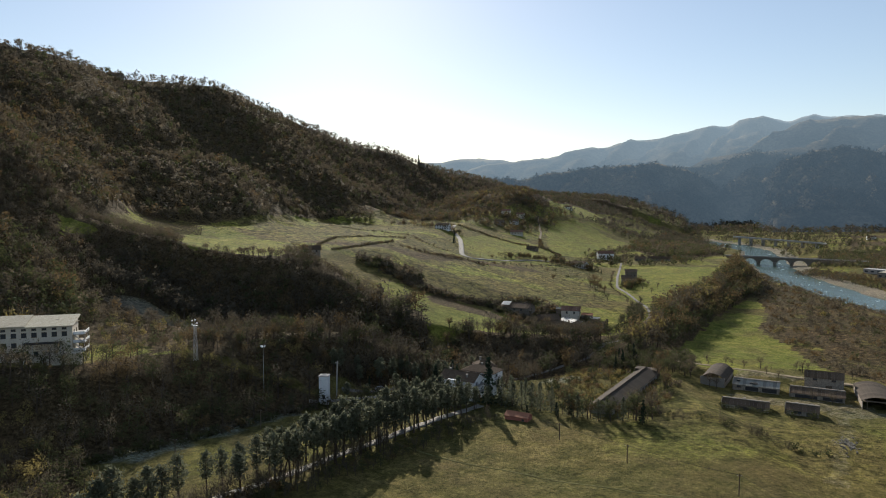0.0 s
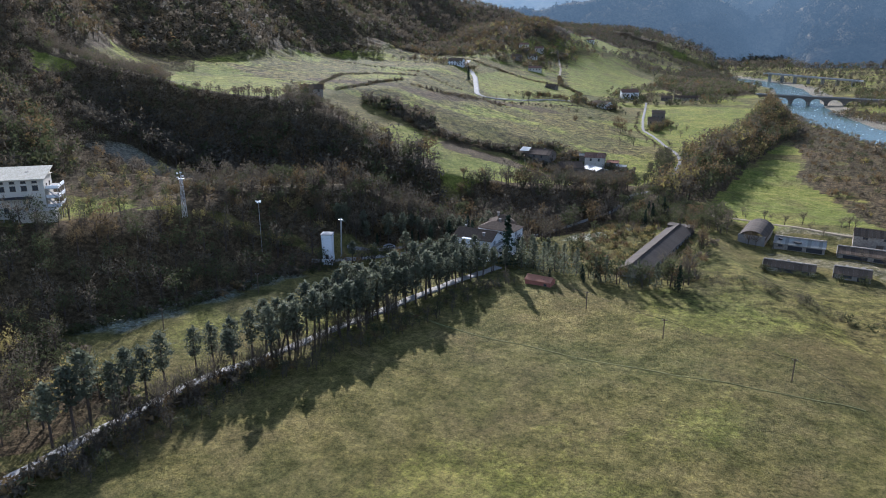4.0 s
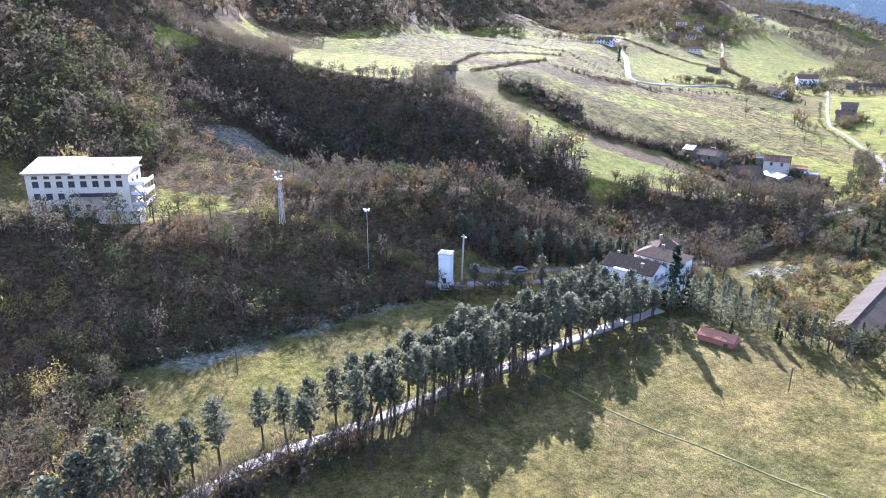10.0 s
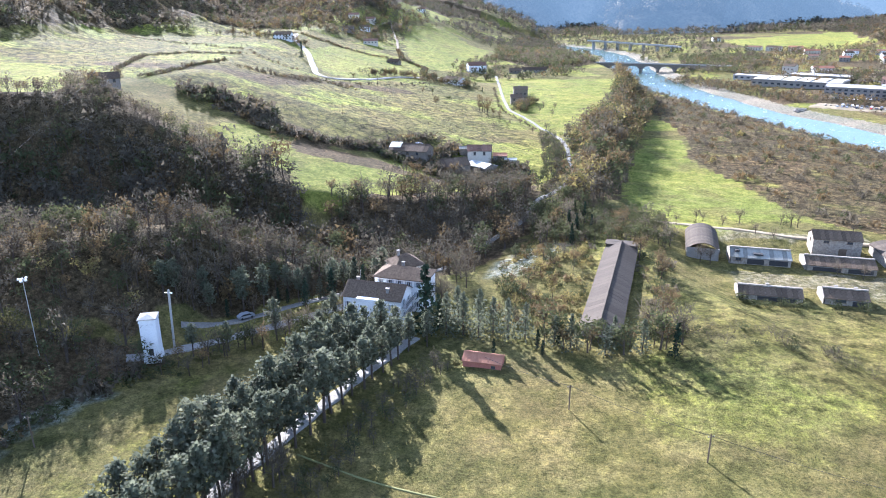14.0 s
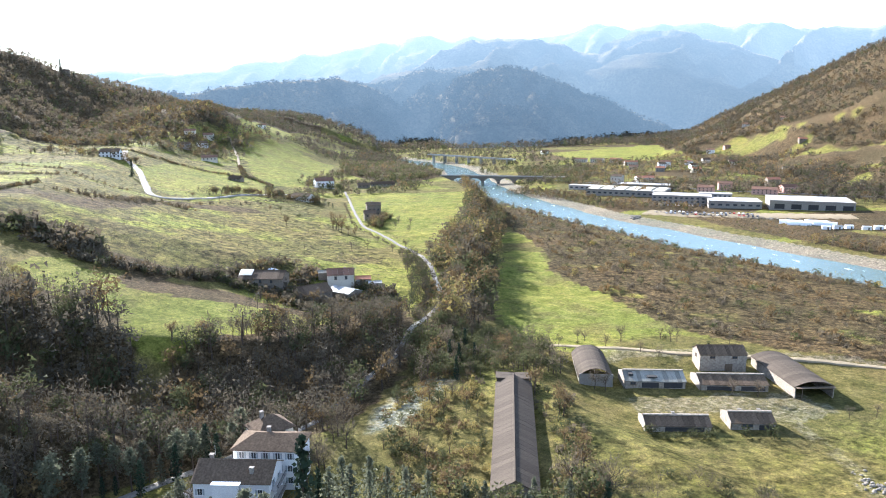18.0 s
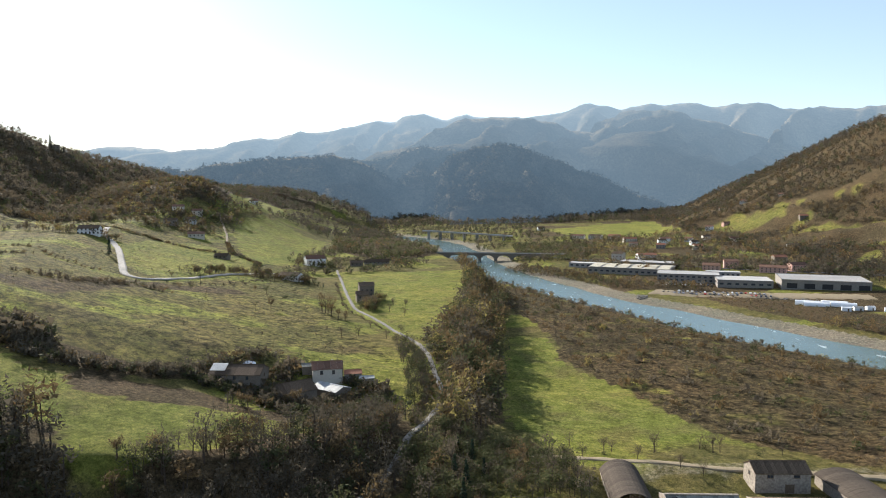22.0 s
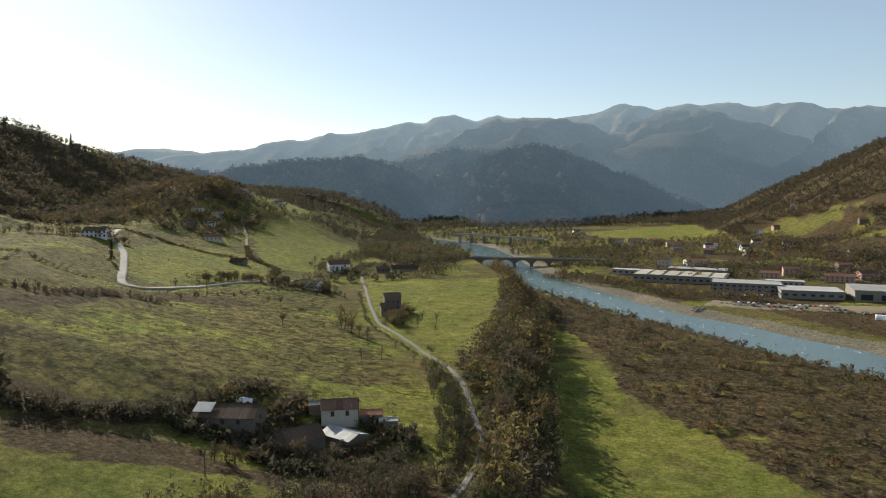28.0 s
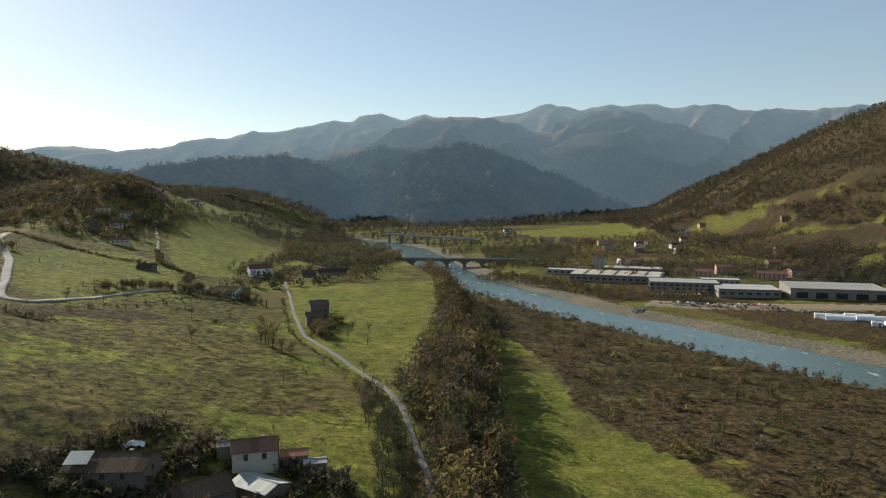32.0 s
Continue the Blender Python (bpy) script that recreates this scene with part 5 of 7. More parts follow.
# ---- white houses at the end of the avenue ----
wa = [("S", -6.2, 4.7, 0.9, 1.3), ("S", -6.2, 1.9, 0.9, 1.3), ("S", 2.4, 4.7, 0.9, 1.3), ("S", 2.4, 1.9, 0.9, 1.3), ("S", 5.6, 4.7, 0.9, 1.3), ("E", -2.0, 5.0, 1.0, 1.9), ("E", 2.0, 5.0, 1.0, 1.3), ("E", -1.6, 2.0, 1.0, 1.4), ("W", 0, 5.2, 0.9, 1.9)]
ha = building("house", "white plastered farmhouse with a brown tile roof", "house", 54.2, 253.5, -1.5, 15.0, 9.0, 7.5, 2.3, M_PLASTER, M_OLDTILE, z=28.0, windows=wa, chimneys=[(3.6, -2.6, 1.2), (-5.6, 1.2, 1.2)], shutter=M_SHUTTER, door=("E", 0.6, 1.0, 2.1))
part("porch_roof", boxes((-3.6, 2.0, -5.9, -4.4, 7.45, 7.63)), M_PLASTER, ha, "white flat porch roof")
part("wall_bay", boxes((-3.4, 1.8, -5.6, -4.5, -1.5, 7.4)), M_PLASTER, ha)
for zf in (2.8, 5.4):
    bal = part("balcony", boxes((7.5, 8.8, -3.6, 3.2, zf - 0.2, zf)), M_CONCRETE, ha)
    part("railing", boxes((8.7, 8.76, -3.6, 3.2, zf + 0.9, zf + 0.97), *[(8.7, 8.75, -3.6 + k * 0.45, -3.55 + k * 0.45, zf, zf + 0.9) for k in range(16)]), M_DARK, bal)
    bal = part("balcony", boxes((-8.6, -7.5, -1.5, 1.5, zf - 0.2, zf), (-8.6, -8.52, -1.5, 1.5, zf, zf + 0.9)), M_PLASTER, ha)
part("drainpipe", tube([(2.0, -5.75, 7.3), (2.0, -5.75, 0.0)], 0.07), M_DARK, ha)
part("aerial", tube([(-5.0, 1.5, 10.0), (-5.0, 1.5, 12.2)], 0.04), M_STEEL, ha)
wb = [("S", -5.2 + 2.55 * k, zz, 0.95, 1.35) for k in range(5) for zz in (6.6, 3.9, 1.2)] + [("E", -1.5, 6.6, 0.9, 1.3), ("E", 1.8, 3.9, 0.9, 1.3), ("W", 0, 6.6, 0.9, 1.3)]
hb = building("house", "tall white three-storey house with a hipped lichened roof", "house", 58.2, 264.5, -3.0, 14.0, 8.5, 8.8, 1.7, M_PLASTER, M_OLDTILE, z=28.0, windows=wb, chimneys=[(-1.0, 1.5, 1.2)], shutter=M_SHUTTER, hip=3.6)
building("house", "higher rear wing with a pointed tile roof", "house", 55.8, 272.0, 40.0, 8.0, 7.0, 9.0, 2.3, M_CREAM, M_OLDTILE, z=28.0, windows=[("E", 0.5, 7.2, 0.8, 1.2), ("S", 1.5, 7.2, 0.8, 1.2)], chimneys=[(-1.5, 0.6, 1.3)], hip=3.2)
# carport and little hut by the meadow
hut = building("hut", "low red and cream hut with a worn tile roof", "hut", 84.6, 236.2, -2.0, 8.6, 4.4, 2.4, 0.9, M_RED, M_REDTILE, z=27.0, windows=[("S", 2.6, 1.1, 0.8, 0.6)], over=0.35, panels=6)
part("lower_wall", boxes((-4.36, 4.36, -2.26, -2.2, 0, 0.8)), M_CREAM, hut, "cream painted lower wall")

# ---- white tower ----
tw = new("transformer_tower")
tw.matrix_basis = pose(11.2, 221.6, 29.2, 0, 0, 24)
tagged(tw, "slender white plastered transformer tower beside the lane", "tower")
part("wall", boxes((-1.75, 1.75, -1.75, 1.75, -1.5, 9.2), (-1.85, 1.85, -1.85, 1.85, 8.55, 8.75), (-1.85, 1.85, -1.85, 1.85, -1.5, 0.5)), M_PLASTER, tw)
part("roof", ([(-2.0, -2.0, 9.2), (2.0, -2.0, 9.2), (2.0, 2.0, 9.2), (-2.0, 2.0, 9.2), (-2.0, -2.0, 9.42), (2.0, -2.0, 9.42), (2.0, 2.0, 9.42), (-2.0, 2.0, 9.42), (0, 0, 10.0)], [(3, 2, 1, 0), (0, 1, 5, 4), (1, 2, 6, 5), (2, 3, 7, 6), (3, 0, 4, 7), (4, 5, 8), (5, 6, 8), (6, 7, 8), (7, 4, 8)]), M_CONCRETE, tw, "pale low concrete cap")
part("door", boxes((-0.5, 0.5, -1.82, -1.74, 0, 2.1)), M_DARK, tw)
for k in range(3):
    part("insulator", tube([(-1.0 + k, -1.75, 8.0), (-1.0 + k, -2.1, 8.1)], 0.09), M_STEEL, tw)
mast = new("lattice_pole")
mast.matrix_basis = pose(13.6, 226.0, 29.4, 2, 3, 10)
tagged(mast, "tapering concrete power pole behind the tower", "pole")
part("shaft", tube([(0, 0, -0.5), (0, 0, 7), (0, 0, 14.2)], 0.26), M_CONCRETE, mast)
part("crossarm", boxes((-0.9, 0.9, -0.06, 0.06, 13.4, 13.55)), M_STEEL, mast)

# ---- hotel on the spur ----
hx, hy = -68.5 - 3.6, 158.0 + 3.6
wh = [("S", -11.2 + 3.2 * k, 9.0, 1.5, 1.5) for k in range(8)] + [("S", -11.2 + 3.2 * k, 11.4, 1.3, 0.6) for k in range(8)] + [("S", -11.2 + 3.2 * k, 5.6, 1.5, 1.5) for k in range(3)] + [("E", 2.0, 9.0, 1.2, 1.5), ("E", -2.0, 9.0, 1.2, 1.5)] + [("S", -10.0 + 3.0 * k, 2.2, 1.2, 1.6) for k in range(5)]
hotel = building("hotel", "long cream-white hotel with a pale mossy roof on a wooded spur", "hotel", hx, hy, 43.5, 27.5, 10.5, 12.6, 0.5, M_CREAM, M_ROOFGREY, z=48.4, windows=wh, chimneys=[(8.0, 1.0, 1.0)], over=0.6, deep=4)
for x0, x1, lift in ((-14.5, -1.0, 0.35), (-1.2, 14.5, 0.0)):
    part("roof_slab", turned(prism([(6.2, 12.75 + lift), (-6.2, 14.95 + lift), (-6.2, 14.7 + lift), (6.2, 12.5 + lift)], x0, x1)), M_ROOFGREY, hotel, "pale worn roof slab with mossy patches")
part("attic_wall", turned(prism([(5.2, 12.5), (-5.2, 12.5), (-5.2, 14.6), (5.2, 12.75)], -13.7, 13.7)), M_CREAM, hotel)
part("terrace_canopy", boxes((-1.5, 10.5, -8.6, -5.3, 6.9, 7.1)), M_DARK, hotel, "dark terrace canopy")
for k in range(5):
    part("canopy_post", tube([(-1.2 + k * 2.9, -8.4, -2.0), (-1.2 + k * 2.9, -8.4, 6.9)], 0.09), M_STEEL, hotel)
for k, zf in enumerate((3.2, 6.2, 9.2)):
    b = part("balcony", boxes((13.8, 17.6, -4.6, 4.2, zf - 0.22, zf)), M_CONCRETE, hotel)
    part("parapet", boxes((17.45, 17.6, -4.6, 4.2, zf, zf + 0.95), (13.8, 17.6, -4.6, -4.45, zf, zf + 0.95)), M_PLASTER, b, "white balcony parapet")
    st = part("outer_stair", ([(14.4, -5.6, zf), (17.2, -5.6, zf - 2.8), (17.2, -5.6, zf - 3.05), (14.4, -5.6, zf - 0.25), (14.4, -4.7, zf), (17.2, -4.7, zf - 2.8), (17.2, -4.7, zf - 3.05), (14.4, -4.7, zf - 0.25)], [(0, 1, 2, 3), (7, 6, 5, 4), (0, 4, 5, 1), (3, 2, 6, 7)]), M_CONCRETE, hotel)
for k in range(4):
    part("balcony_post", tube([(17.4, -4.5 + k * 2.9, -1.5), (17.4, -4.5 + k * 2.9, 10.1)], 0.12), M_CONCRETE, hotel)
part("lower_wing", boxes((6.0, 17.0, -9.6, -5.3, -4, 2.9), (5.7, 17.3, -9.9, -5.3, 2.9, 3.15)), M_CREAM, hotel, "low cream wing under the terrace")

# ---- lattice pylon with lamps, and the lamp mast ----
py_ = new("floodlight_pylon")
py_.matrix_basis = pose(-28.3, 195.5, 46.6, 0, 0, 20)
tagged(py_, "steel lattice pylon carrying white lamps above the trees", "pylon")
H = 13.2
leg_at = lambda k, t: (math.cos(math.pi / 4 + k * math.pi / 2) * (0.85 - 0.40 * t), math.sin(math.pi / 4 + k * math.pi / 2) * (0.85 - 0.40 * t), H * t - 1.0)
for k in range(4):
    part("leg", tube([leg_at(k, 0), leg_at(k, 1)], 0.065), M_STEEL, py_)
    for j in range(11):
        a, b = j / 11, (j + 1) / 11
        part("brace", tube([leg_at(k if j % 2 else (k + 1) % 4, a), leg_at((k + 1) % 4 if j % 2 else k, b)], 0.045, 4), M_STEEL, py_)
part("platform", boxes((-0.8, 0.8, -0.8, 0.8, H - 1.05, H - 0.95)), M_STEEL, py_)
part("top_pole", tube([(0, 0, H - 1), (0, 0, H + 1.6)], 0.07), M_STEEL, py_)
for k, (ax, az) in enumerate(((-0.9, 0.9), (0.9, 0.0), (-0.9, -0.5), (0.3, 1.2), (0.2, -0.9))):
    lampv = boxes((ax - 0.28, ax + 0.28, -0.55, -0.2, H + az - 0.22, H + az + 0.22), (ax - 0.2, ax + 0.2, -0.2, 0.0, H + az - 0.15, H + az + 0.15))
    part("lamp_head", lampv, M_PLASTER, py_, "white lamp housing")
lm = new("lamp_mast")
lm.matrix_basis = pose(-8.9, 210.4, float(land(-8.9, 210.4)))
tagged(lm, "slim mast with a cluster of white lamps", "lamp mast")
ztop = 50.2 - float(land(-8.9, 210.4))
part("pole", tube([(0, 0, -0.5), (0, 0, ztop)], 0.085), M_CONCRETE, lm)
for k in range(5):
    a = k * 1.256
    part("lamp_head", boxes((math.cos(a) * 0.75 - 0.2, math.cos(a) * 0.75 + 0.2, math.sin(a) * 0.75 - 0.2, math.sin(a) * 0.75 + 0.2, ztop - 0.5 + 0.25 * (k % 2), ztop - 0.1 + 0.25 * (k % 2))), M_PLASTER, lm, "white lamp housing")
part("top_ring", tube([(math.cos(a) * 0.6, math.sin(a) * 0.6, ztop - 0.3) for a in np.linspace(0, 2 * math.pi, 11)], 0.05, 4), M_STEEL, lm)

# ---- long barn and the farm sheds ----
bn = building("barn", "very long low barn with worn grey sheet roofing", "barn", 111.8, 284.0, 85.5 + 180, 59.0, 9.0, 4.0, 2.2, M_GREYWALL, M_SHEET, z=26.8, windows=[("S", -26 + 4.4 * k, 1.6, 1.8, 1.0) for k in range(13)] + [("N", -26 + 4.4 * k, 1.6, 1.8, 1.0) for k in range(13)], panels=27, over=0.6)
part("annex", boxes((-34.0, -29.6, -4.8, 4.8, -1.5, 5.0), (-34.3, -29.5, -5.1, 5.1, 5.0, 5.25)), M_SHEET, bn, "flat-roofed dark annex")
part("annex_rail", tube([(-34.0, -4.8, 5.2), (-34.0, -4.8, 6.1), (-34.0, -1.5, 6.1), (-34.0, -1.5, 5.3), (-34.0, 0.5, 5.3), (-34.0, 0.5, 6.1), (-34.0, 4.8, 6.1), (-34.0, 4.8, 5.2)], 0.07, 4), M_WOOD, bn)
G = "farm sheds in the meadow"


def field_shed(label, x, y, yaw, L, W, h, rise, z, roof_mat, panels, bays, windows=(), chimneys=(), coping=True):
    """A low farm shed: pale end walls and ridge coping, dark panels painted as shaded open bays under the front eave.
    """
    ob = building("shed", label, "shed", x, y, yaw, L, W, h, rise, M_LIME, roof_mat, z=z, windows=windows, chimneys=chimneys, panels=panels, over=0.35, group=G)
    if coping:
        part("coping", turned(prism([(-0.05, h + rise + 0.12), (0.55, h + rise + 0.02), (0.55, h + rise + 0.36), (-0.05, h + rise + 0.42)], -L / 2 - 0.2, L / 2 + 0.2)), M_LIME, ob, "pale cement ridge coping")
        part("end_wall", turned(prism([(-W / 2 - 0.1, -1.0), (W / 2, -1.0), (W / 2, h + 0.2), (0.3, h + rise + 0.3), (-W / 2 - 0.1, h + 0.25)], -L / 2 - 0.42, -L / 2 - 0.28)), M_LIME, ob, "stained whitewashed gable wall")
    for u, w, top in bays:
        # The bay's inner shade is a dark panel flush on the closed wall.
        part("open_bay", boxes((u - w / 2, u + w / 2, -W / 2 - 0.03, -W / 2 + 0.02, 0.05, top)), M_DARK, ob, "dark panel painted as the shade in an open bay")
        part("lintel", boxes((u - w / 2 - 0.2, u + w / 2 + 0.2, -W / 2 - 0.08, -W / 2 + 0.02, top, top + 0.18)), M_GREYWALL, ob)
    return ob


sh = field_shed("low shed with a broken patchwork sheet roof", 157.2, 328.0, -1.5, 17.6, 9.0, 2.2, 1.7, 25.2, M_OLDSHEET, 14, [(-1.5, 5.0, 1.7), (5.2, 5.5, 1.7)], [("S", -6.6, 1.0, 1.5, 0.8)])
# Dark blocks give the shade of two holes; the roof beneath is whole.
part("roof_gap", boxes((-2.2, 0.6, -4.0, -2.4, 2.95, 3.3)), M_DARK, sh, "dark block for the shaded hole where sheets slid off")
part("roof_gap", boxes((-7.6, -6.3, -2.9, -0.9, 3.2, 3.75)), M_DARK, sh, "dark block for the shaded hole where sheets slid off")
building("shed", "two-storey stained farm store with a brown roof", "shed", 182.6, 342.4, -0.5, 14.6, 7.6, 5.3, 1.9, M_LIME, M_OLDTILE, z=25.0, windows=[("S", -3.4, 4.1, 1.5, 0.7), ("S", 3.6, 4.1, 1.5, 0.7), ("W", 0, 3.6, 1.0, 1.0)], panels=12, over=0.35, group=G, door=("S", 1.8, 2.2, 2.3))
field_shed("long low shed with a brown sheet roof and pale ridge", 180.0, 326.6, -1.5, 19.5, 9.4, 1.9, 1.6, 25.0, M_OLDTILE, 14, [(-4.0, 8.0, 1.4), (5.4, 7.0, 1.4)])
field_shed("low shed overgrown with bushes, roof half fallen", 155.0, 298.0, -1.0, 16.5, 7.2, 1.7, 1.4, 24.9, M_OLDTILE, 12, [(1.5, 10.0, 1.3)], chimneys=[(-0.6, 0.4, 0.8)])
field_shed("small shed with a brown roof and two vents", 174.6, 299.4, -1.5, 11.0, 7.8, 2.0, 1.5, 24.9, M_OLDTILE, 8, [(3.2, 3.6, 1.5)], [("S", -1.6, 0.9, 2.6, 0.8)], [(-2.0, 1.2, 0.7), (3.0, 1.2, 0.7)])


def barrel(label, x, y, yaw, L, W, h, rise, z, open_end, roof_mat):
    """A shed with an arched roof of bent sheets."""
    base = new("barrel_shed")
    base.matrix_basis = pose(x, y, z, 0, 0, yaw)
    tagged(base, label, "shed", G)
    part("wall", boxes((-L / 2, L / 2, -W / 2, -W / 2 + 0.3, -1, h), (-L / 2, L / 2, W / 2 - 0.3, W / 2, -1, h), (L / 2 - 0.3, L / 2, -W / 2, W / 2, -1, h)), M_LIME, base)
    if not open_end:
        part("end_wall", boxes((-L / 2, -L / 2 + 0.3, -W / 2, W / 2, -1, h + rise * 0.4)), M_GREYWALL, base)
    R = ((W / 2 + 0.3) ** 2 + rise ** 2) / (2 * rise)
    half = math.asin((W / 2 + 0.3) / R)
    n = 12
    arc = [(R * math.sin(-half + 2 * half * k / n), h + rise - R + R * math.cos(-half + 2 * half * k / n)) for k in range(n + 1)]
    outl = arc + [(a[0], a[1] - 0.12) for a in reversed(arc)]
    count = int(L / 1.6)
    vf = turned(prism(outl, -L / count / 2 + 0.02, L / count / 2 - 0.02))
    me = bpy.data.meshes.new("roof_panel")
    me.from_pydata(vf[0], [], vf[1])
    me.materials.append(roof_mat)
    for k in range(count):
        share("roof_panel", me, base, pose(-L / 2 + L / count * (k + 0.5), 0, 0.015 * math.sin(k * 5)))
    for k in range(5):
        part("rib", turned(prism([(a[0] * 0.985, a[1] - 0.12) for a in arc] + [(a[0] * 0.97, a[1] - 0.3) for a in reversed(arc)], -L / 2 + 0.4 + k * (L - 1) / 4, -L / 2 + 0.6 + k * (L - 1) / 4)), M_WOOD, base)
    return base


barrel("barrel-vaulted barn with dark brown roofing", 140.6, 336.5, 86.0, 22.5, 10.0, 2.4, 3.0, 25.2, False, M_SHEET)
rs = barrel("barrel-roofed hay shed with one open end", 200.2, 331.0, 93.0, 27.0, 11.5, 3.0, 1.7, 25.0, True, M_SHEET)
part("prop", tube([(-14.6, 4.2, -0.5), (-14.6, 4.2, 3.3)], 0.12), M_WOOD, rs)
part("tie_beam", boxes((-14.8, -13.6, -5.6, 5.6, 3.0, 3.2)), M_WOOD, rs)

# ---- ruined hillside farm ----
z0 = float(land(19, 404))
building("farmhouse", "derelict stone farmhouse with a patched tile roof", "house", 19.5, 406.0, -2.0, 18.0, 11.0, 4.2, 2.2, M_STONE, M_OLDTILE, z=z0, windows=[("S", -5, 2.4, 0.9, 1.2), ("S", 0, 2.4, 0.9, 1.2), ("S", 4.5, 2.4, 0.9, 1.2), ("E", 0, 2.4, 0.9, 1.2)], chimneys=[(4.0, 1.0, 0.8)], panels=8, door=("S", 2.4, 1.3, 2.2))
tin = new("roof_sheet")
tin.matrix_basis = pose(12.8, 402.2, z0 + 5.25, 21.8, 0, -2)
tagged(tin, "pale metal sheet laid over an old tile roof", "roofing")
part("sheet", ridged_sheet(5.4, 4.4, 0.05, 0.4, 0.05), M_TIN, tin)
z1 = float(land(48.5, 419))
building("farmhouse", "pale rendered house with a low brown tile roof", "house", 48.5, 420.5, 12.0, 11.0, 8.5, 5.0, 1.8, M_CREAM, M_TILE, z=z1, windows=[("S", 2.2, 3.0, 0.9, 1.3), ("S", -2.2, 3.0, 0.9, 1.3), ("E", 0, 3.0, 0.9, 1.3)], chimneys=[(2.0, 1.0, 0.7)], panels=5)
building("farm_wing", "crumbling stone wing with a collapsing tile roof", "barn", 40.0, 401.5, 38.0, 13.0, 9.5, 3.8, 2.5, M_STONE, M_OLDTILE, z=float(land(40, 400)), windows=[("S", 2, 1.6, 0.8, 0.9)], panels=6, over=0.4)
building("lean_to", "open lean-to roofed with pale metal sheets", "shed", 52.0, 408.5, -35.0, 12.0, 8.0, 2.6, 1.2, M_STONE, M_TIN, z=float(land(52, 407)), panels=7, over=0.3)
building("outhouse", "little outhouse with a bright red roof", "shed", 58.0, 422.5, 10.0, 6.5, 5.0, 2.8, 0.8, M_GREYWALL, M_REDTILE, z=float(land(58, 422)), over=0.3)
building("outhouse", "low outhouse with a pale tin roof", "shed", 63.5, 420.0, 10.0, 5.5, 3.6, 2.4, 0.4, M_GREYWALL, M_TIN, z=float(land(63, 419)), over=0.3, panels=4)
building("farm_wing", "roofless stone byre beside the farmhouse", "barn", 41.0, 423.0, 15.0, 5.0, 4.5, 3.0, 0.6, M_STONE, M_OLDSHEET, z=float(land(41, 422)), over=0.25, panels=4)

tarp = new("tarpaulin")
tarp.matrix_basis = pose(19, 420, float(land(19, 420)), 0, 0, 15)
tagged(tarp, "crumpled white tarpaulin thrown over a heap", "tarpaulin")
tv, tf = [], []
for a in range(9):
    for b in range(7):
        u, v = a / 4.0 - 1, b / 3.0 - 1
        tv.append((u * 2.6, v * 1.5, 1.3 * max(0.0, 1 - 0.6 * u * u - 0.7 * v * v) + 0.22 * math.sin(a * 2.3 + b * 1.9) - 0.1))
        if a and b:
            q = (a - 1) * 7 + b - 1
            tf.append((q, q + 7, q + 8, q + 1))
part("cover", (tv, tf), M_PLASTER, tarp)

# ---- houses higher on the hill ----
V = "houses scattered on the hillside"
sw = lambda n, L, z: [("S", -L / 2 + L * (k + 0.5) / n, z, 1.0, 1.3) for k in range(n)]
building("house", "white farmhouse with a dark roof on the pasture road", "house", -25.0, 694.0, -22.0, 17.0, 9.0, 4.2, 2.2, M_PLASTER, M_OLDTILE, windows=sw(5, 20, 1.4), group=V, chimneys=[(3, 1, 1)])
building("house", "white gabled house above the pasture", "house", -30.0, 818.0, 25.0, 18.0, 11.0, 7.5, 2.8, M_PLASTER, M_TILE, windows=sw(4, 14, 4.3) + sw(4, 14, 1.3), group=V, chimneys=[(2, 1, 1)])
building("house", "tall narrow stone house with a white attic band", "house", 39.5, 631.0, 14.0, 10.0, 8.0, 9.0, 1.6, M_STONE, M_OLDTILE, windows=sw(3, 9, 5.0) + sw(3, 9, 2.0), group=V, chimneys=[(-1, 1, 1)])
building("house", "white house with many windows by the bend", "house", -192.0, 722.0, 8.0, 16.0, 9.0, 5.4, 2.2, M_PLASTER, M_OLDTILE, windows=sw(6, 18, 3.9) + sw(6, 18, 1.2), group=V, chimneys=[(4, 1, 1)])
building("house", "grey stone farmhouse at the edge of the wood", "house", -104.0, 364.0, 40.0, 12.0, 7.0, 4.0, 2.0, M_GREYWALL, M_OLDTILE, windows=sw(3, 11, 2.2), group=V, chimneys=[(-3, 1, 1)])
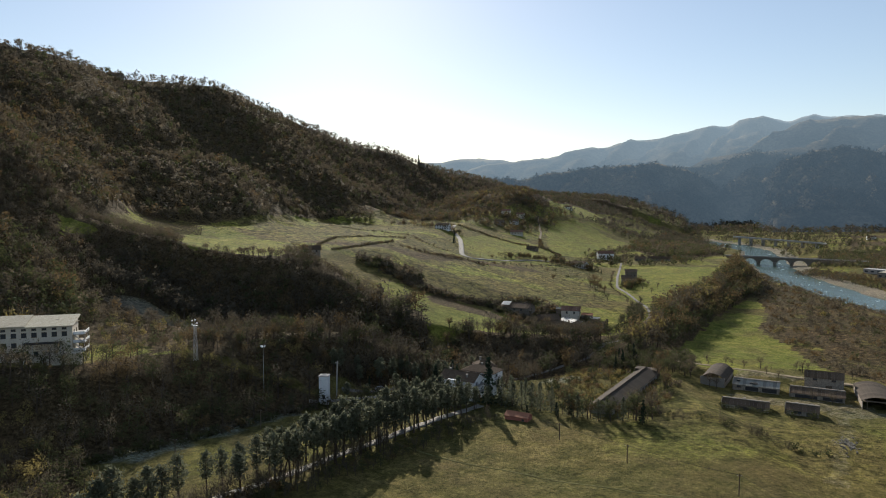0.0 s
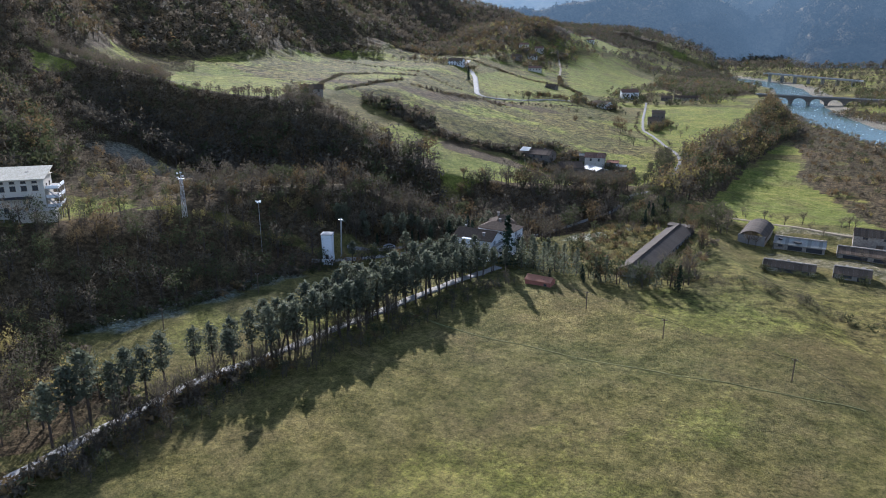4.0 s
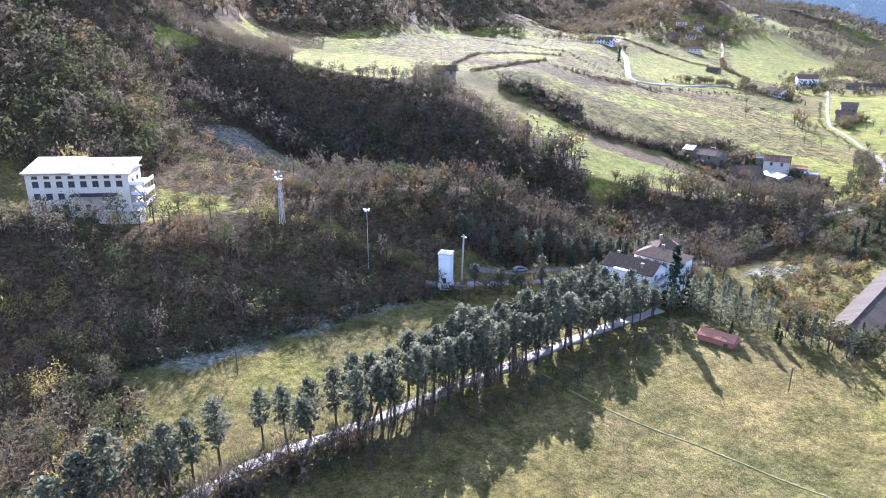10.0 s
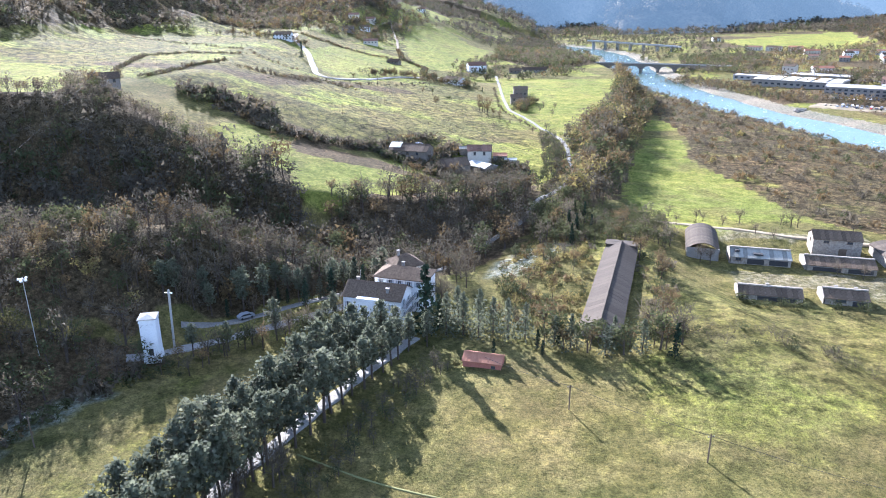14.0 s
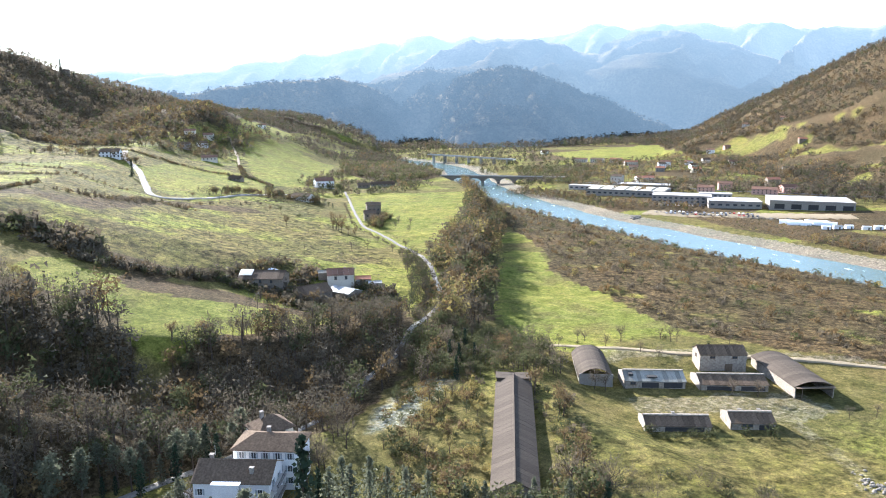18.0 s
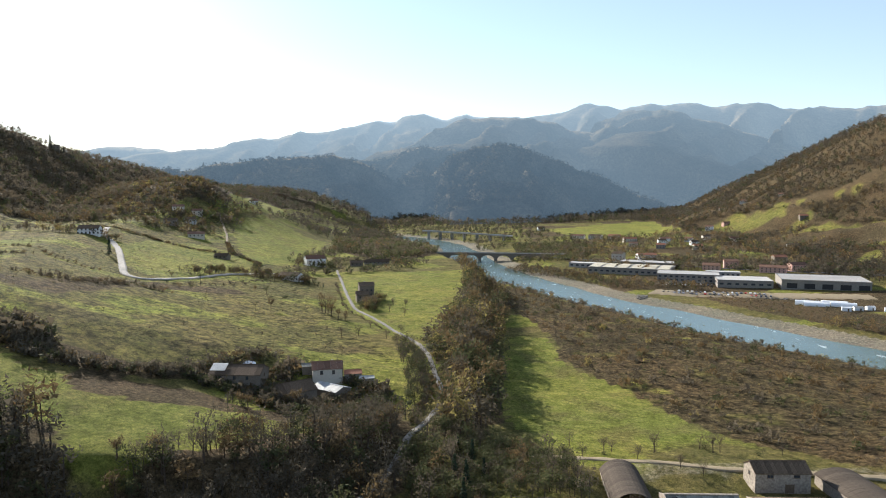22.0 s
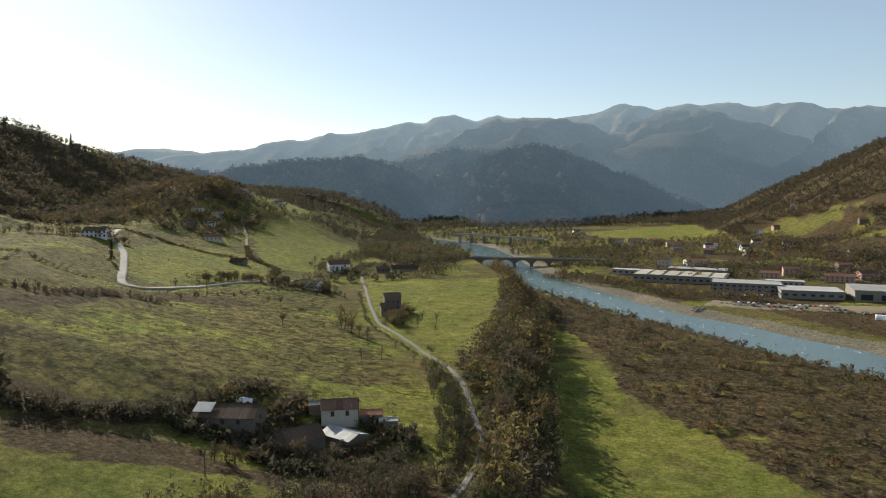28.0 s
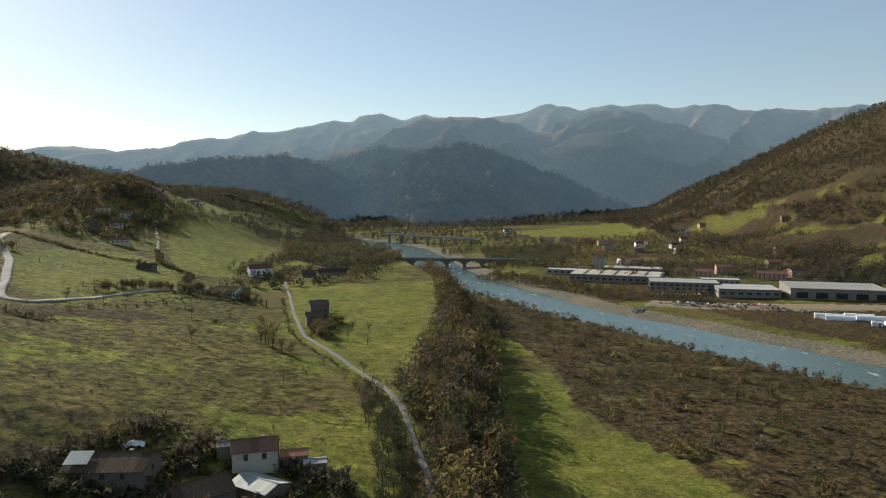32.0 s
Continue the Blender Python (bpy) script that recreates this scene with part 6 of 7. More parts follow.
for hx, hy, yaw, L, W, h, wm, rm, lab in [
    (-160, 872, 20, 16, 9, 5, M_CREAM, M_TILE, "cream house with brown shutters among the hillside gardens"), (-100, 765, -10, 12, 7, 3, M_STONE, M_OLDTILE, "low stone outbuilding in a field"),
    (-222, 990, 15, 13, 9, 6, M_CREAM, M_TILE, "cream house among trees on the slope"), (-203, 1000, 5, 11, 8, 6, M_CREAM, M_TILE, "small cream house in the hamlet"),
    (-201, 912, 10, 13, 9, 6, M_GREYWALL, M_OLDTILE, "grey house in the hillside hamlet"), (-194, 950, 30, 12, 8, 5, M_PLASTER, M_OLDTILE, "white cottage in the hillside hamlet"),
    (-190, 1200, 15, 12, 9, 6, M_PLASTER, M_TILE, "large white house on the brow"), (8, 828, 10, 12, 7, 3, M_STONE, M_OLDTILE, "stone barn below the gabled house"),
    (26, 842, 5, 24, 5, 3, M_GREYWALL, M_OLDTILE, "long low stable below the hill"), (38.5, 617, 14, 8, 7, 5, M_STONE, M_OLDTILE, "open stone porch house beside the lane"),
    (-478, 1196, 20, 13, 9, 7, M_STONE, M_OLDTILE, "stone house on the skyline of the ridge"), (-465, 1215, 10, 9, 7, 5, M_STONE, M_OLDTILE, "small stone barn on the ridge"),
    (-574, 600, 60, 18, 9, 5, M_STONE, M_OLDTILE, "farm building on the crest of the hill")]:
    building("house", lab, "house", hx, hy, yaw, L, W, h, 2.0, wm, rm, windows=sw(max(2, int(L / 4)), L - 1, h * 0.55), group=V, deep=3)


# ---- trees that stand out one by one ----
rnd = random.Random(5)
AV = "pines along the avenue"
av = np.array([(36.3, 100), (37, 138), (43, 154), (47, 174), (52, 194), (57, 214), (61, 229), (64, 240)], float)
s_av = np.concatenate([[0], np.cumsum(np.hypot(*np.diff(av, axis=0).T))])
u = 2.0
while u < s_av[-1]:
    x, y = float(np.interp(u, s_av, av[:, 0])), float(np.interp(u, s_av, av[:, 1]))
    if not (34 < u < 38):
        tree("pine", x - 3.2 + rnd.uniform(-0.5, 0.5), y + rnd.uniform(-0.5, 0.5), rnd.uniform(0.85, 1.12) * (1 if u < 112 else 0.78), group=AV)
    if u > 52:
        tree("pine", x + 3.4 + rnd.uniform(-0.6, 0.6), y + rnd.uniform(-0.8, 0.8), rnd.uniform(0.85, 1.08) * (1 if u < 112 else 0.78), group=AV)
        if u > 84:
            tree("pine", x - 7.0 + rnd.uniform(-1, 1), y + rnd.uniform(-1, 1), rnd.uniform(0.7, 0.95), group=AV)
    u += 4.6 if u < 70 else 3.7
for x, y, a in ((41.5, 146, 24), (46, 158, -18)):
    tree("pine", x - 2.5, y, 0.85, label="roadside pine leaning out from the row", group=AV, lean=a)
u = 0.0
while u < 96:
    x, y = float(np.interp(u, s_av, av[:, 0])), float(np.interp(u, s_av, av[:, 1]))
    for k in range(2):
        tree("bare", x + rnd.uniform(3.0, 8.5), y + rnd.uniform(-1.5, 1.5), rnd.uniform(0.55, 0.95), group="bare trees beside the avenue")
    u += 3.0
# round the white houses
tree("spruce", 68.5, 247.0, 1.28, group="evergreens by the white houses")
for x, y, k in ((96, 342, 0.62), (99, 336, 0.7), (101, 350, 0.6), (98, 326, 0.55), (104, 343, 0.5), (97, 356, 0.5)):
    tree("spruce", x, y, k, group="dark conifers beside the lane")
tree("spruce", 70.5, 252.0, 0.72, group="evergreens by the white houses")
for x, y, k in ((73, 249, 0.95), (77, 250, 1.0), (81, 249, 0.95), (84, 252, 0.9), (88, 250, 0.95), (75, 254, 0.9), (80, 256, 0.85), (92, 251, 0.75)):
    tree("cedar", x, y, k * 1.1, group="grey-green garden trees")
for x, y, k in ((86, 241, 0.62), (95.5, 246, 0.8), (97, 243, 0.6), (100, 249, 0.9), (45, 268, 1.2), (38, 262, 1.3), (33, 256, 1.2), (41, 272, 1.3)):
    tree("cypress", x, y, k, group="slim evergreens near the houses")
for x, y, k in ((57, 243.5, 0.7), (62, 243, 0.85), (52, 241, 0.75), (47, 243, 0.6), (43, 246, 0.7), (44, 240, 0.7), (60, 239, 0.8), (66, 241, 0.9), (70, 242, 0.85)):
    tree("pine", x, y, k * 0.72, group=AV)
for k in range(26):
    t = k / 25
    tree("bare", -6 + 46 * t + rnd.uniform(-3, 3), 232 + 38 * t + rnd.uniform(-7, 5) + 5, rnd.uniform(0.5, 0.85), group="roadside trees behind the tower")
for k in range(10):
    tree("pine", 2 + 4.2 * k + rnd.uniform(-1.5, 1.5), 240 + 3.6 * k + rnd.uniform(-2, 2), rnd.uniform(0.5, 0.7), group="roadside trees behind the tower")
# before and beside the barn
for x, y, k, kind in ((99, 250, 0.8, "olive"), (103, 247, 0.8, "pine"), (107, 246, 0.85, "olive"), (111, 245, 0.8, "pine"), (115, 246, 0.85, "olive"), (119, 247, 0.8, "pine"), (123, 249, 0.75, "olive"), (126, 246, 0.7, "spruce"), (96, 254, 0.8, "autumn"), (121, 256, 0.6, "bare"), (128, 252, 0.6, "bare")):
    tree({"pine": "cedar"}.get(kind, kind), x, y, {"spruce": 0.6, "pine": 0.8}.get(kind, 1.17), group="trees before the barn")
for k in range(44):
    x, y = rnd.uniform(80, 104), rnd.uniform(258, 322)
    if (x - 80) < (y - 258) * 0.05 - 1:
        continue
    kind, tone = rnd.choice([("autumn", "yellow"), ("autumn", "autumn"), ("bush", "bush"), ("olive", "olive"), ("bare", "bare"), ("shrub", "shrub")])
    tree(kind, x, y, rnd.uniform(0.35, 0.65) if kind not in ("bush", "shrub") else rnd.uniform(0.8, 1.6), tone, group="rough growth beside the barn")
for k in range(22):
    tree(rnd.choice(["bush", "shrub", "autumn"]), rnd.uniform(119, 126), 254 + k * 2.9, rnd.uniform(0.4, 0.9) * (0.6 if k % 3 == 0 else 1), group="bushes along the barn wall")
for k in range(13):
    tree(rnd.choice(["olive", "cedar", "autumn", "olive"]), 97 + 30 * k / 12 + rnd.uniform(-1, 1), 249.5 + rnd.uniform(-2.5, 2.5), rnd.uniform(0.6, 0.85), group="trees before the barn")
tree("olive", 124.5, 296, 0.62, group="bushes along the barn wall")
for k in range(16):
    tree("olive", rnd.uniform(100, 128), rnd.uniform(330, 352), rnd.uniform(0.45, 0.85), group="thicket behind the barn")
# farmyard and meadow
for x, y, k in ((139, 323, 0.7), (142, 322, 0.6), (178, 319, 0.55), (185, 318, 0.6), (203, 303, 0.45), (211, 304, 0.45), (160, 352, 0.5), (150, 360, 0.5), (232, 322, 0.4), (222, 318, 0.35), (132, 372, 0.55), (165, 348, 0.45)):
    tree("bare", x, y, k, group="bare trees in the farmyard")
for k in range(42):
    x = rnd.uniform(126, 186)
    y = 262 - (x - 126) * 0.22 + rnd.uniform(-5, 5)
    tree(rnd.choice(["shrub", "shrub", "bush"]), x, y, rnd.uniform(0.5, 1.15), group="thorn bushes across the meadow")
for x, y in ((150, 290.5), (153, 290), (157, 291), (160, 290), (163, 292), (147, 293), (171, 291.5), (178, 292)):
    tree("bush", x, y, rnd.uniform(0.7, 1.1), group="bushes grown over the shed")
for k in range(30):
    tree(rnd.choice(["shrub", "bush", "bare"]), rnd.uniform(108, 235), 366 + rnd.uniform(-5, 5) - 0.05 * k, rnd.uniform(0.4, 0.75), group="hedge behind the track")
# pasture trees
for x, y, k in ((49, 591, 0.6), (59, 583, 0.55), (69, 568, 0.6), (42, 501, 0.55), (53, 531, 0.5), (70, 492, 0.6), (64, 505, 0.5), (76, 470, 0.5)):
    tree("bare", x, y, k, group="bare fruit trees in the pasture")
for x, y, k in ((-4, 547, 1.0), (28, 556, 1.1), (33, 550, 1.0), (38, 545, 0.9), (14, 603, 0.9), (-60, 560, 0.6), (-80, 600, 0.7), (-30, 610, 0.6)):
    tree("autumn", x, y, k * 0.8, group="russet trees by the lane")
tree("autumn", -8, 324, 1.15, label="tall russet tree standing above the wood edge", group="wood edge trees")
for k in range(9):
    tree("olive", -12 + rnd.uniform(-6, 8), 318 + rnd.uniform(-8, 4), rnd.uniform(0.7, 1.1), group="wood edge trees")
for k in range(40):
    t = k / 39
    tree(rnd.choice(["bare", "bare", "autumn"]), 14 + 62 * t + rnd.uniform(-2, 2), 322 + 48 * t + rnd.uniform(-3, 3), rnd.uniform(0.45, 0.7), group="wood edge trees")
for k in range(30):
    tree(rnd.choice(["bare", "shrub", "bush", "autumn"]), 18 + 46 * k / 29 + rnd.uniform(-3, 3), 388 - 6 * math.sin(k * 0.3) + rnd.uniform(-4, 3), rnd.uniform(0.4, 0.6) * (1.5 if k % 4 == 1 else 1), group="scrub round the ruined farm")
for k in range(34):
    t = k / 33
    tree(rnd.choice(["bare", "autumn", "autumn"]), 96 + 22 * t + rnd.uniform(-3, 4), 392 + 210 * t + rnd.uniform(-3, 3), rnd.uniform(0.75, 1.2), rnd.choice([None, None, "yellow"]) if k % 3 == 0 else None, group="tall trees along the lane")
for x, y in ((-58, 172), (-53, 178), (-47, 182), (-45, 185), (-36, 192), (-34, 195), (-30, 190), (-26, 199), (-18, 204), (-14, 209), (-5, 214)):
    tree("autumn", x, y, rnd.uniform(0.65, 0.95), "yellow" if x > -50 else "autumn", group="trees on the hotel terrace")
tree("olive", -84, 140, 0.9, group="trees on the hotel terrace")
tree("autumn", -92, 168, 1.5, "yellow", group="trees on the hotel terrace")
for k in range(40):
    x, y = -22 + rnd.uniform(-26, 26), 214 + rnd.uniform(-16, 14)
    if inside(np.array(x), np.array(y), PLATEAU_SCRUB) or inside(np.array(x), np.array(y), SPUR_WOOD):
        tree(rnd.choice(["bare", "autumn", "shrub", "bush"]), x, y, rnd.uniform(0.4, 0.75), group="scrub round the lamp mast")
for x, y, k in ((-480, 1188, 1.3), (-470, 1204, 0.8), (-140, 645, 1.0)):
    tree("spruce", x, y, k, group="tall evergreens on the hill")

# ---- hedges, scrub and farther trees as stuff ----
SCRUB = {"bare": [shrub(s, 2.2, True, 26) for s in (71, 72, 77)], "autumn": [shrub(s, 2.0, True, 26) for s in (73, 74)], "olive": [shrub(s, 1.8, True, 26) for s in (75, 76)]}


def along(pts, gap, wide, seed):
    rng = np.random.RandomState(seed)
    p = np.array(pts, float)
    s = np.concatenate([[0], np.cumsum(np.hypot(*np.diff(p, axis=0).T))])
    t = np.arange(0, s[-1], gap)
    return np.interp(t, s, p[:, 0]) + rng.normal(size=len(t)) * wide, np.interp(t, s, p[:, 1]) + rng.normal(size=len(t)) * wide


def hedge(label, pts, gap, wide, seed, size, mix=MIX_GREY, table=SCRUB):
    x, y = along(pts, gap, wide, seed)
    wood("hedgerow", label, x, y, seed, mix, size, table, "hedge")


hedge("scrubby hedge in the dark bank above the ruined farm", [(-84, 396), (-60, 388), (-34, 380), (-18, 384), (-4, 393), (8, 406), (14, 420), (24, 434)], 0.45, 2.4, 201, 1.35)
hedge("dark bushes in the dip below the hill road", [(-100, 480), (-84, 500), (-80, 528), (-60, 545)], 0.9, 3.2, 202, 1.1)
hedge("thin line of low trees at the edge of the plateau", [(-170, 306), (-148, 303), (-127, 313), (-104, 335), (-80, 346), (-40, 346)], 3.4, 1.6, 203, 0.5, MIX_WARM, LOW)
hedge("thin hedge across the upper fields", [(-260, 600), (-190, 590), (-150, 575), (-134, 566), (-106, 560)], 2.0, 1.6, 205, 0.75)
hedge("hedge along the hill road", [(-72, 570), (-56, 605), (-42, 645), (-34, 662)], 3.2, 2.0, 206, 0.8)
hedge("row of trees between the hill fields", [(-40, 830), (-45, 870), (-36, 940), (-20, 1010), (-30, 1080), (-60, 1180)], 1.6, 7.0, 207, 0.8, MIX_GREEN, DIST)
hedge("trees round the hillside hamlet", [(-240, 860), (-190, 890), (-170, 930), (-210, 980), (-240, 930), (-250, 1020), (-170, 1000), (-190, 1060), (-260, 1090), (-160, 1110)], 1.1, 12.0, 208, 0.9, MIX_WARM, DIST)
hedge("trees and bushes below the gabled house", [(-40, 740), (10, 770), (45, 800), (60, 840), (40, 880), (-10, 860), (-30, 800)], 1.8, 7.0, 209, 0.85, MIX_GREEN, DIST)
hedge("bushes beside the tall stone house", [(50, 624), (48, 606), (46, 592), (50, 580)], 0.9, 2.4, 210, 0.65, MIX_WARM, LOW)
hedge("low hedge beside the lane", [(92, 400), (96, 420), (94, 445), (91, 476), (84, 503)], 0.8, 1.2, 221, 1.25, MIX_GREEN)
hedge("gappy hedge above the bend of the lane", [(80, 484), (72, 506), (63, 526), (52, 547), (42, 566), (32, 588), (17, 656), (8, 700)], 2.6, 0.6, 223, 0.62)
hedge("overgrown hedge on the upper side of the lane", [(82, 380), (87, 412), (84, 440), (80, 470)], 1.1, 1.0, 222, 1.0)
hedge("reedy bushes on the near river bank", [(112, 1000), (160, 920), (205, 800), (262, 690), (318, 590), (378, 492), (450, 370)], 1.5, 3.5, 211, 1.25, MIX_WARM)
hedge("trees along the edge of the works", [(190, 1020), (240, 925), (290, 850), (330, 800)], 2.2, 6.0, 212, 0.8, MIX_WARM, DIST)
x, y = scatter(BROWN[0], 6.0, 213, lambda x, y: waves(x, y, 30, 9) > -0.5)
wood("river_scrub", "low brown thorn scrub over the flood plain", x, y, 213, MIX_GREY, 0.78, SCRUB, "scrub")
x, y = scatter(BROWN[3], 7.0, 214)
wood("river_scrub", "russet scrub on the far gravel bank", x, y, 214, MIX_WARM, 0.9, SCRUB, "scrub")
x, y = scatter([(240, 1020), (300, 900), (420, 960), (560, 900), (700, 1200), (760, 1700), (420, 1500), (260, 1240)], 10.0, 215, lambda x, y: (waves(x, y, 90, 19) > -0.15) & ~inside(x, y, LUSH[7]))
wood("village_trees", "garden and roadside trees round the village", x, y, 215, MIX_WARM, 1.0, DIST)
x, y = scatter([(486, 826), (640, 740), (760, 1150), (560, 1060), (480, 920)], 7.5, 216)
wood("bluff_trees", "russet trees on the slope behind the works", x, y, 216, MIX_DARK, 1.1, DIST)
x, y = scatter([(-60, 1250), (250, 1230), (330, 1340), (300, 1850), (330, 1950), (-60, 1950), (-140, 1700)], 11.0, 217, lambda x, y: (waves(x, y, 120, 29) > 0.05) & ~inside(x, y, LUSH[7]) & (line_dist(x, y, RIVER)[0] > 30))
wood("valley_trees", "woods on the valley floor above the bridge", x, y, 217, MIX_GREEN, 1.1, DIST)
x, y = scatter([(-260, 200), (60, 380), (120, 790), (-60, 800), (-260, 700)], 5.0, 218, lambda x, y: (np.interp(y, LANE[:, 0], LANE[:, 1]) - x > 20) & (waves(x, y, 26, 33) > 0.1) & (y > 400))
wood("pasture_tussocks", "tussocks and thorn in the rough pasture", x, y, 218, MIX_GREEN, 0.36, SCRUB, "scrub")
x, y = scatter([(66, 130), (220, 150), (240, 290), (130, 262), (70, 225)], 2.3, 219, lambda x, y: waves(x, y, 22, 37) > 0.3)
wood("meadow_tussocks", "coarse tufts of grass in the meadow", x, y, 219, [("olive", "olive", 3), ("autumn", "yellow", 1)], 0.20, SCRUB, "grass")
# vineyard rows
vx, vy = [], []
for k in range(12):
    a = np.linspace(0, 1, 40)
    vx.append(-274 + 4.2 * k + 20 * a * (1 - 0.045 * k))
    vy.append(362 - 0.7 * k + 58 * a * (1 - 0.045 * k))
wood("vineyard", "rows of bare vines on the slope", np.concatenate(vx), np.concatenate(vy), 220, [("bare", "bare", 1)], 0.45, SCRUB, "vineyard")

# ---- poles and wires ----
P = "wooden power poles"
tops = []


def pole(x, y, h, label="plain wooden power pole"):
    ob = new("power_pole")
    z = float(land(x, y))
    ob.matrix_basis = pose(x, y, z, 0, 0, 20)
    tagged(ob, label, "pole", P)
    part("shaft", tube([(0, 0, -0.5), (0, 0, h)], 0.14, 7), M_WOOD, ob)
    part("crossarm", boxes((-0.6, 0.6, -0.05, 0.05, h - 0.5, h - 0.38)), M_WOOD, ob)
    for q in (-0.5, 0.5):
        part("insulator", tube([(q, 0, h - 0.38), (q, 0, h - 0.2)], 0.05), M_STEEL, ob)
    return (x, y, z + h - 0.2)


pl = [pole(8, 152, 6.8), pole(10, 187, 6.8)]
pr = [pole(104.5, 221, 5.6), pole(129, 208, 5.6), pole(160, 196, 5.6), pole(186, 180, 5.6)]
pf = [pole(24, 311, 6.5), pole(27, 368, 6.2), pole(55, 417, 9.0), pole(-58, 590, 7.0)]


def wire(a, b, sag):
    pts = [(a[0] + (b[0] - a[0]) * t, a[1] + (b[1] - a[1]) * t, a[2] + (b[2] - a[2]) * t - sag * 4 * t * (1 - t)) for t in np.linspace(0, 1, 15)]
    ob = put_mesh("power_line", *tube(pts, 0.03, 4), M_DARK)
    tagged(ob, "thin overhead wire hung between poles", "wire")


wire((20, 110, 34), pl[0], 0.8)
wire(pl[0], pl[1], 0.8)
wire(pl[1], (11, 221, 37.4), 0.8)
wire((11, 222, 37.4), (-8.9, 210.4, 49.8), 1.0)
wire((-8.9, 210.4, 49.8), (-28.3, 195.5, 58.5), 0.8)
wire((-28.3, 195.5, 58.5), (-104, 364, 80), 4)
wire((84, 236, 30), pr[0], 0.6)
wire(pr[0], pr[1], 0.6)
wire(pr[1], pr[2], 0.6)
wire(pr[2], pr[3], 0.6)
wire(pf[0], pf[1], 1.0)
wire(pf[1], pf[2], 1.0)
wire(pf[2], (-25, 655, 47), 5)

# ---- bridges ----
br = new("arch_bridge")
bx0, by0, bx1, by1 = 30.0, 1139.0, 234.0, 1107.0
byaw = math.degrees(math.atan2(by1 - by0, bx1 - bx0))
blen = math.hypot(bx1 - bx0, by1 - by0)
br.matrix_basis = pose(bx0, by0, 0, 0, 0, byaw)
tagged(br, "old stone road bridge with round arches over the river", "bridge")
part("deck", boxes((-20, blen + 20, -3.6, 3.6, 19.0, 20.2)), M_STONE, br)
for s in (-3.6, 3.3):
    part("parapet", boxes((-20, blen + 20, s, s + 0.3, 20.2, 21.2)), M_CONCRETE, br)
span = 22.0
first = 66.5 - span
for k in range(7):
    x0 = first + span * k
    arch = []
    for j in range(13):
        a = math.pi * j / 12
        arch.append((x0 + span / 2 - math.cos(a) * (span / 2 - 1.8), 11.0 + math.sin(a) * 6.6))
    out = [(x0, 19.0), (x0, 4.0), (x0 + 1.8, 4.0)] + arch + [(x0 + span - 1.8, 4.0), (x0 + span, 4.0), (x0 + span, 19.0)]
    v, f = [], []
    for yy in (-3.3, 3.3):
        v += [(p[0], yy, p[1]) for p in out]
    n = len(out)
    top = [(p[0], 19.0) for p in out]
    o2 = len(v)
    for yy in (-3.3, 3.3):
        v += [(p[0], yy, 19.0) for p in out]
    for j in range(n - 1):
        f.append((j, j + 1, n + j + 1, n + j))
        f.append((j, o2 + j, o2 + j + 1, j + 1))
        f.append((n + j, n + j + 1, o2 + n + j + 1, o2 + n + j))
    part("arch", (v, f), M_STONE, br)
    part("cutwater", ([(x0 - 2.0, -3.3, 4), (x0 + 2.0, -3.3, 4), (x0, -5.6, 4), (x0 - 2.0, -3.3, 13.5), (x0 + 2.0, -3.3, 13.5), (x0, -5.0, 12.6)], [(0, 2, 1), (3, 4, 5), (0, 3, 5, 2), (2, 5, 4, 1)]), M_STONE, br)
vd = new("viaduct")
vd.matrix_basis = pose(48, 1590, 0, 0, 0, -47)
tagged(vd, "straight pale concrete viaduct farther upstream", "bridge")
part("deck", boxes((0, 236, -4, 4, 23.6, 25.2)), M_CONCRETE, vd)
for k in range(7):
    part("pier", boxes((14 + 34 * k, 16.5 + 34 * k, -3, 3, 3, 23.6)), M_CONCRETE, vd)
part("guard_rail", boxes((0, 236, -4.0, -3.9, 25.2, 26.2), (0, 236, 3.9, 4.0, 25.2, 26.2)), M_STEEL, vd)


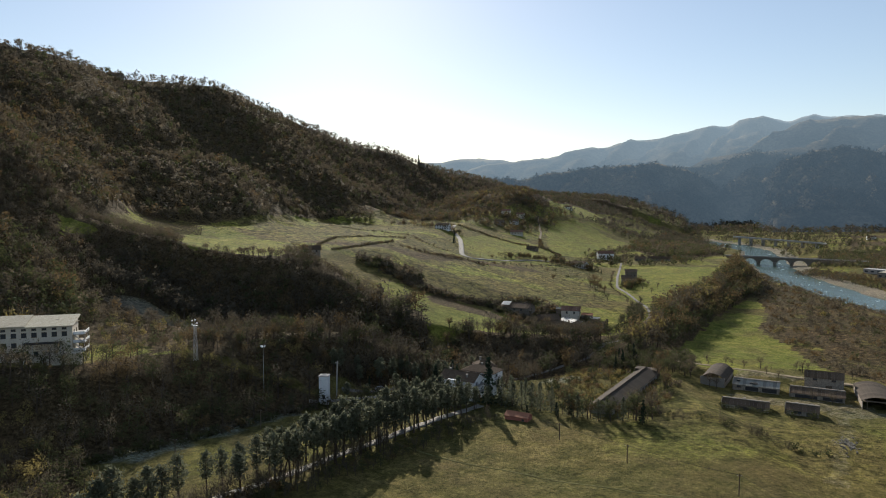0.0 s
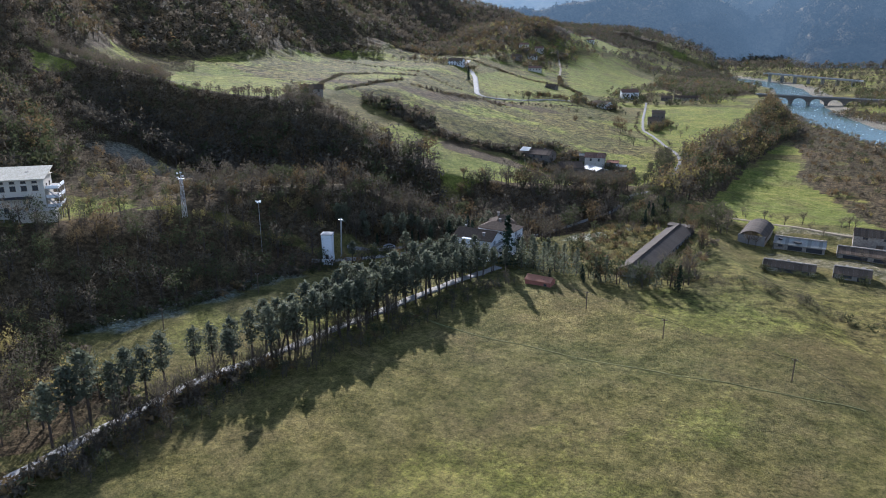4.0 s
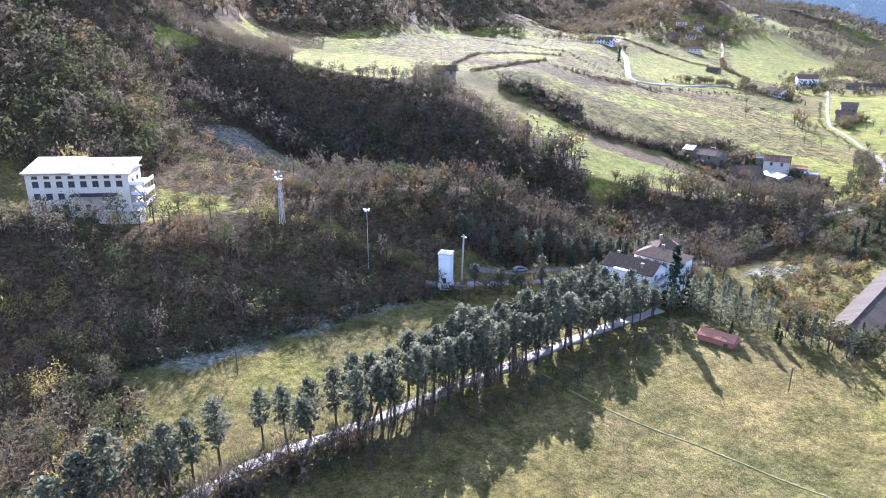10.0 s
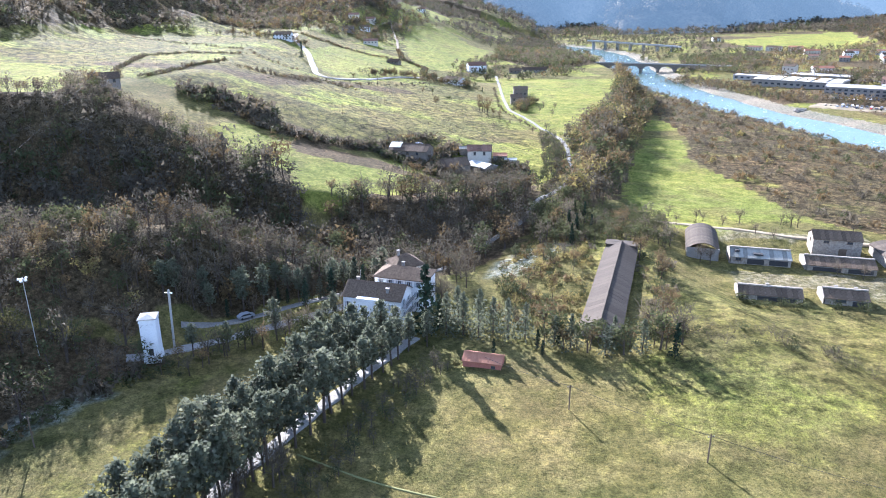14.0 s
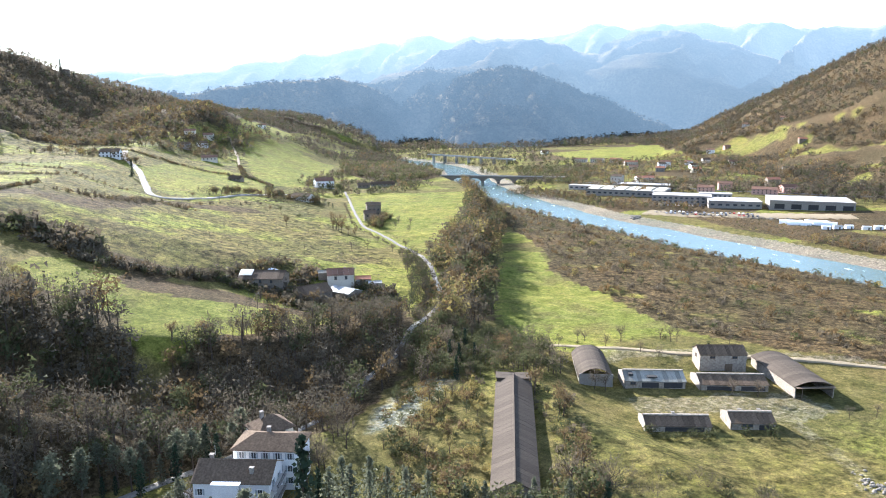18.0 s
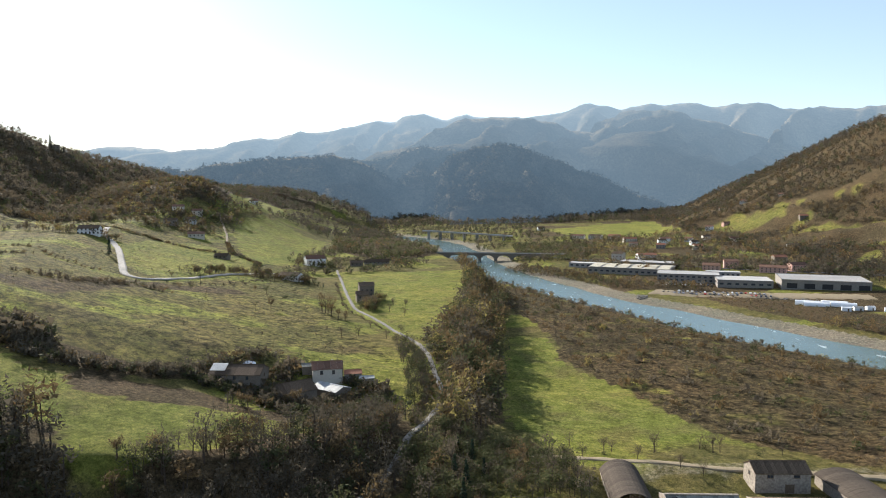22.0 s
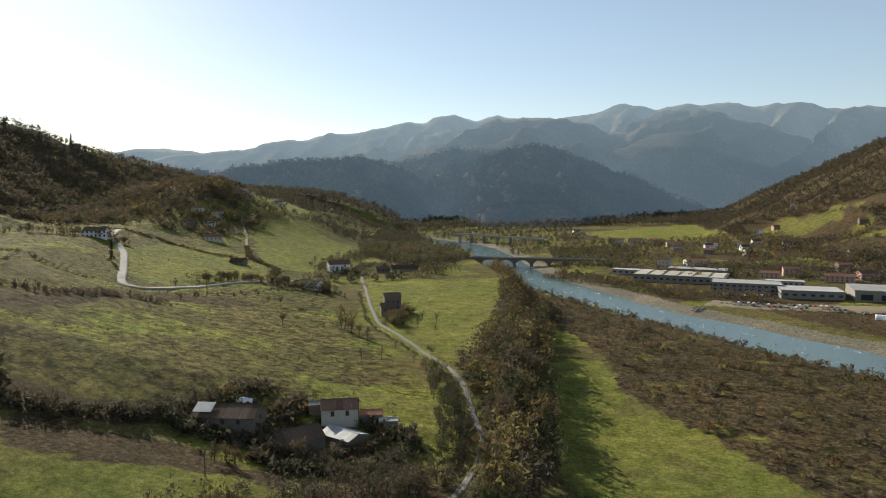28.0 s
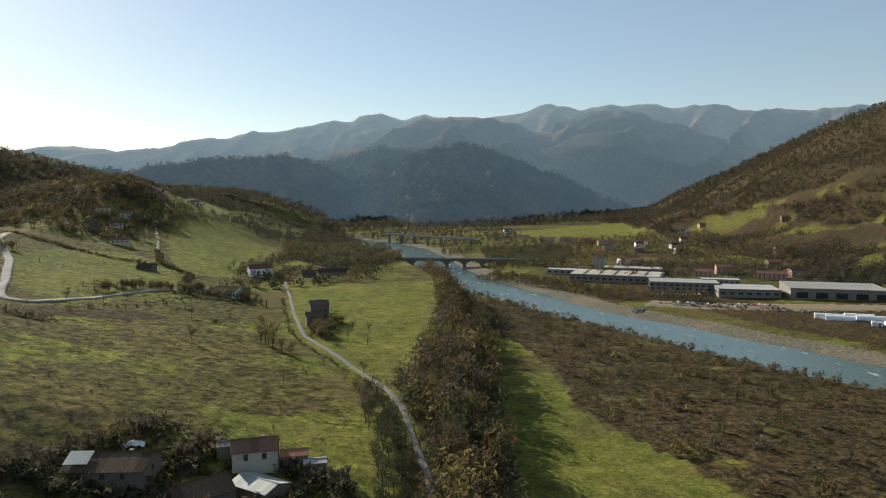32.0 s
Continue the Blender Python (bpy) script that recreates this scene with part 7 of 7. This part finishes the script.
# ---- works and village across the river ----
def works(label, x, y, yaw, L, W, h, wall_mat, roof_mat, n, rows=1, band=None, sheds=0, bays=0):
    """A flat or saw-roofed works building with its windows, plinth and parapet."""
    base = new("works_building")
    z = float(land(x, y))
    base.matrix_basis = pose(x, y, z, 0, 0, yaw)
    tagged(base, label, "factory", "works by the river")
    part("wall", boxes((-L / 2, L / 2, -W / 2, W / 2, -3, h)), wall_mat, base)
    part("parapet", boxes((-L / 2 - 0.3, L / 2 + 0.3, -W / 2 - 0.3, -W / 2 + 0.2, h - 0.6, h + 0.5), (-L / 2 - 0.3, L / 2 + 0.3, W / 2 - 0.2, W / 2 + 0.3, h - 0.6, h + 0.5), (-L / 2 - 0.3, -L / 2 + 0.2, -W / 2, W / 2, h - 0.6, h + 0.5), (L / 2 - 0.2, L / 2 + 0.3, -W / 2, W / 2, h - 0.6, h + 0.5)), band or wall_mat, base)
    part("roof", boxes((-L / 2 + 0.2, L / 2 - 0.2, -W / 2 + 0.2, W / 2 - 0.2, h, h + 0.25)), roof_mat, base)
    for k in range(sheds):
        x0 = -L / 2 + L * (k + 0.1) / sheds
        x1 = -L / 2 + L * (k + 0.9) / sheds
        part("rooflight", turned(prism([(-W / 2 + 1, h + 0.2), (W / 2 - 1, h + 0.2), (W / 2 - 1, h + 0.7), (0, h + 1.4), (-W / 2 + 1, h + 0.7)], x0, x1)), M_ROOFGREY, base)
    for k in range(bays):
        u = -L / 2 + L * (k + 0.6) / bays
        # Shade inside each loading bay, painted as a dark panel on the solid wall.
        part("loading_bay", boxes((u - L / bays * 0.3, u + L / bays * 0.3, -W / 2 - 0.05, -W / 2 + 0.02, 0, h * 0.62)), M_DARK, base, "dark panel painted as the shade in a loading bay")
    if not n:
        return base
    wide = L / n * 0.5
    for r in range(rows):
        zz = (h - 0.8) * (r + 0.35) / rows
        hh = min(1.8, (h - 1) / rows * 0.5)
        me = WINDOW_CACHE.setdefault(("works", round(wide, 1), round(hh, 1)), None)
        if me is None:
            vf = boxes((-wide / 2, wide / 2, -0.06, 0.02, 0, hh))
            me = bpy.data.meshes.new("window")
            me.from_pydata(vf[0], [], vf[1])
            me.materials.append(M_GLASS)
            WINDOW_CACHE[("works", round(wide, 1), round(hh, 1))] = me
        for k in range(n):
            share("window", me, base, pose(-L / 2 + L * (k + 0.5) / n, -W / 2, zz))
        for k in range(max(2, int(n * W / L))):
            share("window", me, base, pose(-L / 2, -W / 2 + W * (k + 0.5) / max(2, int(n * W / L)), zz, 0, 0, -90))
    return base


WY = -24
works("long grey works hall with white rooflights", 300, 942, WY, 88, 48, 6.0, M_GREYWALL, M_WORKROOF, 14, 1, None, 6)
works("two-storey cream office block with window bands", 336, 864, -18, 58, 32, 7.5, M_GREYWALL, M_WORKROOF, 11, 2)
works("grey works hall with a flat roof", 330, 985, WY, 60, 26, 6.0, M_GREYWALL, M_WORKROOF, 8)
works("small grey office wing", 374, 872, -18, 32, 14, 7.0, M_CONCRETE, M_WORKROOF, 7, 2)
works("brick-coloured workshop with a pale roof", 375, 826, -15, 48, 36, 6.0, M_GREYWALL, M_WORKROOF, 7)
works("large open-fronted grey store with a pale roof", 440, 808, -19, 72, 50, 7.5, M_GREYWALL, M_WORKROOF, 0, 1, None, 0, 5)
works("low storage building near the bridge", 262, 1000, WY, 40, 16, 4.5, M_CONCRETE, M_WORKROOF, 6)
W2 = "village houses across the river"
vr = random.Random(12)
for k, (hx, hy, L, W, h, wm) in enumerate([(442, 1285, 16, 11, 8, M_PLASTER), (430, 1262, 12, 9, 7, M_PLASTER), (398, 1330, 22, 10, 6, M_CREAM), (331, 1436, 26, 10, 6, M_CREAM), (360, 1420, 24, 10, 6, M_CREAM), (390, 1405, 22, 10, 6, M_CREAM),
        (569, 1437, 14, 10, 8, M_PLASTER), (600, 1440, 13, 9, 6, M_PINK), (452, 1165, 13, 10, 6, M_CREAM), (536, 1245, 14, 9, 5, M_CREAM), (557, 1102, 16, 10, 6, M_GREYWALL), (482, 981, 15, 10, 8, M_STONE), (388, 940, 18, 10, 6, M_PINK),
        (415, 955, 15, 10, 8, M_PINK), (440, 905, 26, 10, 6, M_PINK), (470, 915, 18, 10, 7, M_PINK), (309, 1040, 14, 12, 11, M_CREAM), (350, 1062, 24, 12, 6, M_PLASTER), (485, 1300, 13, 9, 6, M_PLASTER), (520, 1320, 12, 9, 6, M_CREAM),
        (410, 1200, 13, 9, 6, M_GREYWALL), (380, 1240, 14, 9, 6, M_CREAM), (470, 1230, 12, 9, 6, M_PLASTER), (640, 1560, 14, 9, 6, M_CREAM), (655, 1500, 12, 9, 6, M_PLASTER), (300, 1700, 16, 10, 6, M_PLASTER), (660, 1280, 15, 9, 5, M_STONE), (690, 1420, 13, 9, 5, M_CREAM)]):
    rm = [M_TILE, M_OLDTILE, M_REDTILE][k % 3] if wm not in (M_PINK,) else M_TILE
    tone = {M_PLASTER: "white", M_CREAM: "cream", M_PINK: "pink", M_GREYWALL: "grey", M_STONE: "stone"}[wm]
    building("house", f"{tone} village house with a tiled roof", "house", hx, hy, vr.uniform(-35, 15), L, W, h, 2.2, wm, rm, windows=sw(max(2, L // 4), L - 1, h * 0.62) + (sw(max(2, L // 4), L - 1, h * 0.2) if h > 5 else []), group=W2, deep=3)
# plastic tunnels beside the yard
for k in range(4):
    tn = new("polytunnel")
    px_, py_2 = 382 + 19 * (k // 2) + 3 * (k % 2), 718 - 4 * (k // 2) - 8 * (k % 2)
    tn.matrix_basis = pose(px_, py_2, float(land(px_, py_2)), 0, 0, WY)
    tagged(tn, "white plastic growing tunnel", "greenhouse", "plastic tunnels")
    part("cover", turned(prism([(3.2 * math.cos(math.pi * j / 10), 3.0 * math.sin(math.pi * j / 10)) for j in range(11)] + [(-3.2, -0.5), (3.2, -0.5)], -9, 9)), M_PLASTER, tn, "white plastic sheeting")
    part("door_frame", boxes((-9.1, -9.0, -0.9, 0.9, 0, 2.1)), M_GREYWALL, tn)


for k in range(6):
    px_, py_2 = 396 + 9.5 * k, 688 - 2.2 * k + 3 * (k % 3)
    building("white_shed", "little white storage cabin beside the growing tunnels", "shed", px_, py_2, -20 + 11 * (k % 3), 6.5, 3.2, 2.6, 0.5, M_PLASTER, M_TIN if k % 2 else M_PLASTER, over=0.15, group="white cabins by the tunnels", door=("S", 1.2, 0.9, 2.0))


def car_meshes(paint):
    side = [(-2.1, 0.35), (2.1, 0.35), (2.15, 0.75), (1.4, 0.92), (0.75, 1.42), (-1.0, 1.46), (-1.85, 1.0), (-2.15, 0.85)]
    body = prism(side, -0.85, 0.85)
    glass = prism([(1.36, 0.94), (0.74, 1.37), (-0.98, 1.40), (-1.72, 1.0)], -0.87, 0.87)
    wheel = ([(0.32 * math.cos(a), s, 0.32 + 0.32 * math.sin(a)) for s in (-0.1, 0.1) for a in np.linspace(0, 2 * math.pi, 9)[:-1]], [tuple(range(8)), tuple(range(15, 7, -1))] + [(k, 8 + k, 8 + (k + 1) % 8, (k + 1) % 8) for k in range(8)])
    out = []
    for vf, m in ((body, paint), (glass, M_GLASS), (wheel, M_DARK)):
        me = bpy.data.meshes.new("car")
        me.from_pydata(vf[0], [], vf[1])
        me.materials.append(m)
        out.append(me)
    return out


paints = [(car_meshes(weathered("car_" + n, c, c, 1, 0.3, 0.0, 3, 0, per_piece=0)), n) for n, c in (("white", (0.75, 0.75, 0.75)), ("grey", (0.25, 0.26, 0.28)), ("dark", (0.04, 0.045, 0.06)), ("red", (0.35, 0.04, 0.03)))]


def car(x, y, yaw, k):
    me, n = paints[k % 4]
    base = new("car")
    base.matrix_basis = pose(x, y, float(land(x, y)) + 0.32, 0, 0, yaw)
    tagged(base, f"small {n} car parked in the works yard" if x > 200 else f"small {n} car on the gravel lane", "car", "parked cars")
    share("body", me[0], base)
    share("windows", me[1], base)
    for wx in (-1.3, 1.3):
        for wy in (-0.8, 0.8):
            share("wheel", me[2], base, pose(wx, wy, 0))


for k in range(44):
    r, c = divmod(k, 22)
    if vr.random() < 0.85:
        car(298 + c * 3.4, 798 - c * 1.5 - r * 12, 60 + vr.uniform(-4, 4), vr.choice([0, 0, 1, 1, 2, 2, 3]))
for k in range(14):
    car(304 + k * 3.2, 838 - k * 1.0, 68, vr.choice([0, 1, 2]))
car(21, 246, 50, 1)

# ---- stones: river groyne, revetment, farm rubble, logs ----
rock_src = []
for s in range(4):
    rg = np.random.RandomState(300 + s)
    bmr = bmesh.new()
    bmesh.ops.create_icosphere(bmr, subdivisions=1, radius=1.0)
    for vv in bmr.verts:
        vv.co *= rg.uniform(0.7, 1.2)
        vv.co.z *= 0.7
    me = bpy.data.meshes.new("stone")
    bmr.to_mesh(me)
    bmr.free()
    me.materials.append(weathered("pale_stone_%s" % "abcd"[s], (0.17, 0.155, 0.13), (0.29, 0.265, 0.225), 1.0, 0.9, 0.4, 6))
    rock_src.append(me)


def heap(name, label, spots, size, seed):
    base = new(name)
    cx, cy = np.mean([p[0] for p in spots]), np.mean([p[1] for p in spots])
    base.matrix_basis = pose(cx, cy, 0)
    tagged(base, label, "rocks")
    rg = random.Random(seed)
    for x, y in spots:
        s = size * rg.uniform(0.6, 1.4)
        share("stone", rock_src[rg.randrange(4)], base, pose(x - cx, y - cy, float(land(x, y)) + s * 0.25, rg.uniform(0, 40), rg.uniform(0, 40), rg.uniform(0, 360)) @ Matrix.Diagonal((s, s, s, 1)))


heap("stone_pile", "pale rubble heap beside the farm track", [(187 + rnd.gauss(0, 1.6), 262 + rnd.gauss(0, 5.5)) for _ in range(70)], 0.42, 1)
heap("groyne", "white boulders at the river's edge", [(266 + rnd.gauss(0, 3), 778 + rnd.gauss(0, 4)) for _ in range(24)], 1.5, 2)
heap("revetment", "line of pale boulders along the yard", [(285 + 2.2 * k + rnd.gauss(0, 0.8), 800 - 1.35 * k + rnd.gauss(0, 1.2)) for k in range(60)], 1.3, 3)
rub = new("brush_heap")
rub.matrix_basis = pose(37, 365, float(land(37, 365)))
tagged(rub, "dark heap of brushwood in the field", "brush heap")
hv, ht, _ = shrub(88, 2.6, True)[1]
share("brushwood", big_mesh("brushwood", hv * np.array([1, 1, 0.6]), ht, M_BARK), rub)

# ---- more growth: farm scrub, field edges, flood plain and valley floor ----
TALL = {"bare": [shrub(s, 3.4, True, 40) for s in (81, 82)], "autumn": [shrub(s, 3.2, True, 40) for s in (83, 84)], "olive": [shrub(s, 3.0, True, 40) for s in (85, 86)]}
hedge("thick scrub round the ruined farm", [(2, 398), (12, 397), (24, 396), (32, 400), (34, 388), (44, 384), (56, 387), (64, 394), (72, 402), (70, 414), (56, 418)], 0.45, 1.5, 231, 0.85, MIX_GREEN, TALL)
hedge("brambles between the ruined buildings", [(27, 413), (32, 420), (36, 428), (30, 405), (33, 398), (46, 396), (58, 402), (64, 412)], 0.5, 1.6, 259, 0.8, MIX_GREY, TALL)
hedge("low scrub along an old terrace of the pasture", [(-105, 392), (-113, 440), (-119, 491)], 1.0, 1.0, 232, 0.5, MIX_GREY, TALL)
hedge("low hedge beside the curving farm road", [(-112, 385), (-133, 409), (-167, 479), (-164, 515), (-137, 544)], 1.2, 0.7, 233, 0.45, MIX_GREY, TALL)
hedge("bushes in the hollow below the pasture", [(-78, 392), (-66, 398), (-52, 396), (-42, 388)], 0.4, 4.0, 257, 1.3, MIX_DARK, TALL)
hedge("trees and bushes round the farmhouse on the pasture road", [(-50, 690), (-38, 704), (-18, 704), (-12, 690), (-20, 680), (-44, 680), (-64, 690), (-84, 640)], 1.0, 3.0, 235, 0.62, MIX_WARM, LOW)
hedge("trees round the gabled house", [(-50, 815), (-44, 826), (-30, 830), (-14, 822), (-10, 806), (-30, 798)], 1.6, 2.5, 236, 0.75, MIX_GREEN, DIST)
hedge("trees round the white house at the bend", [(-212, 712), (-206, 730), (-190, 734), (-172, 726), (-230, 720), (-250, 700)], 1.8, 3.0, 237, 0.8, MIX_WARM, DIST)
hedge("hedge on a terrace of the hill", [(-128, 870), (-100, 800), (-70, 770), (-60, 722)], 1.3, 1.4, 238, 0.8, MIX_WARM, TALL)
hedge("hedge on a terrace of the hill", [(-230, 800), (-180, 806), (-130, 792), (-100, 800)], 1.5, 1.2, 239, 0.7, MIX_WARM, TALL)
hedge("wood edge below the brow of the hill", [(-300, 1000), (-270, 960), (-262, 900), (-270, 840), (-290, 780)], 1.5, 10.0, 240, 1.0, MIX_WARM, DIST)
hedge("scattered trees on the open brow", [(-300, 1150), (-230, 1170), (-160, 1165), (-110, 1170), (-70, 1160)], 3.5, 9.0, 241, 1.0, MIX_GREEN, DIST)
x, y = scatter(BROWN[0], 9.0, 242, lambda x, y: waves(x, y, 40, 10) > 0.1)
wood("river_bushes", "round brown bushes scattered over the flood plain", x, y, 242, MIX_WARM, 1.0, TALL, "scrub")
x, y = scatter([(86, 258), (104, 258), (106, 318), (100, 340), (80, 330), (78, 300)], 2.6, 243, lambda x, y: waves(x, y, 18, 11) > -0.3)
wood("barn_scrub", "tawny brambles and rank grass beside the barn", x, y, 243, [("bare", "bare", 1), ("autumn", "yellow", 2), ("autumn", "autumn", 2), ("olive", "olive", 2)], 0.55, TALL, "scrub")
x, y = scatter([(118, 256), (131, 258), (129, 320), (119, 318)], 2.8, 244, lambda x, y: waves(x, y, 16, 12) > -0.2)
wood("barn_scrub", "bushes grown against the barn wall", x, y, 244, MIX_GREEN, 0.6, TALL, "scrub")
x, y = scatter([(90, 330), (130, 326), (132, 352), (118, 372), (96, 372)], 3.6, 245)
wood("barn_thicket", "thicket of small trees behind the barn", x, y, 245, MIX_GREEN, 0.62)
x, y = scatter([(-140, 1200), (40, 1200), (60, 1300), (0, 1500), (-60, 1900), (-420, 1900), (-300, 1400)], 11.0, 246, lambda x, y: waves(x, y, 200, 61) > -0.5)
wood("valley_side_wood", "wooded slope beyond the brow", x, y, 246, MIX_DARK, 1.25, DIST)
x, y = scatter([(180, 1060), (260, 1060), (320, 1180), (330, 1330), (200, 1300), (196, 1170)], 8.0, 247, lambda x, y: line_dist(x, y, RIVER)[0] > 28)
wood("bridge_head_trees", "trees at the far end of the stone bridge", x, y, 247, MIX_GREEN, 1.1, DIST)
x, y = scatter([(-700, 1950), (1100, 1950), (1400, 2450), (-900, 2500)], 18.0, 248, lambda x, y: ~inside(x, y, LUSH[7]) & (line_dist(x, y, RIVER)[0] > 40))
wood("far_valley_wood", "distant woods filling the valley floor", x, y, 248, MIX_DARK, 2.1, DIST)
x, y = scatter([(300, 1060), (420, 985), (600, 900), (760, 1150), (700, 1560), (420, 1480), (320, 1240)], 15.0, 249, lambda x, y: waves(x, y, 80, 63) > 0.2)
wood("garden_trees", "garden trees between the village houses", x, y, 249, MIX_GREEN, 1.1, DIST)
x, y = scatter([(84, 326), (101, 326), (101, 372), (99, 392), (94, 398), (84, 398), (80, 372)], 4.0, 250, lambda x, y: (line_dist(x, y, LANE_LINE)[0] > 3.6) & ((x > np.interp(y, LANE_LINE[:, 1], LANE_LINE[:, 0])) | (y < 352)))
wood("lane_trees", "bare trees closing over the lane", x, y, 250, MIX_GREEN, 0.85)
x, y = scatter([(262, 870), (300, 838), (330, 832), (345, 800), (300, 806), (278, 826)], 11.0, 251)
x2, y2 = scatter([(318, 1000), (350, 960), (420, 905), (500, 868), (560, 880), (480, 965), (400, 1035), (340, 1060)], 8.0, 258, lambda x, y: np.min([np.hypot(x - a, y - b) for a, b in ((388, 940), (415, 955), (440, 905), (470, 915), (482, 981), (330, 985), (350, 1062), (309, 1040))], axis=0) > 15)
wood("works_back_trees", "dark trees behind the works", x2, y2, 258, MIX_DARK, 1.1, DIST)
wood("works_trees", "autumn trees between the works buildings and the yard", x, y, 251, MIX_WARM, 1.0, DIST)
x, y = scatter([(42, 96), (48, 140), (54, 158), (59, 180), (64, 204), (68, 226), (72, 234), (78, 232), (72, 208), (66, 182), (60, 156), (54, 138), (50, 96)], 2.7, 256)
wood("avenue_thicket", "bare grey saplings and bushes below the avenue", x, y, 256, MIX_DARK, 0.42)
hedge("dark undergrowth beside the avenue", [(40, 86), (42, 128), (44, 140), (49, 153)], 0.7, 1.7, 252, 0.75, MIX_GREY, TALL)
hedge("scrub along the foot of the wooded spur", [(32, 122), (4, 129), (-16, 135), (-2, 168), (6, 203), (15, 219)], 1.1, 1.6, 253, 0.8, MIX_GREEN, TALL)
for k in range(15):
    t = k / 14
    tree(rnd.choice(["bare", "bare", "pine", "autumn"]), 19 + 27 * t + rnd.uniform(-1.2, 1.2), 225 + 25 * t + rnd.uniform(-1.2, 1.2), rnd.uniform(0.5, 0.8), group="trees before the short lane")
for k in range(16):
    t = k / 15
    tree(rnd.choice(["cedar", "cypress", "pine", "bare"]), 14 + 34 * t + rnd.uniform(-1, 1), 243 + 34 * t + rnd.uniform(-1, 1), rnd.uniform(0.55, 0.8), group="evergreens along the upper lane")
for k in range(14):
    t = k / 13
    tree(rnd.choice(["bare", "autumn", "bare", "olive"]), 20 + 24 * t + rnd.uniform(-2, 2), 221 + 22 * t + rnd.uniform(-2, 2), rnd.uniform(0.6, 0.95), group="trees before the short lane")
for k in range(9):
    tree(rnd.choice(["bush", "bare", "shrub"]), 8 + 14 * k / 8 + rnd.uniform(-1, 1), 212 + 6 * k / 8 + rnd.uniform(-1.5, 1.5), rnd.uniform(0.4, 0.7), group="bushes below the tower")
for k in range(12):
    tree("bare", rnd.uniform(62, 72), 262 + 3.2 * k, rnd.uniform(0.6, 0.9), group="bare trees behind the white houses")
x, y = scatter([(80, 396), (91, 398), (90, 440), (84, 468), (76, 494), (68, 500), (72, 470), (77, 436)], 3.8, 254, lambda x, y: line_dist(x, y, np.array([(87, 382), (93, 412), (89, 440), (86, 475), (78, 503)], float))[0] > 1.8)
wood("lane_trees", "bare trees on the upper side of the lane", x, y, 254, MIX_GREEN, 0.62)
# the hamlet at the end of the lane
for kind, x, y, k, tone in (("bare", 23, 566, 1.15, "autumn"), ("bare", 26, 570, 1.1, "autumn"), ("bare", 20, 571, 1.0, "bare"), ("autumn", 25, 563, 0.7, "autumn"), ("autumn", 21, 567, 0.75, "autumn"), ("bare", 60, 602, 0.7, None), ("bare", 68, 599, 0.65, None), ("bare", 50, 505, 0.6, None), ("bare", 70, 520, 0.7, None), ("autumn", -22, 608, 0.55, "olive"), ("bush", -8, 600, 1.0, None), ("cypress", 4, 668, 0.6, None), ("olive", 0, 672, 0.6, None), ("olive", -5, 684, 0.7, None), ("olive", -8, 676, 0.6, None), ("bush", -16, 673, 1.1, None), ("bush", -26, 678, 1.0, None), ("olive", 46, 604, 0.6, None), ("autumn", -45, 690, 0.6, None), ("bare", -50, 700, 0.6, None), ("olive", -44, 822, 0.7, None), ("olive", -14, 826, 0.7, None), ("cypress", -16, 812, 0.5, None)):
    tree(kind, x, y, k, tone, group="trees of the hamlet by the lane")
for k in range(12):
    tree(rnd.choice(["bush", "shrub", "bush"]), 43 + rnd.uniform(-3, 4) - k * 0.15, 588 + k * 1.9, rnd.uniform(0.8, 1.3), group="dark bushes beside the stone house")
for k in range(9):
    tree(rnd.choice(["bush", "shrub"]), 61 + 18 * k / 8 + rnd.uniform(-0.8, 0.8), 552 - 44 * k / 8, rnd.uniform(0.35, 0.6), group="low bushes on the lower side of the lane")
x, y = scatter([(-350, 980), (-250, 1000), (-225, 1060), (-235, 1180), (-330, 1260), (-420, 1200)], 7.5, 255)
wood("brow_wood", "russet wood on the brow above the hamlet", x, y, 255, MIX_WARM, 1.0, DIST)
